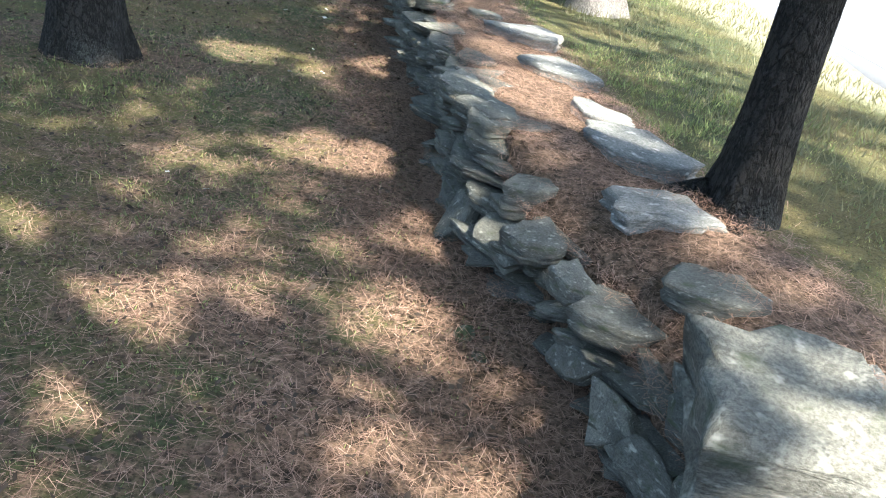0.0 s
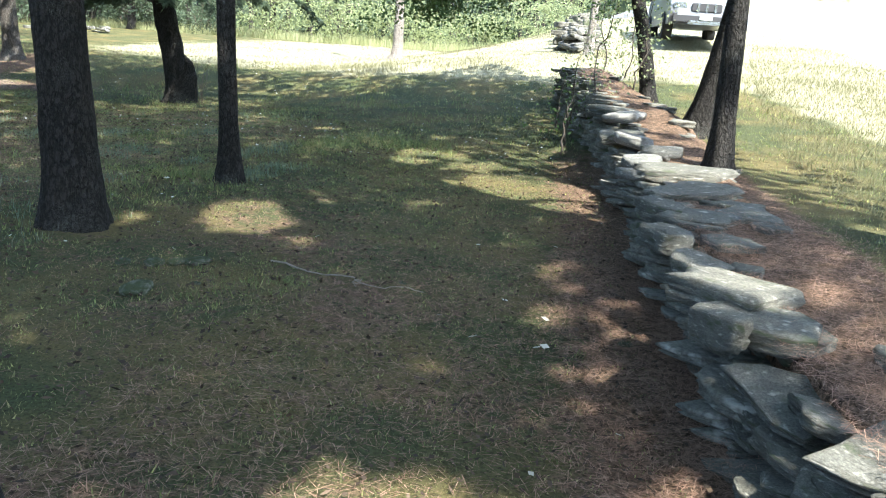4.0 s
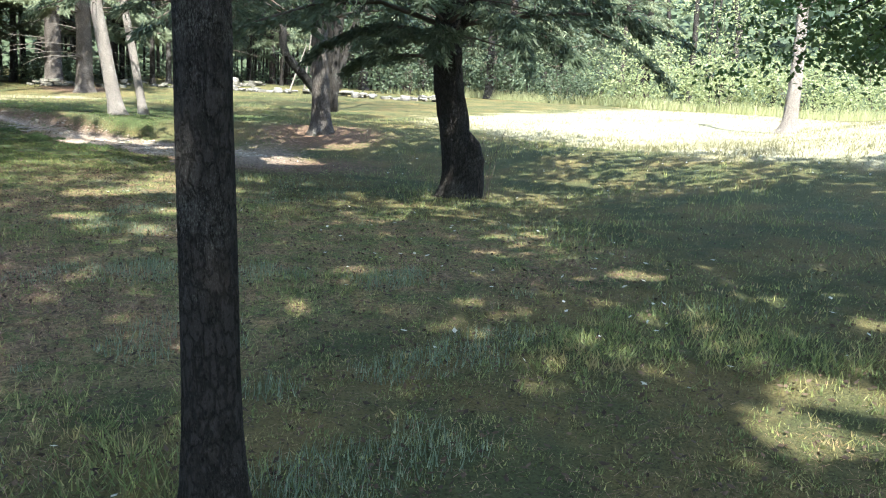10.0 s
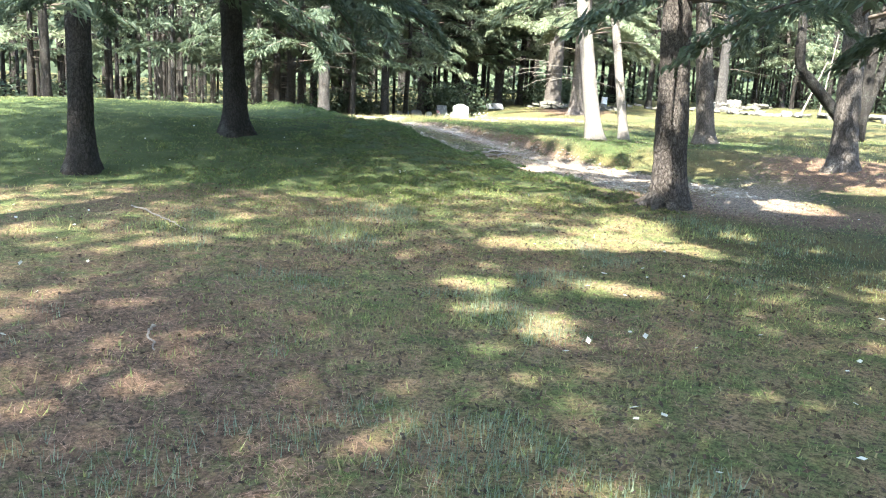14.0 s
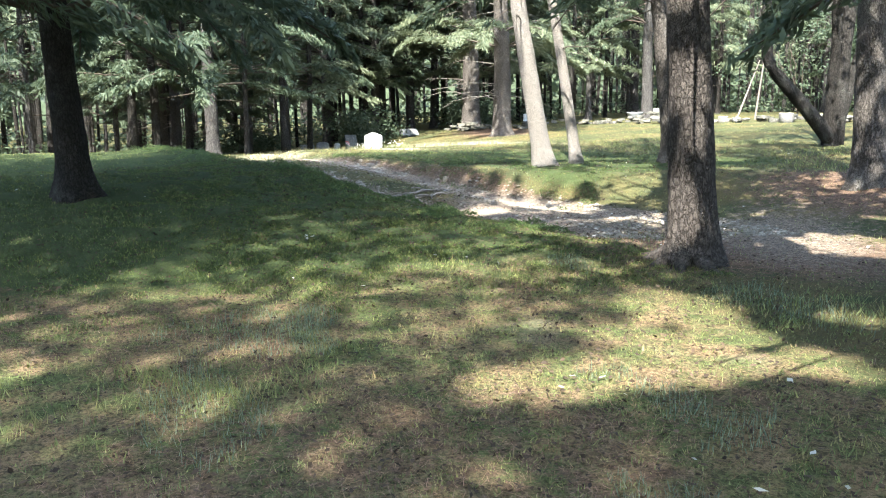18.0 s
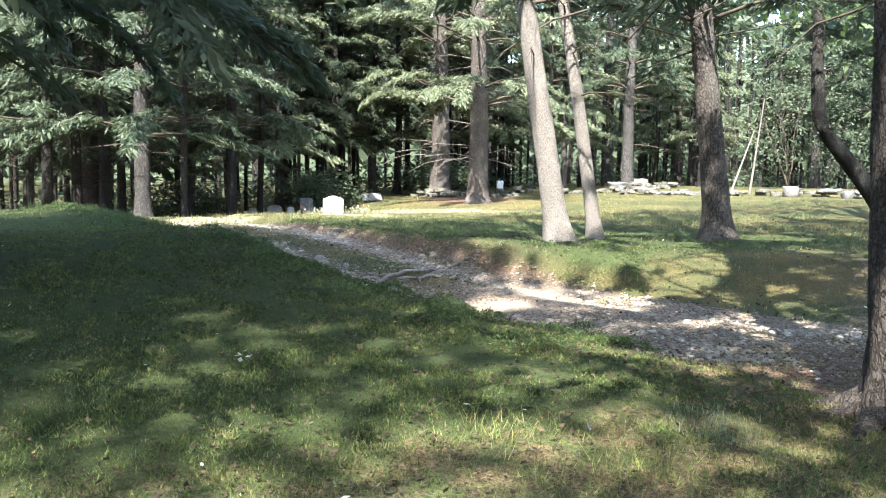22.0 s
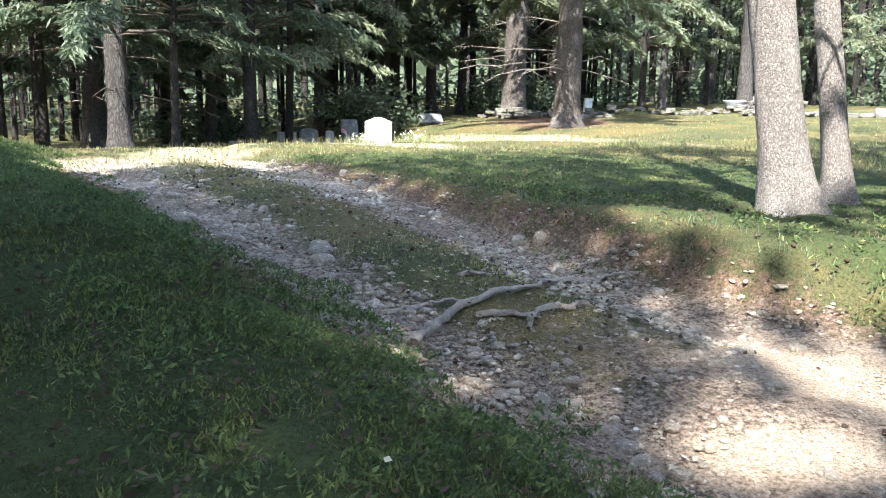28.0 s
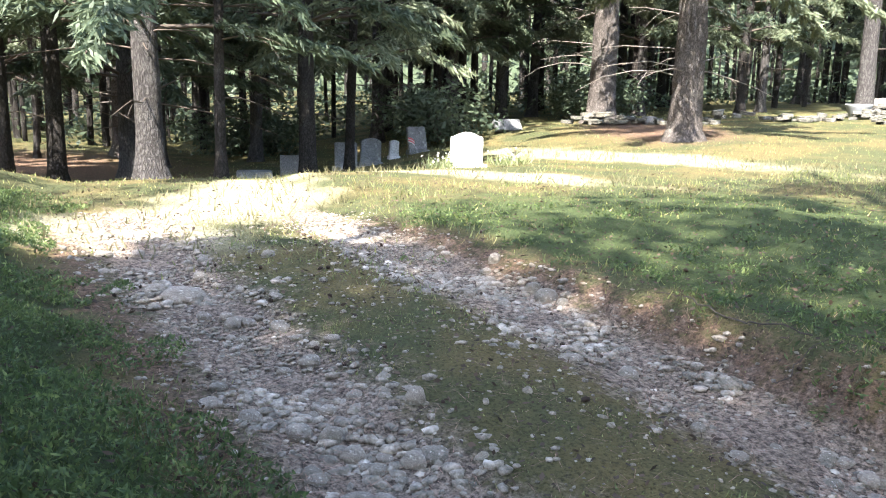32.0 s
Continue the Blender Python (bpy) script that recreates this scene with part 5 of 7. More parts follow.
def many_stemmed():
    t = tree_at("many_stemmed_tree", -24.0, 26.9, "dark tree with several leaning stems from one base")
    for k, (lx, ly, r, h) in enumerate(((-0.05, -0.55, 0.14, 4.0), (0.05, 0.08, 0.13, 7), (0.15, 0.22, 0.11, 7), (-0.12, 0.12, 0.11, 7), (0.1, -0.15, 0.10, 6.5))):
        u = np.linspace(0, 1, 30)
        z = u * h - 0.1
        curve = np.clip(z / 2.2, 0, 1) if k == 0 else z * 1.0
        P = np.stack((lx * z + 0.1 * np.sin(z + k), (ly * 3.2 * curve if k == 0 else ly * z) + 0.08 * np.cos(1.3 * z + k), z if k else np.where(z < 2.0, z * 0.8, z * 1.3 - 1.0)), 1)
        part("stem", tubes_mesh("stem", [tube(P, r * (1.25 - 0.7 * u), 14, 0.07, 70 + k)], BARK_DARK), t)
    high_crown(t, 0, 0, 5.6, (3.6, 3.6, 2.4), 70, 31, BROAD_LEAF, 0.2, 60)


many_stemmed()
far_pole, _ = shade_tree("pale_tree", -3.9, 26.1, 8, 0.10, "thin pale tree at the end of the stone wall", 32, BARK_GREY, [(0, 0, 7, (2.0, 2.0, 1.8), 30)])
shade_tree("pale_tree", -11.0, 31.0, 8, 0.17, "pale-barked tree standing alone in the sunny field", 33, BARK_GREY, [(0, 0, 6.4, (2.6, 2.6, 2.2), 60)], limbs_at=(3, 5.5, 4, 1.6))


def sapling(x, y, h, seed, label):
    t = thing("sapling", (x, y, gz(x, y) - 0.02), label, "sapling")
    P = bough((0, 0, 0), (0.06, 0.02, 1), h, 0.0, seed, 0.0, 14)
    part("stem", tubes_mesh("stem", [tube(P, np.linspace(0.018, 0.005, 14), 6)], TWIG), t)
    n = 260 if h > 1.3 else 40
    C = P[rng.integers(4, 14, n)] + rng.normal(size=(n, 3)) * np.array([0.22, 0.22, 0.12])
    part("leaves", leaves_mesh("leaves", C, rng.normal(size=(n, 3)), 0.06, 0.036, SHRUB_LEAF if h > 1.3 else BROAD_LEAF), t)


for k, (x, y, h) in enumerate(((-2.72, 15.6, 0.9), (-2.85, 16.2, 1.2), (-2.66, 15.0, 0.7), (-3.1, 17.2, 0.8), (-2.55, 16.5, 2.6), (-2.9, 20.8, 2.0), (-2.0, 17.6, 1.7), (-2.6, 22.4, 1.9))):
    sapling(x, y, h, 80 + k, "thin leafy sapling beside the stone wall")

# unseen trees added behind and beside the walk, so that their crowns shade the lawn
for k, (x, y, r, h) in enumerate(((3.4, -4.5, 0.2, 8.6), (-3.5, -3.0, 0.22, 14), (-8.2, 2.4, 0.22, 16), (-10.2, 6.4, 0.2, 16.5), (-13.4, 8.4, 0.2, 16), (-18.4, 4.2, 0.22, 14), (-12.2, 3.0, 0.2, 17), (2.6, -0.6, 0.16, 8.6), (10.9, -1.2, 0.22, 11.5))):
    shade_tree("shade_tree", x, y, h + 1, r, "tall dark tree added out of view to shade the walk", 90 + k, BARK_DARK, [(0, 0, h, (4.4, 4.4, 2.2), 85)], limbs_at=(h - 2, h, 3, 1.6))

# ---- gravestones and the far wall ----


def headstone(x, y, w, h, d, mat, label, turn=0.0, tip=0.0, shape="round", base=True):
    g = thing("gravestone", (x, y, gz(x, y) - 0.02), label, "gravestone", "gravestones in the clearing", turn=turn)
    bm = bmesh.new()
    n = 14
    pts = [(-w / 2, 0.0), (w / 2, 0.0)]
    if shape == "round":
        pts += [(w / 2 * math.cos(a), h - w * 0.22 + w * 0.22 * math.sin(a)) for a in np.linspace(0, math.pi, n)]
    elif shape == "serpentine":
        pts += [(w / 2 * (1 - 2 * u), h - 0.10 * w * (1 - math.cos(2 * math.pi * (u - 0.5))) * 0.5 + 0.05 * w * math.sin(math.pi * u)) for u in np.linspace(0, 1, n)]
    else:
        pts += [(w / 2, h * 0.97), (w * 0.46, h), (-w * 0.46, h), (-w / 2, h * 0.97)]
    vs = [bm.verts.new((0, px, pz)) for px, pz in pts]
    f = bm.faces.new(vs)
    ex = bmesh.ops.extrude_face_region(bm, geom=[f])
    bmesh.ops.translate(bm, vec=(d, 0, 0), verts=[q for q in ex["geom"] if isinstance(q, bmesh.types.BMVert)])
    bmesh.ops.recalc_face_normals(bm, faces=bm.faces)
    bmesh.ops.bevel(bm, geom=[e for e in bm.edges if e.calc_face_angle(0) > 1.0], offset=0.012, segments=2, affect="EDGES")
    part("stone", bm_mesh("stone", bm, mat), g, m=pose(-d / 2, 0, 0.06 if base else 0, 0, tip, 0))
    if base:
        part("base", bm_mesh("base", box_bm(d * 2.0, w * 1.18, 0.12, (0, 0, 0.03), 0.012), SLATE if mat is not MARBLE else mat), g)
    return g


headstone(-36.3, 19.9, 0.58, 0.56, 0.13, MARBLE, "bright white marble gravestone with a gently curved top", 6, 0, "serpentine")
headstone(-43.4, 28.9, 0.30, 0.55, 0.10, MARBLE, "small white gravestone among heaped stones", 10, 2, "square")
headstone(-41.88, 19.39, 0.5, 0.6, 0.11, SLATE, "pale grey gravestone with a rounded top", 4, 3, "round")
headstone(-41.7, 18.77, 0.52, 0.58, 0.12, SLATE, "dark grey square gravestone in shade", 0, -2, "square")
headstone(-42.77, 20.8, 0.5, 0.6, 0.1, SLATE, "grey gravestone tipped backwards beside a small flag", 12, -16, "square")
headstone(-43.44, 23.51, 0.8, 0.34, 0.14, SLATE, "low weathered slab leaning back", 10, -35, "square", False)
headstone(-40.39, 17.41, 0.58, 0.5, 0.16, SLATE, "low dark stone marker in shade", 3, 0, "square")
headstone(-39.48, 16.51, 0.7, 0.36, 0.24, SLATE, "low pale weathered stone marker beside a trunk", -4, 4, "square", False)
headstone(-42.44, 20.09, 0.24, 0.42, 0.10, MARBLE, "small pale marker stone", 8, 5, "round")


def little_flag(x, y):
    f = thing("grave_flag", (x, y, gz(x, y)), "small red and white flag on a thin stick", "flag")
    bm = bmesh.new()
    bmesh.ops.create_cone(bm, cap_ends=True, segments=6, radius1=0.006, radius2=0.005, depth=0.52, matrix=Matrix.Translation((0, 0, 0.26)))
    part("stick", bm_mesh("stick", bm, DEAD_WOOD), f)
    for k in range(4):
        u = np.linspace(0, 1, 6)
        V = [(0.02 * math.sin(4 * a), 0.01 + 0.16 * a, 0.50 - 0.03 * (k + s) - 0.08 * a * a) for s in (0, 1) for a in u]
        F = [(i, i + 1, i + 7, i + 6) for i in range(5)]
        part("stripe", np_mesh("stripe", V, F, (FLAG_RED, MARBLE)[k % 2], True), f, ("red stripe", "white stripe")[k % 2])


little_flag(-42.06, 20.35)


def flower_tuft(x, y, n, seed, label):
    f = thing("flower_tuft", (x, y, gz(x, y)), label, "flowers")
    r = np.random.default_rng(seed)
    A = r.normal(size=(n, 3)) * np.array([0.5, 0.5, 0.2]) + np.array([0, 0, 1.0])
    L = r.uniform(0.12, 0.3, n)
    C = r.normal(size=(n, 3)) * np.array([0.12, 0.12, 0.0])
    A /= np.linalg.norm(A, axis=1)[:, None]
    part("leaves", leaves_mesh("leaves", C + A * L[:, None] / 2, A, L, 0.02, SHRUB_LEAF), f)
    part("bloom", leaves_mesh("bloom", (C + A * L[:, None])[: n // 3], r.normal(size=(n // 3, 3)), 0.05, 0.05, PETAL), f, "pale yellow petals", kind="stuff")


for k, (x, y) in enumerate(((-35.9, 19.45), (-35.9, 20.45), (-36.0, 20.75), (-35.8, 19.2))):
    flower_tuft(x, y, 70, 60 + k, "tuft of pale flowers at the foot of a gravestone")


def far_wall():
    w = thing("field_wall", (-42.0, 30.0, gz(-42, 30)), "low tumbled drystone wall along the edge of the woods", "wall")
    o = w.matrix_basis.translation
    rows, count = [], 0
    for x0, y0, x1, y1, high, pool in ((-43.6, 25.4, -42.2, 29.4, 0.34, SLABS), (-42.2, 29.4, -41.2, 33.5, 0.24, SLABS), (-41.2, 33.5, -44.2, 38.5, 0.34, SLABS), (-40.2, 32.5, -33.0, 34.4, 0.2, PALE_ROCKS), (-33.0, 34.4, -26.0, 35.4, 0.2, PALE_ROCKS)):
        n = int(math.hypot(x1 - x0, y1 - y0) / 0.13)
        for k in range(n):
            u = rng.uniform()
            x, y = x0 + (x1 - x0) * u + rng.uniform(-0.35, 0.35), y0 + (y1 - y0) * u + rng.uniform(-0.35, 0.35)
            z = gz(x, y) + rng.uniform(-0.04, 1) * high * (0.6 + 0.4 * math.sin(9 * u)) - 0.02
            s = (rng.uniform(0.22, 0.55), rng.uniform(0.2, 0.42), rng.uniform(0.06, 0.14))
            if count < 150 and k % 2 == 0:
                place_stone(w, pool, x, y, z, *s, rng.uniform(0, 180), rng.uniform(-8, 8), rng.uniform(-8, 8))
                count += 1
            else:
                rows.append((x - o.x, y - o.y, z - o.z, *s, rng.uniform(0, 180)))
    part("fallen_stones", joined_stones("fallen_stones", SLABS, rows, mat=STONE), w, kind="stuff")


far_wall()
for x, y, s, h in ((-33.1, 34.0, 0.62, 0.50), (-31.2, 34.2, 0.45, 0.36), (-36.0, 33.6, 0.5, 0.36), (-44.3, 36.4, 0.8, 0.62), (-28.4, 34.6, 0.55, 0.34), (-42.9, 27.4, 0.5, 0.34)):
    b = thing("boulder", (x, y, gz(x, y) - 0.05), "pale rounded boulder on the low field wall", "boulder", "boulders on the field wall")
    part("rock", PALE_ROCKS[int(rng.integers(6))], b, m=pose(0, 0, 0, 0, 0, rng.uniform(0, 180)) @ Matrix.Diagonal((s, s * 0.8, h * 0.75, 1)))


def flower_pot(x, y):
    p = thing("flower_pot", (x, y, gz(x, y)), "wide empty grey planter standing on the ground by the wall", "planter")
    prof = [(0.0, 0.0), (0.22, 0.0), (0.26, 0.06), (0.33, 0.30), (0.37, 0.36), (0.37, 0.40), (0.33, 0.40), (0.30, 0.34), (0.0, 0.30)]
    n = 20
    V = [(r * math.cos(6.2832 * k / n), r * math.sin(6.2832 * k / n), z) for r, z in prof for k in range(n)]
    F = [(i * n + k, i * n + (k + 1) % n, (i + 1) * n + (k + 1) % n, (i + 1) * n + k) for i in range(len(prof) - 1) for k in range(n)]
    part("pot", np_mesh("pot", V, F, POT, True), p)


flower_pot(-42.0, 33.6)


# ---- the woods ----


def forest_kind(seed, radius, h, z0, reach, mat, bark, leaf=0.25, density=20, dead=16, wood=TWIG):
    t = thing("forest_tree", (-60, 20, 0), "tall conifer with bare lower sticks at the edge of the woods", "tree", "trees of the woods")
    P = add_trunk(t, h, radius, (0.01, 0.0), 0.06, 0.45, bark, seed, sides=14, rough=0.05)
    conifer_crown(t, P, z0, h - 0.5, reach, 8, 5, seed, mat, leaf, 0.044, density, 0.85, 0.26, dead, sun=False, dead_from=1.2, wood=wood)
    # large leaves added on top, to keep sun and sky off the trunks
    part("treetop", crown_broad((-60, 20, h - 1.2), (2.6, 2.6, 1.6), 12, 16, 0.85, seed + 9, NEEDLE_LEAF, "treetop", (-60, 20, 0), 0.2, sun=False, clump=2.0), t, kind="stuff")
    return t


KINDS = [forest_kind(400, 0.16, 12, 2.8, 2.8, NEEDLE_LEAF, BARK_DARK), forest_kind(401, 0.22, 12, 3.2, 3.2, NEEDLE_LEAF, BARK_MID), forest_kind(402, 0.11, 11, 2.4, 2.4, PINE_LEAF, BARK_DARK),
         forest_kind(403, 0.19, 12, 2.8, 3.0, PINE_LEAF, BARK_RED), forest_kind(404, 0.085, 9, 2.0, 2.0, NEEDLE_LEAF, BARK_MID), forest_kind(405, 0.34, 12, 2.6, 4.6, PINE_LEAF, BARK_TAN, 0.22, 40, 44, DEAD_WOOD), forest_kind(406, 0.22, 12, 2.3, 4.4, NEEDLE_LEAF, BARK_MID, 0.22, 40), forest_kind(407, 0.085, 9, 2.6, 1.6, NEEDLE_LEAF, BARK_DARK, 0.3, 12), forest_kind(408, 0.17, 12, 2.2, 4.2, PINE_LEAF, BARK_MID, 0.2, 40)]


def plant(kind, x, y, size, turn):
    m = pose(x, y, gz(x, y) - 0.05, 0, 0, turn)
    t = copy_thing(KINDS[kind], m)
    t.scale = (size, size, size)
    return t


NAMED = ((5, -44.0, 26.5, 1.15), (5, -37.8, 25.2, 1.0), (6, -35.42, 14.73, 0.95), (1, -43.6, 35.3, 1.2), (1, -52.0, 40.0, 1.3), (5, -47.8, 13.6, 1.05), (6, -42.2, 14.0, 0.95), (8, -45.2, 17.0, 1.0), (8, -46.6, 20.6, 1.05), (8, -44.6, 14.6, 0.95), (8, -48.0, 23.4, 1.05), (8, -49.2, 26.6, 1.05), (8, -50.6, 21.8, 1.1), (8, -47.6, 29.8, 0.95), (8, -51.0, 31.0, 1.1), (8, -46.8, 34.0, 0.9), (8, -50.4, 17.6, 1.05), (7, -35.42, 15.72, 1.0), (0, -39.56, 17.59, 1.1), (2, -40.8, 18.68, 1.0), (1, -46.36, 22.76, 0.85), (0, -47.21, 23.4, 0.9), (0, -37.39, 13.19, 0.9), (0, -36.77, 12.52, 0.9),
         (0, -46.5, 22.4, 0.9), (1, -48.0, 25.0, 0.9), (3, -48.3, 30.0, 1.0), (0, -46.0, 32.6, 0.9), (4, -38.5, 9.5, 1.2), (0, -34.5, 6.0, 1.0), (2, -39.5, 4.5, 1.1), (4, -40.0, 12.0, 1.1))
used = [(k[1], k[2]) for k in NAMED]
for kind, x, y, s in NAMED:
    plant(kind, x, y, s, rng.uniform(0, 360))
tries = 0
planted = 0
while planted < 58 and tries < 4000:
    tries += 1
    x, y = rng.uniform(-66, -27), rng.uniform(-16, 62)
    inside = x < -46 - 0.0 * y or (y < 7 and x < -33) or (y > 40 and x < -27)
    if not inside or min(math.hypot(x - a, y - b) for a, b in used) < 2.3:
        continue
    used.append((x, y))
    planted += 1
    plant(int(rng.choice([0, 1, 2, 3, 4, 4, 0, 2])), x, y, rng.uniform(0.8, 1.2), rng.uniform(0, 360))
for k in KINDS:
    for o in (*k.children_recursive, k):
        bpy.data.objects.remove(o)


def dead_snag():
    t = tree_at("dead_tree", -36.6, 35.6, "broken pale dead tree leaning in a fork at the wood's edge")
    for k, (lx, ly, h) in enumerate(((0.10, 0.05, 3.4), (0.02, 0.42, 2.3))):
        P = np.stack((np.linspace(0, lx * h, 10), np.linspace(0 if k == 0 else -0.9, ly * h - (0 if k == 0 else 0.9), 10), np.linspace(-0.05, h, 10)), 1)
        part("stem", tubes_mesh("stem", [tube(P, np.linspace(0.045, 0.018, 10), 8, 0.06, k)], DEAD_WOOD), t)


dead_snag()


def far_woods():
    r = np.random.default_rng(55)
    lines, C = [], []
    for _ in range(520):
        a, d = r.uniform(0.15, 2 * math.pi + 0.15), r.uniform(50, 84)
        x, y = -14 + d * math.cos(a), 14 + d * math.sin(a)
        if (abs(x - road_x(y) - 3.2) < 6 and y < 75) or x > -30 and y < 50 and math.hypot(x + 14, y - 14) < 56:
            continue
        rad, h = r.uniform(0.06, 0.22), r.uniform(9, 15)
        z = float(land(x, y))
        lines.append(tube([(x, y, z - 1), (x + r.normal() * 0.2, y, z + h * 0.5), (x + r.normal() * 0.4, y + r.normal() * 0.4, z + h)], [rad * 1.2, rad, rad * 0.4], 6))
    for _ in range(260):
        x, y = r.uniform(-62, -45), r.uniform(-12, 62)
        if 8 < y < 42 and x > -49:
            continue
        rad, h, z = r.uniform(0.03, 0.11), r.uniform(7, 12), float(land(x, y))
        lines.append(tube([(x, y, z - 0.3), (x + r.normal() * 0.15, y + r.normal() * 0.1, z + h * 0.5), (x + r.normal() * 0.3, y + r.normal() * 0.3, z + h)], [rad * 1.2, rad, rad * 0.4], 6))
    trunks = new("far_trunks", tubes_mesh("far_trunks", lines, BARK_DARK))
    tagged(trunks, "dense dark trunks deep in the woods", "trees", kind="stuff")
    n = 48000
    a, d = r.uniform(0, 2 * math.pi, n), r.uniform(60, 95, n)
    x, y = -14 + d * np.cos(a), 14 + d * np.sin(a)
    clump = value_noise(x, y, 6.0, 71)
    z = land(x, y) * 0.6 + 1.0 + r.uniform(0.0, 1, n) ** 0.8 * (15 + 3 * clump)
    keep = (np.abs(x - road_x(y) - 3.2) > 7) | (y > 70)
    P = np.stack((x, y, z), 1)[keep]
    foliage = new("far_foliage", leaves_mesh("far_foliage", P, r.normal(size=P.shape) * np.array([1, 1, 0.5]), r.uniform(0.9, 1.9, len(P)), r.uniform(0.5, 1.0, len(P)), NEEDLE_LEAF))
    tagged(foliage, "dense green foliage of the far woods", "trees", kind="stuff")


far_woods()


def woods_foliage():
    """The curtain of drooping needle boughs along the edge of the woods."""
    r = np.random.default_rng(59)
    n, per = 420, 110
    c = np.stack((r.uniform(-62, -49, n), r.uniform(-14, 56, n), r.uniform(3.4, 11.5, n)), 1)
    C = np.repeat(c, per, 0) + r.normal(size=(n * per, 3)) * np.array([1.1, 1.4, 0.36])
    A = r.normal(size=C.shape) * np.array([1, 1, 0.3])
    A[:, 2] -= 0.55
    ob = new("woods_foliage", leaves_mesh("woods_foliage", C, A, r.uniform(0.2, 0.42, len(C)), r.uniform(0.05, 0.09, len(C)), PINE_LEAF))
    tagged(ob, "drooping grey-green needle boughs along the edge of the woods", "trees", kind="stuff")


woods_foliage()


def woods_canopy():
    """A roof of large loose leaves added over the woods, to keep their floor dark."""
    r = np.random.default_rng(58)
    n = 2600
    x, y = r.uniform(-100, -45, n), r.uniform(-40, 85, n)
    q = (x < -55 + 2.0 * value_noise(x, y, 5.0, 91)) | (y < 2) | (y > 44)
    x, y = x[q], y[q]
    n = len(x)
    C = np.stack((x, y, land(x, y) + r.uniform(8.5, 13.5, n)), 1)
    ob = new("woods_canopy", leaves_mesh("woods_canopy", C, r.normal(size=(n, 3)) * np.array([1, 1, 0.3]), r.uniform(1.2, 2.2, n), r.uniform(0.7, 1.2, n), NEEDLE_LEAF))
    tagged(ob, "dark green leaf layer added to shade the woods", "trees", kind="stuff")


woods_canopy()


def backdrop():
    n = 240
    a = np.linspace(0, 2 * np.pi, n, endpoint=False)
    rings = []
    for k, (rad, h) in enumerate(((100, -6.0), (104, 6.0), (108, 13.0), (112, 16.0))):
        top = h + (2.2 * value_noise(np.cos(a) * 40, np.sin(a) * 40, 4.0, 61) if k > 1 else 0)
        rr = rad + 2.0 * value_noise(np.cos(a) * 60, np.sin(a) * 60, 2.5, 62 + k)
        rings.append(np.stack((-14 + rr * np.cos(a), 14 + rr * np.sin(a), np.broadcast_to(top, n)), 1))
    i = np.arange(4 * n).reshape(4, n)
    j = np.roll(i, -1, 1)
    F = np.stack((i[:-1], j[:-1], j[1:], i[1:]), -1).reshape(-1, 4)
    ob = new("backdrop", np_mesh("backdrop", np.concatenate(rings), F, FAR_WOOD, True))
    tagged(ob, "dark green wooded rise far beyond the clearing", "woods", kind="structure")


backdrop()


def undergrowth():
    r = np.random.default_rng(57)
    n = 700
    x, y = r.uniform(-74, -47, n), r.uniform(-20, 66, n)
    q = (x < -50) | (y < 4) | (y > 42)
    x, y = x[q], y[q]
    s = r.uniform(0.35, 1.1, len(x))
    per = 34
    C = np.repeat(np.stack((x, y, land(x, y) + s * 0.7), 1), per, 0) + r.normal(size=(len(x) * per, 3)) * np.repeat(s, per)[:, None] * np.array([0.75, 0.75, 0.45])
    ob = new("undergrowth", leaves_mesh("undergrowth", C, r.normal(size=C.shape) * np.array([1, 1, 0.5]), r.uniform(0.16, 0.36, len(C)), r.uniform(0.08, 0.18, len(C)), NEEDLE_LEAF))
    tagged(ob, "dark leafy undergrowth between the trunks of the woods", "undergrowth", kind="stuff")


undergrowth()


def shrub(x, y, w, h, seed, mat, label):
    s = thing("shrub", (x, y, gz(x, y) - 0.05), label, "shrub", "shrubs at the field's edge")
    o = np.array(s.matrix_basis.translation)
    r = np.random.default_rng(seed)
    stems = [tube(bough((0, 0, 0), (r.normal() * 0.4, r.normal() * 0.4, 1), h * r.uniform(0.5, 0.9), 0, seed + k, 0), np.linspace(0.03, 0.008, 9), 5) for k in range(6)]
    part("stemwood", tubes_mesh("stemwood", stems, TWIG), s, kind="stuff")
    part("leaves", crown_broad((x, y, o[2] + h * 0.55), (w, w, h * 0.52), 70, 42, 0.155, seed, mat, "leaves", o, 0.45, sun=False, clump=0.8), s)


SHRUBS = ((-33, 39.5, 2.2, 2.6), (-29.5, 41.5, 2.4, 3.0), (-26, 42.5, 2.2, 2.4), (-23, 44.0, 2.6, 3.2), (-19.5, 45.5, 2.2, 2.2), (-16.5, 46.5, 2.4, 2.6), (-13, 48, 2.2, 2.0), (-9.5, 49, 2.4, 2.2), (-27.5, 46, 3.4, 6.0), (-21.5, 49, 3.6, 6.5), (-15, 52, 3.6, 6.0), (-34, 43.5, 3.4, 6.5), (-9, 54, 3.6, 6.5), (-3.5, 55, 3.6, 5.5), (-39, 40, 3.0, 5.5), (5.0, 60, 4.0, 6.5), (11, 55, 4.0, 6.0), (14, 46, 3.6, 6.0), (13.5, 36, 3.4, 5.5), (14, 26, 3.4, 6), (-44.5, 21.8, 1.6, 1.5), (-47.5, 17.0, 1.6, 1.4), (-46.5, 27.6, 1.5, 1.4))
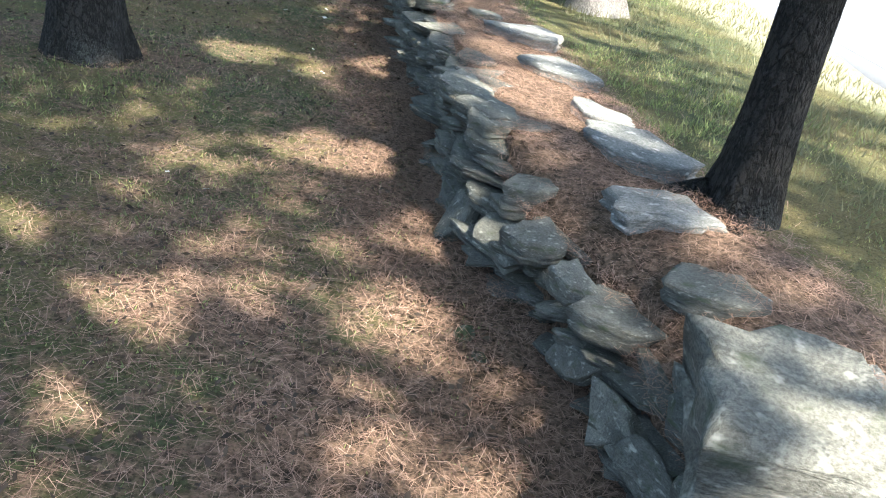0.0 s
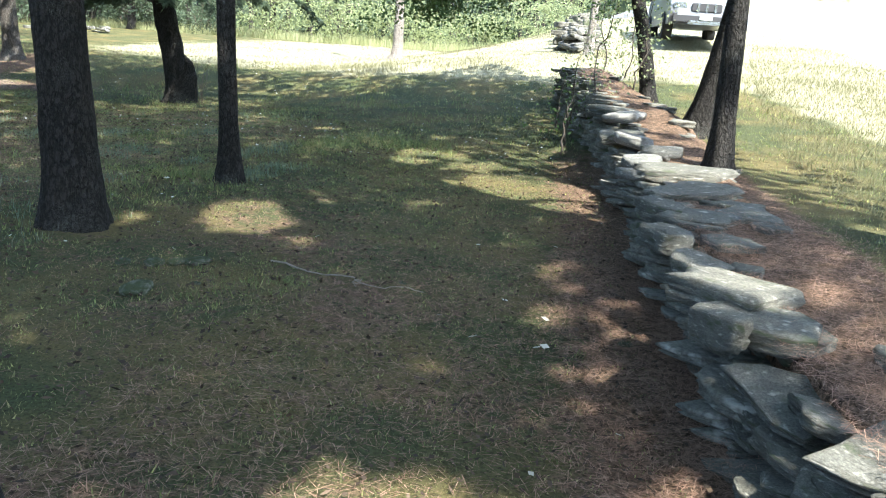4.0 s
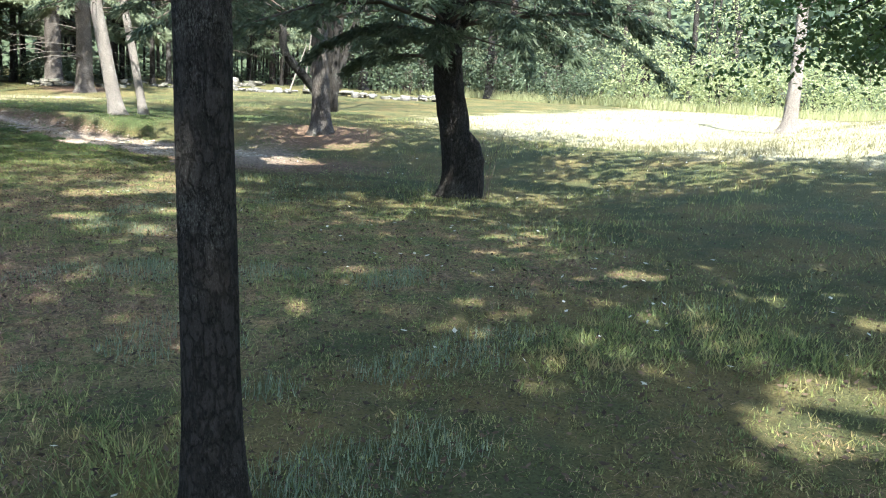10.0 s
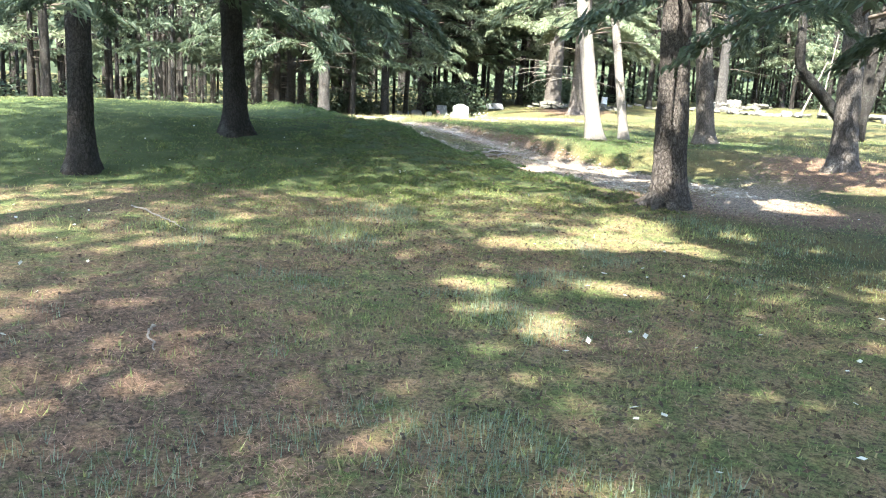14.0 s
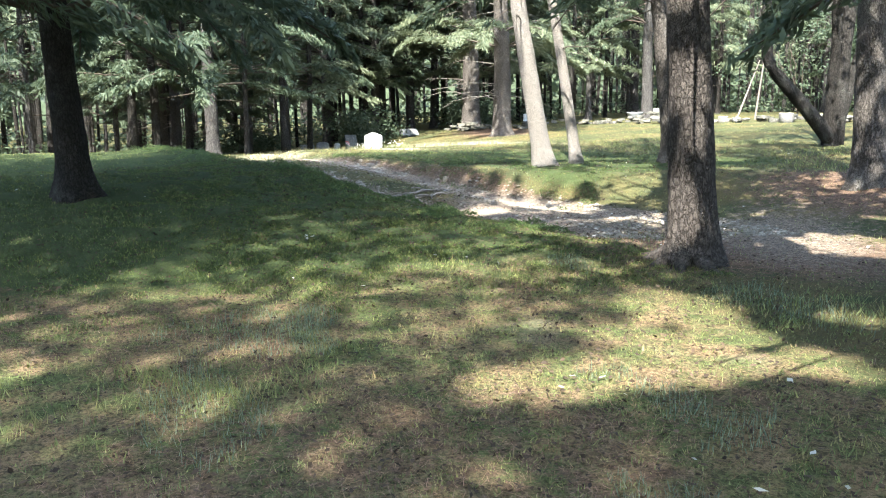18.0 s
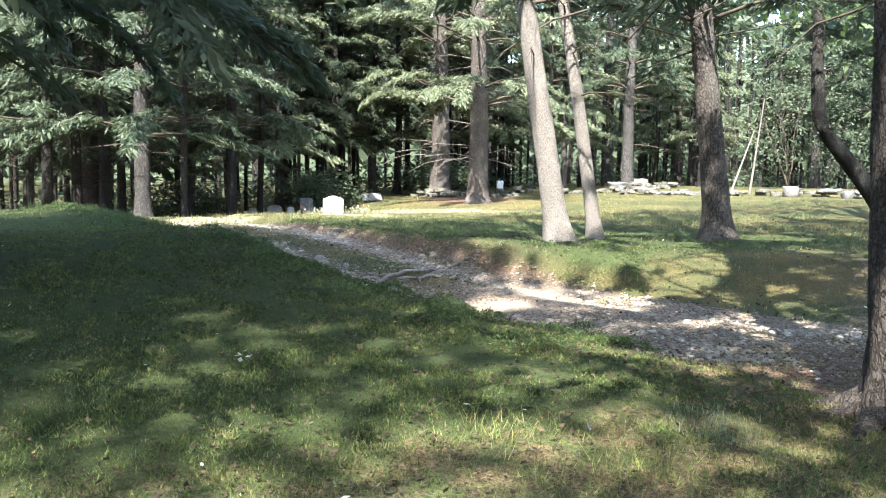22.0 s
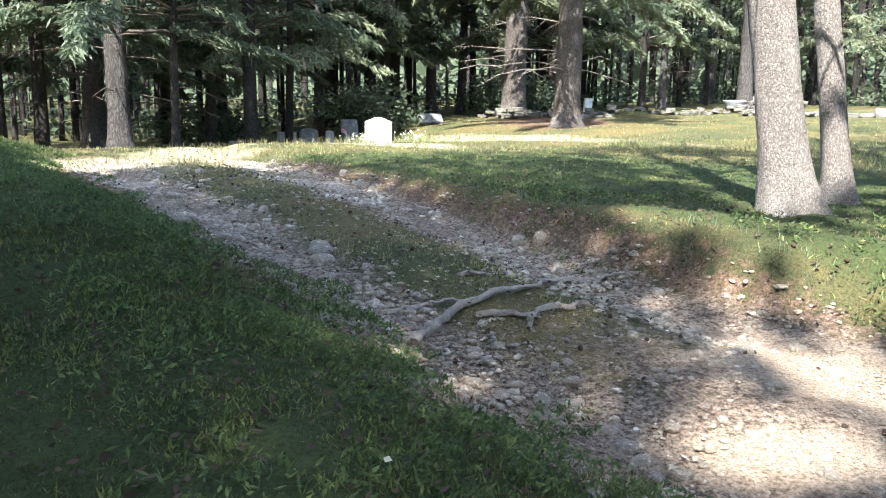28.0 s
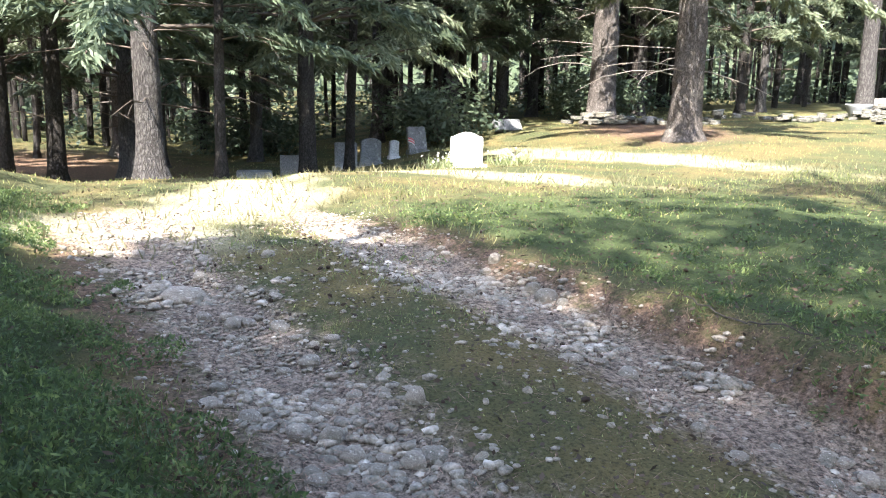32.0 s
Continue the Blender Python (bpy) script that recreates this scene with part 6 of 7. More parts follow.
for k, (x, y, w, h) in enumerate(SHRUBS):
    shrub(x, y, w, h, 500 + k, SHRUB_LEAF if x > -25 else NEEDLE_LEAF, "dense leafy shrub at the sunny edge of the woods" if x > -44 else "dark low bush growing behind the graves")


# ---- the parked car ----


def build_car(x, y, turn):
    car = thing("car", (x, y, float(land(x, y)) + 0.02), "silver four-wheel-drive car parked on the grass verge", "car", turn=turn)
    # side profile in length (front at -y) and height, swept across the width
    prof = [(-2.28, 0.42), (-2.34, 0.62), (-2.30, 0.86), (-2.18, 1.02), (-1.15, 1.14), (-0.35, 1.74), (-0.1, 1.80), (1.7, 1.80), (2.05, 1.70), (2.28, 1.12), (2.30, 0.55), (2.22, 0.42)]
    xs = [-0.93, -0.90, -0.72, 0.72, 0.90, 0.93]
    bm = bmesh.new()
    rows = []
    for sx in xs:
        row = []
        for py, pz in prof:
            inset = 0.16 * max(0, pz - 1.1) / 0.7
            k = 1 - inset if abs(sx) > 0.7 else 1 - inset * 0.9
            drop = 0.05 if abs(sx) > 0.91 else 0.0
            row.append(bm.verts.new((sx * k, py * (1 - 0.03 * (abs(sx) > 0.8)), pz - drop)))
        rows.append(row)
    for a, b in zip(rows, rows[1:]):
        for i in range(len(prof)):
            j = (i + 1) % len(prof)
            bm.faces.new((a[i], a[j], b[j], b[i]))
    bm.faces.new(rows[0][::-1])
    bm.faces.new(rows[-1])
    bmesh.ops.recalc_face_normals(bm, faces=bm.faces)
    bmesh.ops.bevel(bm, geom=[e for e in bm.edges if e.calc_face_angle(0) > 0.5], offset=0.03, segments=2, affect="EDGES")
    body = part("body", bm_mesh("body", bm, CAR_PAINT, False), car)
    for sy in (-1.42, 1.42):
        for sx in (-0.82, 0.82):
            bm = bmesh.new()
            bmesh.ops.create_cone(bm, cap_ends=True, segments=28, radius1=0.37, radius2=0.37, depth=0.26, matrix=pose(sx * 1.03, sy, 0.37, 0, 90, 0))
            bmesh.ops.bevel(bm, geom=[e for e in bm.edges if len(e.link_faces) == 2 and e.calc_face_angle(0) > 1], offset=0.04, segments=2, affect="EDGES")
            wheel = part("wheel", bm_mesh("wheel", bm, RUBBER), car, "black tyre")
            bm = bmesh.new()
            bmesh.ops.create_cone(bm, cap_ends=True, segments=20, radius1=0.22, radius2=0.20, depth=0.27, matrix=pose(sx * 1.045, sy, 0.37, 0, 90, 0))
            part("rim", bm_mesh("rim", bm, CHROME), wheel, "alloy rim")
    slope = math.degrees(math.atan2(0.60, 0.80))
    part("windscreen", bm_mesh("windscreen", box_bm(1.36, 0.95, 0.02, (0, -0.77, 1.455), 0.008, turn=pose(0, 0, 0, slope, 0, 0)), CAR_GLASS), car, "dark windscreen")
    for sx in (-1, 1):
        part("side_window", bm_mesh("side_window", box_bm(0.02, 1.7, 0.36, (sx * 0.835, 0.75, 1.44), 0.006, turn=pose(0, 0, 0, 0, sx * -13, 0)), CAR_GLASS), car, "dark side glass")
        part("headlight", bm_mesh("headlight", box_bm(0.36, 0.12, 0.17, (sx * 0.66, -2.25, 0.86), 0.03), CHROME), car, "clear headlight")
        part("fog_light", bm_mesh("fog_light", box_bm(0.16, 0.06, 0.09, (sx * 0.62, -2.33, 0.56), 0.02), CHROME), car)
        part("mirror", bm_mesh("mirror", box_bm(0.20, 0.10, 0.16, (sx * 1.03, -0.72, 1.20), 0.03), CAR_DARK), car, "black door mirror")
        part("roof_rail", bm_mesh("roof_rail", box_bm(0.04, 1.7, 0.05, (sx * 0.62, 0.75, 1.84), 0.012), CAR_DARK), car)
    part("grille", bm_mesh("grille", box_bm(0.78, 0.05, 0.22, (0, -2.325, 0.83), 0.02), CAR_DARK), car, "black grille")
    for sx in (-0.22, 0.0, 0.22):
        part("grille_bar", bm_mesh("grille_bar", box_bm(0.06, 0.04, 0.22, (sx, -2.35, 0.83), 0.012), CHROME), car)
    part("bumper", bm_mesh("bumper", box_bm(1.76, 0.16, 0.26, (0, -2.30, 0.54), 0.05), CAR_DARK), car, "dark front bumper")
    part("skid_plate", bm_mesh("skid_plate", box_bm(0.9, 0.06, 0.12, (0, -2.36, 0.46), 0.02), CHROME), car)
    part("number_plate", bm_mesh("number_plate", box_bm(0.32, 0.02, 0.16, (0, -2.395, 0.60), 0.006), PLATE), car, "white number plate")


build_car(-1.6, 29.6, 11)

# ---- what grows and lies on the ground ----
WALKED = np.array([(0.9, -1.0), (-0.1, 3.5), (-1.2, 6.5), (-2.9, 10.5), (-5.5, 12.6), (-9.0, 13.4), (-13.5, 14.2), (-18.0, 15.6), (-22.5, 16.2), (-26.5, 16.8)])


def near_walk(n, spread, seed):
    """Places scattered about the line that is walked."""
    r = np.random.default_rng(seed)
    seg = np.linalg.norm(np.diff(WALKED, axis=0), axis=1)
    s = np.concatenate(([0], np.cumsum(seg)))
    u = r.uniform(0, s[-1], n)
    x, y = np.interp(u, s, WALKED[:, 0]), np.interp(u, s, WALKED[:, 1])
    return x + r.normal(size=n) * spread, y + r.normal(size=n) * spread


def off_trees(x, y):
    keep = np.ones(len(x), bool)
    for cx, cy, r in ((1.18, 3.5, 0.2), (-2.5, 5.15, 0.28), (-5.2, 11, 0.16), (-5.05, 8.75, 0.28), (-11.2, 18.9, 0.4), (-16.5, 17.68, 0.35), (-22, 11.75, 0.3), (-23.7, 19.78, 0.3), (-18.7, 22.3, 0.3), (-23.3, 22.3, 0.28)):
        keep &= np.hypot(x - cx, y - cy) > r
    return keep


def blades(name, x, y, height, width, mat, label, seed, lean=0.45):
    """Single grass blades, one triangle each."""
    r = np.random.default_rng(seed)
    n = len(x)
    z = ground_z(x, y) - 0.006
    a = r.uniform(0, 6.283, n)
    h, w = height * r.uniform(0.55, 1.35, n), width * r.uniform(0.7, 1.3, n)
    lx, ly = r.normal(size=n) * lean * h, r.normal(size=n) * lean * h
    dx, dy = np.cos(a) * w / 2, np.sin(a) * w / 2
    V = np.stack((np.stack((x - dx, y - dy, z), 1), np.stack((x + dx, y + dy, z), 1), np.stack((x + lx, y + ly, z + h), 1)), 1).reshape(-1, 3)
    ob = new(name, np_mesh(name, V, np.arange(3 * n).reshape(n, 3), mat))
    return tagged(ob, label, "grass", kind="stuff")


def sow():
    r = np.random.default_rng(12)
    x1, y1 = near_walk(560000, 1.9, 1)
    x2, y2 = r.uniform(-32, 3, 290000), r.uniform(0, 27, 290000)
    for tag, x, y, hs, ws, share in (("near", x1, y1, 1.0, 0.0058, 1.0), ("mid", x2, y2, 1.25, 0.012, 1.0)):
        c = masks_at(x, y)
        w = wall_x(y)
        onwall = (x > w - 0.15) & (x < w + 1.15) & (y < 21)
        patch = 0.5 + 0.5 * value_noise(x, y, 0.8, 41) + 0.35 * value_noise(x, y, 0.22, 42)
        keep = off_trees(x, y) & ~onwall & (x < road_x(y) - 0.3)
        p = (1 - 1.15 * c["dirt"]) * (1 - 0.60 * c["needle"]) * np.clip(0.25 + 0.9 * patch, 0, 1) * np.clip(0.75 + 0.8 * value_noise(x, y, 0.075, 54), 0.15, 1)
        keep &= r.uniform(size=len(x)) < p * (1 - 0.35 * c["turf"])
        kind = np.where(c["moss"] + 0.3 * (patch - 0.5) > 0.5, 1, np.where(c["straw"] + 0.4 * (patch - 0.5) > 0.5, 2, 0))
        tall = np.clip(value_noise(x, y, 1.1, 44) + 0.3 * value_noise(x, y, 0.3, 45), 0, 1) * (1 - c["needle"])
        height = hs * (0.024 + 0.062 * tall)
        on_track = step(1.5, 1.1, np.abs(y - track_y(x))) * step(-18.5, -20.5, x)
        height = height * (1 - 0.55 * on_track) * (1 + 0.65 * value_noise(x, y, 0.075, 54)) * (1 - 0.4 * step(-5.5, -4, x) * step(13, 11, y))
        height = np.where(kind == 1, hs * 0.028 * (0.9 + 0.45 * value_noise(x, y, 0.15, 47) + 0.55 * value_noise(x, y, 0.06, 55) + 0.35 * value_noise(x, y, 0.5, 48)), height)
        for k, (mat, nm, lab, hk) in enumerate(((GRASS, "lawn_grass", "short uneven green lawn grass", 1.0), (MOSS, "moss_tufts", "soft dark green moss on the banks", 0.85), (STRAW, "dry_grass", "pale sun-bleached dry grass", 1.5))):
            q = keep & (kind == k)
            blades(nm, x[q], y[q], (height * hk)[q], ws * (1.3 if k == 1 else 1.0), mat, lab, 20 + k, 0.7 if k == 1 else 0.45)
    # upright bluish tufts and lying brown thatch on the lawn
    xt, yt = near_walk(260000, 1.6, 2)
    ct = masks_at(xt, yt)
    tuft = value_noise(xt, yt, 0.75, 61) + 0.45 * value_noise(xt, yt, 0.26, 62)
    q = (tuft > 0.42) & (xt < -5) & (ct["dirt"] < 0.2) & (ct["moss"] < 0.5) & off_trees(xt, yt) & (xt < wall_x(yt) - 0.3) & (r.uniform(size=len(xt)) < 0.75 - 0.5 * ct["needle"])
    blades("grass_tufts", xt[q], yt[q], 0.055 + 0.075 * np.clip(tuft[q] - 0.3, 0, 1), 0.0055, BLUE_GRASS, "upright bluish green tufts of longer grass", 36, 0.22)
    xt, yt = near_walk(230000, 1.9, 3)
    ct = masks_at(xt, yt)
    q = (value_noise(xt, yt, 1.3, 63) + 0.5 * value_noise(xt, yt, 0.3, 64) > 0.12) & (yt > 6) & (ct["dirt"] < 0.4) & off_trees(xt, yt) & (xt < wall_x(yt) - 0.3) & (r.uniform(size=len(xt)) < 1 - 0.8 * ct["moss"])
    blades("dry_thatch", xt[q], yt[q], np.full(q.sum(), 0.022), 0.0042, THATCH, "brown dead grass matted between the green", 37, 1.7)
    # leafy moss on the bank of the track
    xb, yb = r.uniform(-31, -18.5, 230000), r.uniform(12, 17.5, 230000)
    db = track_y(xb) - yb - bank_off(xb)
    clump = value_noise(xb, yb, 0.30, 65) + 0.5 * value_noise(xb, yb, 0.11, 66)
    q = (db > 0.95 + 0.35 * value_noise(xb, yb, 0.4, 67)) & (db < 2.9) & (clump + 0.5 * step(2.9, 1.2, db) > 0.15) & (r.uniform(size=len(xb)) < step(3.0, 1.8, db))
    xb, yb, clump = xb[q], yb[q], clump[q]
    n = len(xb)
    C = np.stack((xb, yb, ground_z(xb, yb) + 0.01 + 0.09 * np.clip(value_noise(xb, yb, 0.33, 68), 0, 1) + r.uniform(0, 1, n) * (0.03 + 0.06 * np.clip(clump, 0, 1))), 1)
    A = r.normal(size=(n, 3)) + np.array([0, 0.2, 0.7])
    ob = new("bank_moss", leaves_mesh("bank_moss", C, A, r.uniform(0.02, 0.05, n), r.uniform(0.007, 0.015, n), MOSS_LEAF))
    tagged(ob, "deep green leafy moss overhanging the track", "moss", kind="stuff")
    xb, yb = r.uniform(-30, -21, 60000), r.uniform(16, 22, 60000)
    db = yb - track_y(xb)
    clump = value_noise(xb, yb, 0.35, 75) + 0.5 * value_noise(xb, yb, 0.12, 76)
    q = (db > 1.15 + 0.4 * value_noise(xb, yb, 0.6, 77)) & (db < 3.6) & (clump > 0.2 + 0.15 * db)
    xb, yb, n = xb[q], yb[q], int(q.sum())
    C = np.stack((xb, yb, ground_z(xb, yb) + 0.005 + r.uniform(0, 0.05, n)), 1)
    ob = new("bank_moss", leaves_mesh("bank_moss", C, r.normal(size=(n, 3)) + np.array([0, -0.2, 0.6]), r.uniform(0.025, 0.06, n), r.uniform(0.008, 0.018, n), MOSS_LEAF))
    tagged(ob, "low clumps of leafy moss on the sunny bank", "moss", kind="stuff")
    # thick short turf on the mound
    xm, ym = r.uniform(-26, -13.5, 330000), r.uniform(10.5, 17.6, 330000)
    cm = masks_at(xm, ym)
    turf = 0.5 + 0.5 * value_noise(xm, ym, 0.5, 73) + 0.5 * value_noise(xm, ym, 0.085, 74)
    q = (cm["moss"] + 0.4 * step(-13.5, -16, xm) > 0.4) & (track_y(xm) - ym > 0.9) & off_trees(xm, ym) & (r.uniform(size=len(xm)) < np.clip(0.25 + 0.6 * turf, 0, 1) * (0.3 + 0.7 * step(12, 14, ym)))
    blades("mound_turf", xm[q], ym[q], (0.015 + 0.026 * np.clip(turf, 0, 1.3))[q], 0.009, MOSS, "thick short green turf covering the mound", 38, 0.5)
    xf, yf = r.uniform(-45, 9, 130000), r.uniform(22, 52, 130000)
    q = (xf < road_x(yf) - 0.3) & (value_noise(xf, yf, 1.0, 46) > -0.6) & (masks_at(xf, yf)["straw"] > 0.35)
    blades("field_grass", xf[q], yf[q], np.full(q.sum(), 0.06), 0.014, STRAW, "pale mown grass of the sunny field", 31)
    xm, ym = r.uniform(-34, 2, 44000), r.uniform(36, 50, 44000)
    q = (ym > 39 + 0.25 * (xm + 33) * (xm < -8) + 6.3 * (xm >= -8) + 1.2 * value_noise(xm, ym, 3, 52)) & (xm < road_x(ym) - 0.5)
    blades("meadow_grass", xm[q], ym[q], 0.42 + 0.25 * value_noise(xm[q], ym[q], 2.0, 53), 0.03, MEADOW, "tall pale meadow grass before the shrubs", 35, 0.25)
    xv, yv = r.uniform(0, 8, 40000), r.uniform(0, 30, 40000)
    q = (xv > wall_x(yv) + 1.7) & (xv < road_x(yv) - 0.25)
    blades("verge_grass", xv[q], yv[q], np.full(q.sum(), 0.08), 0.014, STRAW, "bleached grass of the road verge", 32)
    xw, yw = r.uniform(-60, -28, 60000), r.uniform(0, 34, 60000)
    c = masks_at(xw, yw)
    q = (r.uniform(size=len(xw)) < 0.5 + c["straw"]) & (c["needle"] < 0.5)
    dry = c["straw"] + 0.3 * value_noise(xw, yw, 0.9, 49) > 0.42
    blades("clearing_grass", xw[q & dry], yw[q & dry], np.full((q & dry).sum(), 0.11), 0.016, STRAW, "thin dry grass round the graves", 33)
    blades("clearing_lawn", xw[q & ~dry], yw[q & ~dry], np.full((q & ~dry).sum(), 0.045), 0.016, GRASS, "short green grass of the clearing", 34)


sow()


def scatter_needles():
    r = np.random.default_rng(14)
    x, y = near_walk(270000, 1.7, 5)
    x3, y3 = r.uniform(-3.0, 1.5, 110000), r.uniform(0.4, 10, 110000)
    x, y = np.concatenate((x, x3)), np.concatenate((y, y3))
    c = masks_at(x, y)
    q = (r.uniform(size=len(x)) < np.clip(c["needle"] * 1.0 + 0.05 - 0.5 * c["moss"] + 0.45 * c["dirt"] * step(-17, -19, x), 0, 1)) & off_trees(x, y)
    x, y = x[q], y[q]
    n = len(x)
    w = wall_x(y)
    onwall = (x > w + 0.12) & (x < w + 1.1) & (y < 20)
    z = np.where(onwall, wall_top(y) - slump(x, y) + 0.045, ground_z(x, y) + 0.012) + r.uniform(0, 0.02, n)
    a, L, wd = r.uniform(0, 6.283, n), r.uniform(0.05, 0.11, n), r.uniform(0.0016, 0.0029, n)
    ax, ay, tilt = np.cos(a), np.sin(a), r.normal(size=n) * 0.16
    P = np.stack((x, y, z), 1)
    A = np.stack((ax, ay, tilt), 1) * L[:, None] / 2
    S = np.stack((-ay, ax, np.zeros(n)), 1) * wd[:, None] / 2
    V = np.stack((P - A - S, P - A + S, P + A), 1).reshape(-1, 3)
    ob = new("fallen_needles", np_mesh("fallen_needles", V, np.arange(3 * n).reshape(n, 3), FALLEN_NEEDLE))
    tagged(ob, "carpet of fallen rust-brown pine needles", "needles", kind="stuff")


scatter_needles()


def scatter_pale_leaves():
    r = np.random.default_rng(15)
    x, y = r.uniform(-24, -1, 1700), r.uniform(3, 25, 1700)
    q = (value_noise(x, y, 3.0, 51) > -0.25) & ((x > -15.5) | (r.uniform(size=len(x)) < 0.2)) & (x < wall_x(y) - 0.4)
    x, y = x[q], y[q]
    n = len(x)
    C = np.stack((x, y, ground_z(x, y) + r.uniform(0.02, 0.05, n)), 1)
    A = r.normal(size=(n, 3)) * np.array([1, 1, 0.25])
    up = np.repeat([[0, 0, 1.0]], n, 0) + r.normal(size=(n, 3)) * 0.3
    ob = new("fallen_leaves", leaves_mesh("fallen_leaves", C, A, r.uniform(0.025, 0.06, n), r.uniform(0.018, 0.04, n), PETAL, up))
    tagged(ob, "scattered small pale fallen leaves on the lawn", "leaves", kind="stuff")


scatter_pale_leaves()


def leaf_pile(x, y):
    r = np.random.default_rng(19)
    n = 7
    C = np.stack((r.normal(size=n) * 0.05, r.normal(size=n) * 0.05, r.uniform(0.03, 0.07, n)), 1)
    ob = new("leaf_pile", leaves_mesh("leaf_pile", C, r.normal(size=(n, 3)) * np.array([1, 1, 0.3]), 0.05, 0.034, PETAL, np.repeat([[0, 0, 1.0]], n, 0) + r.normal(size=(n, 3)) * 0.3))
    ob.matrix_basis = pose(x, y, gz(x, y))
    tagged(ob, "little heap of pale dry leaves on the mossy turf", "leaves", kind="stuff")


leaf_pile(-18.78, 14.28)


def scatter_litter():
    r = np.random.default_rng(18)
    x, y = near_walk(60000, 2.6, 8)
    x, y = np.concatenate((x, r.uniform(-33, -20, 9000))), np.concatenate((y, r.uniform(14, 26, 9000)))
    q = (masks_at(x, y)["dirt"] < 0.6) & (x < wall_x(y) - 0.1) & off_trees(x, y)
    x, y = x[q], y[q]
    n = len(x)
    C = np.stack((x, y, ground_z(x, y) + r.uniform(0.012, 0.045, n)), 1)
    A = r.normal(size=(n, 3)) * np.array([1, 1, 0.3])
    up = np.repeat([[0, 0, 1.0]], n, 0) + r.normal(size=(n, 3)) * 0.5
    ob = new("leaf_litter", leaves_mesh("leaf_litter", C, A, r.uniform(0.012, 0.05, n), r.uniform(0.008, 0.025, n), LITTER, up))
    tagged(ob, "dark brown specks of leaf litter in the grass", "litter", kind="stuff")


scatter_litter()


# ---- the gravel track ----


def build_track():
    r = np.random.default_rng(16)
    track = thing("gravel_track", (-24, 16.9, 0.0), "stony rutted cart track with loose pale cobbles", "track", kind="structure")
    o = track.matrix_basis.translation
    n = 15000
    x = r.uniform(-30.5, -17.5, n)
    d = np.where(r.uniform(size=n) < 0.5, 0.85, -0.8) + r.normal(size=n) * 0.26
    loose = r.uniform(size=n) < 0.25
    d = np.where(loose, r.uniform(-1.4, 1.5, n), d)
    y = track_y(x) + d
    q = masks_at(x, y)["dirt"] > 0.2
    x, y, loose, n = x[q], y[q], loose[q], int(q.sum())
    bed = (value_noise(x, y, 0.55, 71) + 0.4 * value_noise(x, y, 0.2, 72) > 0.12) & ~loose
    sizes = np.where(bed, 0.026 + 0.062 * r.uniform(0, 1, n) ** 2, 0.014 + 0.03 * r.uniform(0, 1, n) ** 3)
    me = small_pebbles("loose_gravel", x, y, sizes, PEBBLE)
    me.transform(Matrix.Translation(-o))
    part("loose_gravel", me, track, kind="stuff")
    n = 2000
    x, y = r.normal(size=n) * 1.7 - 20.0, r.normal(size=n) * 0.55 + 18.35
    q = masks_at(x, y)["dirt"] > 0.55
    x, y, n = x[q], y[q], int(q.sum())
    me = small_pebbles("spread_gravel", x, y, 0.014 + 0.045 * r.uniform(0, 1, n) ** 3, PEBBLE)
    me.transform(Matrix.Translation(-o))
    part("spread_gravel", me, track, kind="stuff")
    for k in range(360):
        x = r.uniform(-29.5, -19.5)
        d = (0.85 if r.uniform() < 0.42 else -0.8) + r.normal() * 0.28
        y = float(track_y(x)) + d
        if masks_at(np.array([x]), np.array([y]))["dirt"][0] < 0.42:
            continue
        s = 0.045 + 0.06 * r.uniform() ** 2
        place_stone(track, COBBLES, x, y, gz(x, y) - 0.4 * s * 0.5, s * r.uniform(0.9, 1.4), s, s * r.uniform(0.4, 0.7), r.uniform(0, 180), r.uniform(-14, 14), r.uniform(-14, 14), "cobble")
    for x, y, s, h in ((-27.55, 15.18, 0.50, 0.16), (-26.96, 17.26, 0.24, 0.16), (-27.15, 17.26, 0.20, 0.12), (-26.84, 17.31, 0.14, 0.1), (-27.8, 17.24, 0.17, 0.13), (-27.03, 15.44, 0.22, 0.1), (-28.28, 15.74, 0.2, 0.09), (-28.94, 15.06, 0.2, 0.07), (-24.52, 17.88, 0.26, 0.14), (-24.37, 17.98, 0.24, 0.16),
                       (-24.38, 16.32, 0.34, 0.11), (-24.18, 16.29, 0.3, 0.12), (-25.67, 16.1, 0.17, 0.14), (-25.53, 15.72, 0.17, 0.12), (-25.36, 15.78, 0.2, 0.1), (-25.72, 15.43, 0.2, 0.08), (-25.24, 15.98, 0.2, 0.1), (-24.49, 16.33, 0.24, 0.12), (-21.14, 18.61, 0.22, 0.08)):
        place_stone(track, COBBLES, x, y, gz(x, y) - 0.04, s * 0.58, s * 0.48, h * 0.5 + 0.04, r.uniform(0, 180), 0, 0, "large_stone", "large pale rounded stone")
    cones = r.uniform(size=(150, 2))
    x = -30 + 11 * cones[:, 0]
    y = track_y(x) + (cones[:, 1] - 0.4) * 4.0
    ob = new("pine_cones", small_pebbles("pine_cones", x, y, r.uniform(0.022, 0.036, 150), CONE, 0.9, 0.1))
    tagged(ob, "small dark pine cones scattered over the track", "pine cones", kind="stuff")


build_track()


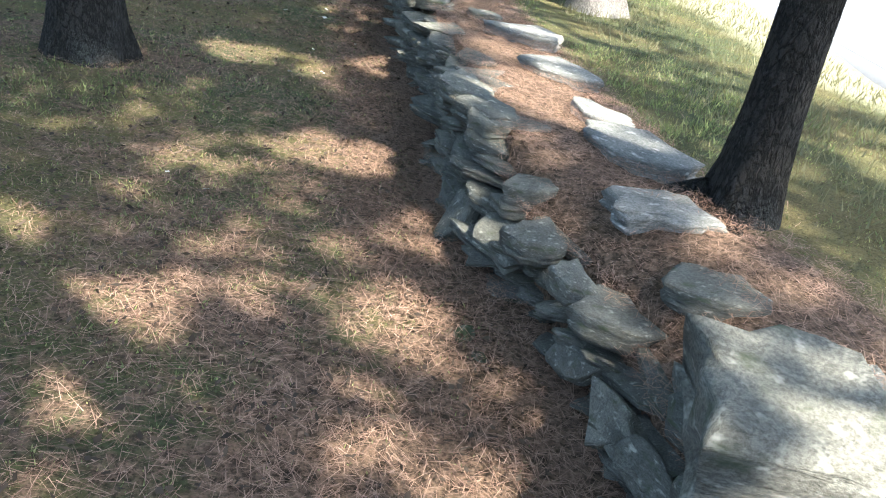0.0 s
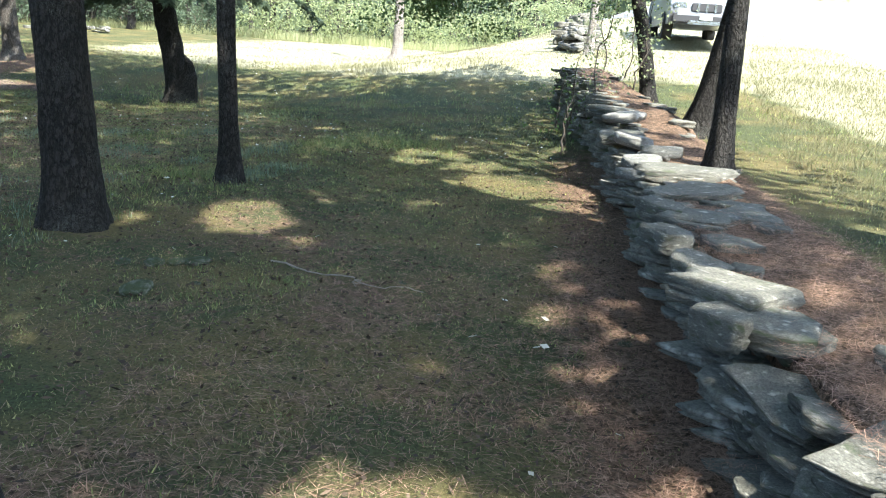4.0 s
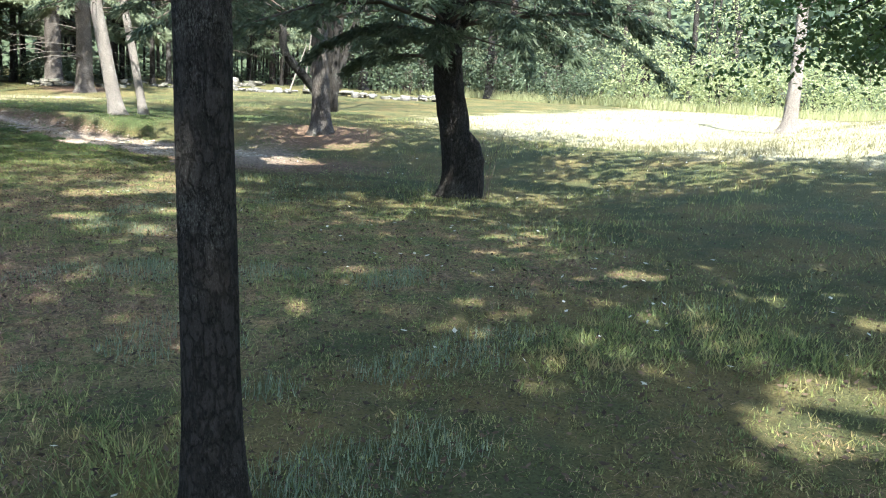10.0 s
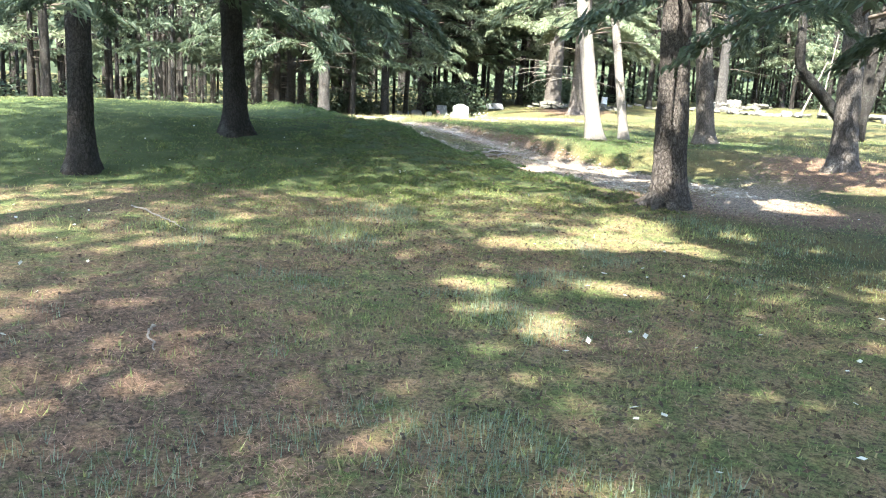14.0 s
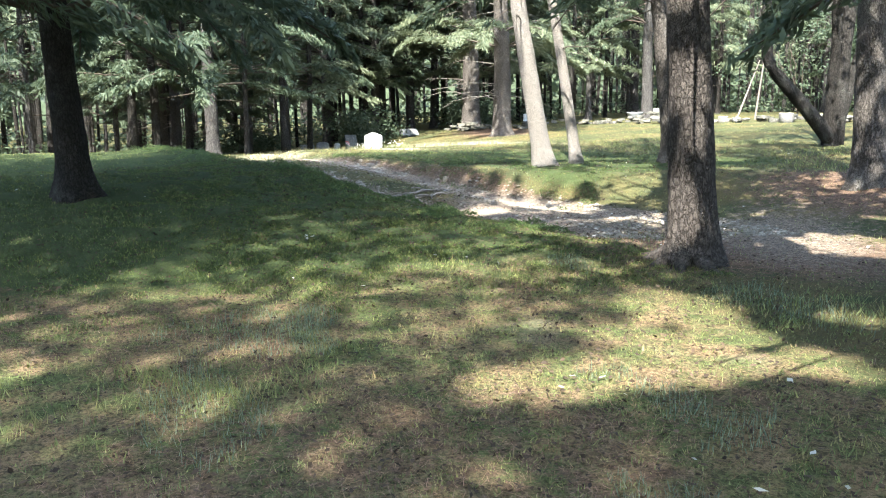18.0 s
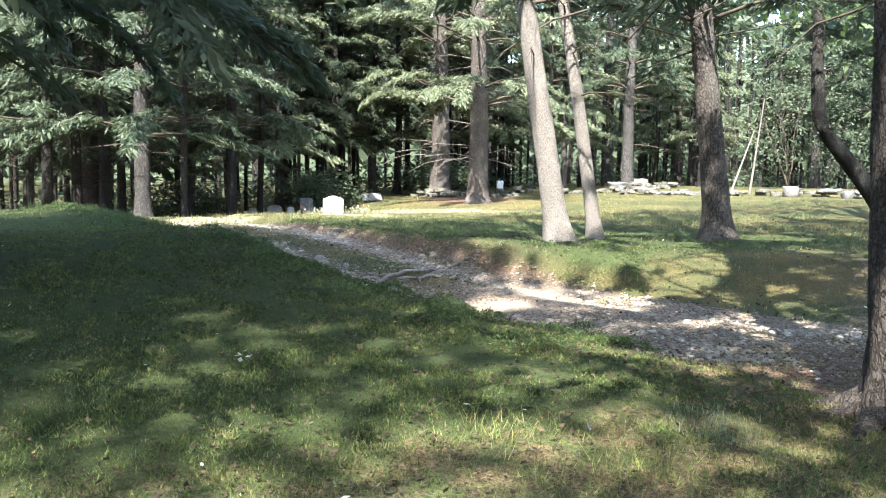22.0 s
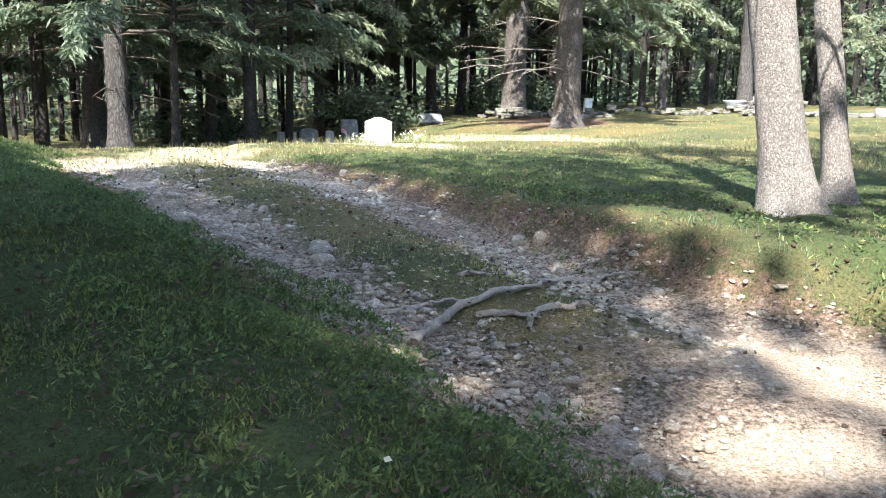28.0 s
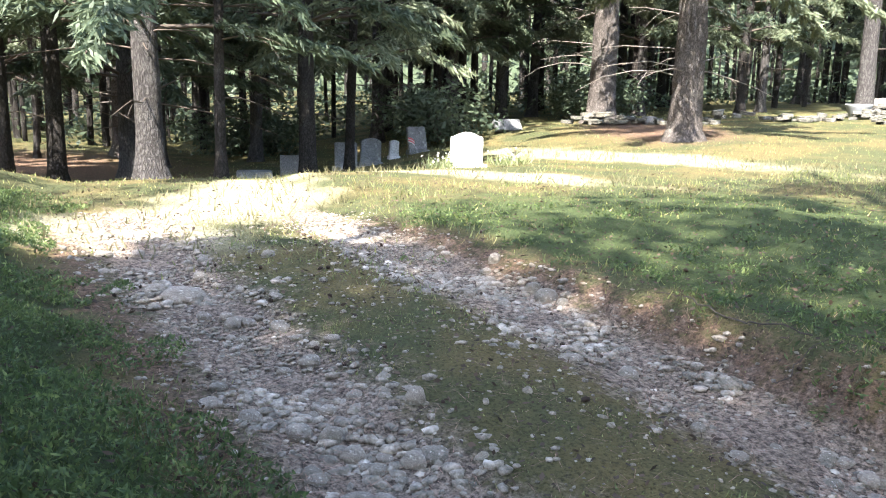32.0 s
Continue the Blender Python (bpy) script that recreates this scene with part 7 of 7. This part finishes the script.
def root_line(name, points, r0, r1, label, category, mat=None, sides=9):
    P0 = np.array(points, float)
    u = np.linspace(0, len(P0) - 1, 6 * len(P0))
    x, y = np.interp(u, np.arange(len(P0)), P0[:, 0]), np.interp(u, np.arange(len(P0)), P0[:, 1])
    kink = np.random.default_rng(int(abs(x[0]) * 100)).normal(size=(2, len(u))) * 0.012
    x, y = x + 0.007 * np.sin(u * 9) + kink[0], y + 0.008 * np.cos(u * 7.3) + kink[1]
    z = ground_z(x, y) + 0.5 * np.interp(u, np.arange(len(P0)), P0[:, 2]) + 0.012 * np.sin(u * 5.1)
    o = np.array((x[0], y[0], z[0]))
    t = thing(name, o, label, category)
    part("wood", tubes_mesh("wood", [tube(np.stack((x, y, z), 1) - o, np.linspace(r0, r1, len(u)) * 0.33, sides, 0.42, int(abs(x[0]) * 10))], mat or ROOT_WOOD), t)
    return t


for pts, r0, r1 in ((((-22.66, 16.44, 0.02), (-22.79, 16.61, 0.06), (-23.02, 16.86, 0.08), (-23.13, 17.2, 0.06), (-23.4, 17.6, 0.04), (-23.8, 17.94, 0.0)), 0.085, 0.03), (((-22.86, 16.88, 0.02), (-22.72, 17.14, 0.06), (-22.8, 17.36, 0.07), (-22.84, 17.56, 0.02)), 0.06, 0.035),
                    (((-22.71, 17.13, 0.06), (-22.55, 17.06, 0.0)), 0.05, 0.03), (((-23.14, 16.46, 0.01), (-23.12, 16.7, 0.05), (-23.08, 16.88, 0.03)), 0.05, 0.03), (((-23.54, 17.72, 0.0), (-23.5, 18.0, 0.05), (-23.43, 18.25, 0.02)), 0.05, 0.025),
                    (((-23.56, 17.02, 0.0), (-23.6, 17.3, 0.03)), 0.04, 0.02)):
    root_line("exposed_root", pts, r0, r1, "weathered grey root lying bare across the track", "root")
for pts, r0, r1 in ((((-25.6, 18.0, 0.02), (-26.0, 17.85, 0.04), (-26.5, 17.75, 0.02)), 0.014, 0.008), (((-25.5, 17.75, 0.02), (-25.5, 18.1, 0.05)), 0.01, 0.006), (((-25.2, 18.3, 0.02), (-25.8, 18.15, 0.03)), 0.01, 0.006)):
    root_line("stick", pts, r0, r1, "thin dark stick on the bank of the track", "stick", TWIG, 6)
root_line("fallen_branch", ((-3.45, 8.55, 0.015), (-3.05, 8.5, 0.03), (-2.75, 8.42, 0.03), (-2.38, 8.42, 0.01)), 0.016, 0.010, "thin grey fallen branch lying on the grass", "branch")
root_line("fallen_branch", ((-2.8, 8.47, 0.02), (-2.78, 8.35, 0.02)), 0.012, 0.006, "short grey broken twig on the grass", "branch")
root_line("fallen_branch", ((-15.6, 10.6, 0.03), (-14.9, 11.0, 0.04), (-14.2, 11.25, 0.02)), 0.025, 0.015, "pale fallen branch on the brown grass", "branch")
root_line("fallen_branch", ((-10.9, 11.25, 0.03), (-10.5, 11.3, 0.03)), 0.018, 0.012, "short pale broken stick on the grass", "branch")
root_line("fallen_branch", ((-1.35, 9.0, 0.02), (-1.1, 8.8, 0.03)), 0.02, 0.012, "dark stick lying beside the wall", "branch", TWIG)
SUNK = [round_stone_mesh("sunk_stone", 330 + k, MOSSY) for k in range(4)]
for x, y, s, h in ((-3.78, 7.66, 0.24, 0.08), (-4.07, 8.21, 0.17, 0.05), (-3.94, 8.28, 0.16, 0.05), (-3.83, 8.33, 0.18, 0.06), (-3.6, 7.95, 0.07, 0.03), (-2.55, 8.57, 0.06, 0.03), (-4.25, 8.15, 0.14, 0.04), (-1.15, 8.1, 0.08, 0.04), (0.14, 2.62, 0.12, 0.05), (0.2, 2.5, 0.07, 0.03)):
    b = thing("field_stone", (x, y, gz(x, y) - 0.015), "mossy grey stone half sunk in the grass", "stone", "stones in the grass")
    part("rock", SUNK[int(rng.integers(4))], b, m=pose(0, 0, 0, 0, 0, rng.uniform(0, 180)) @ Matrix.Diagonal((s, s * 0.7, h * 0.75 + 0.01, 1)))
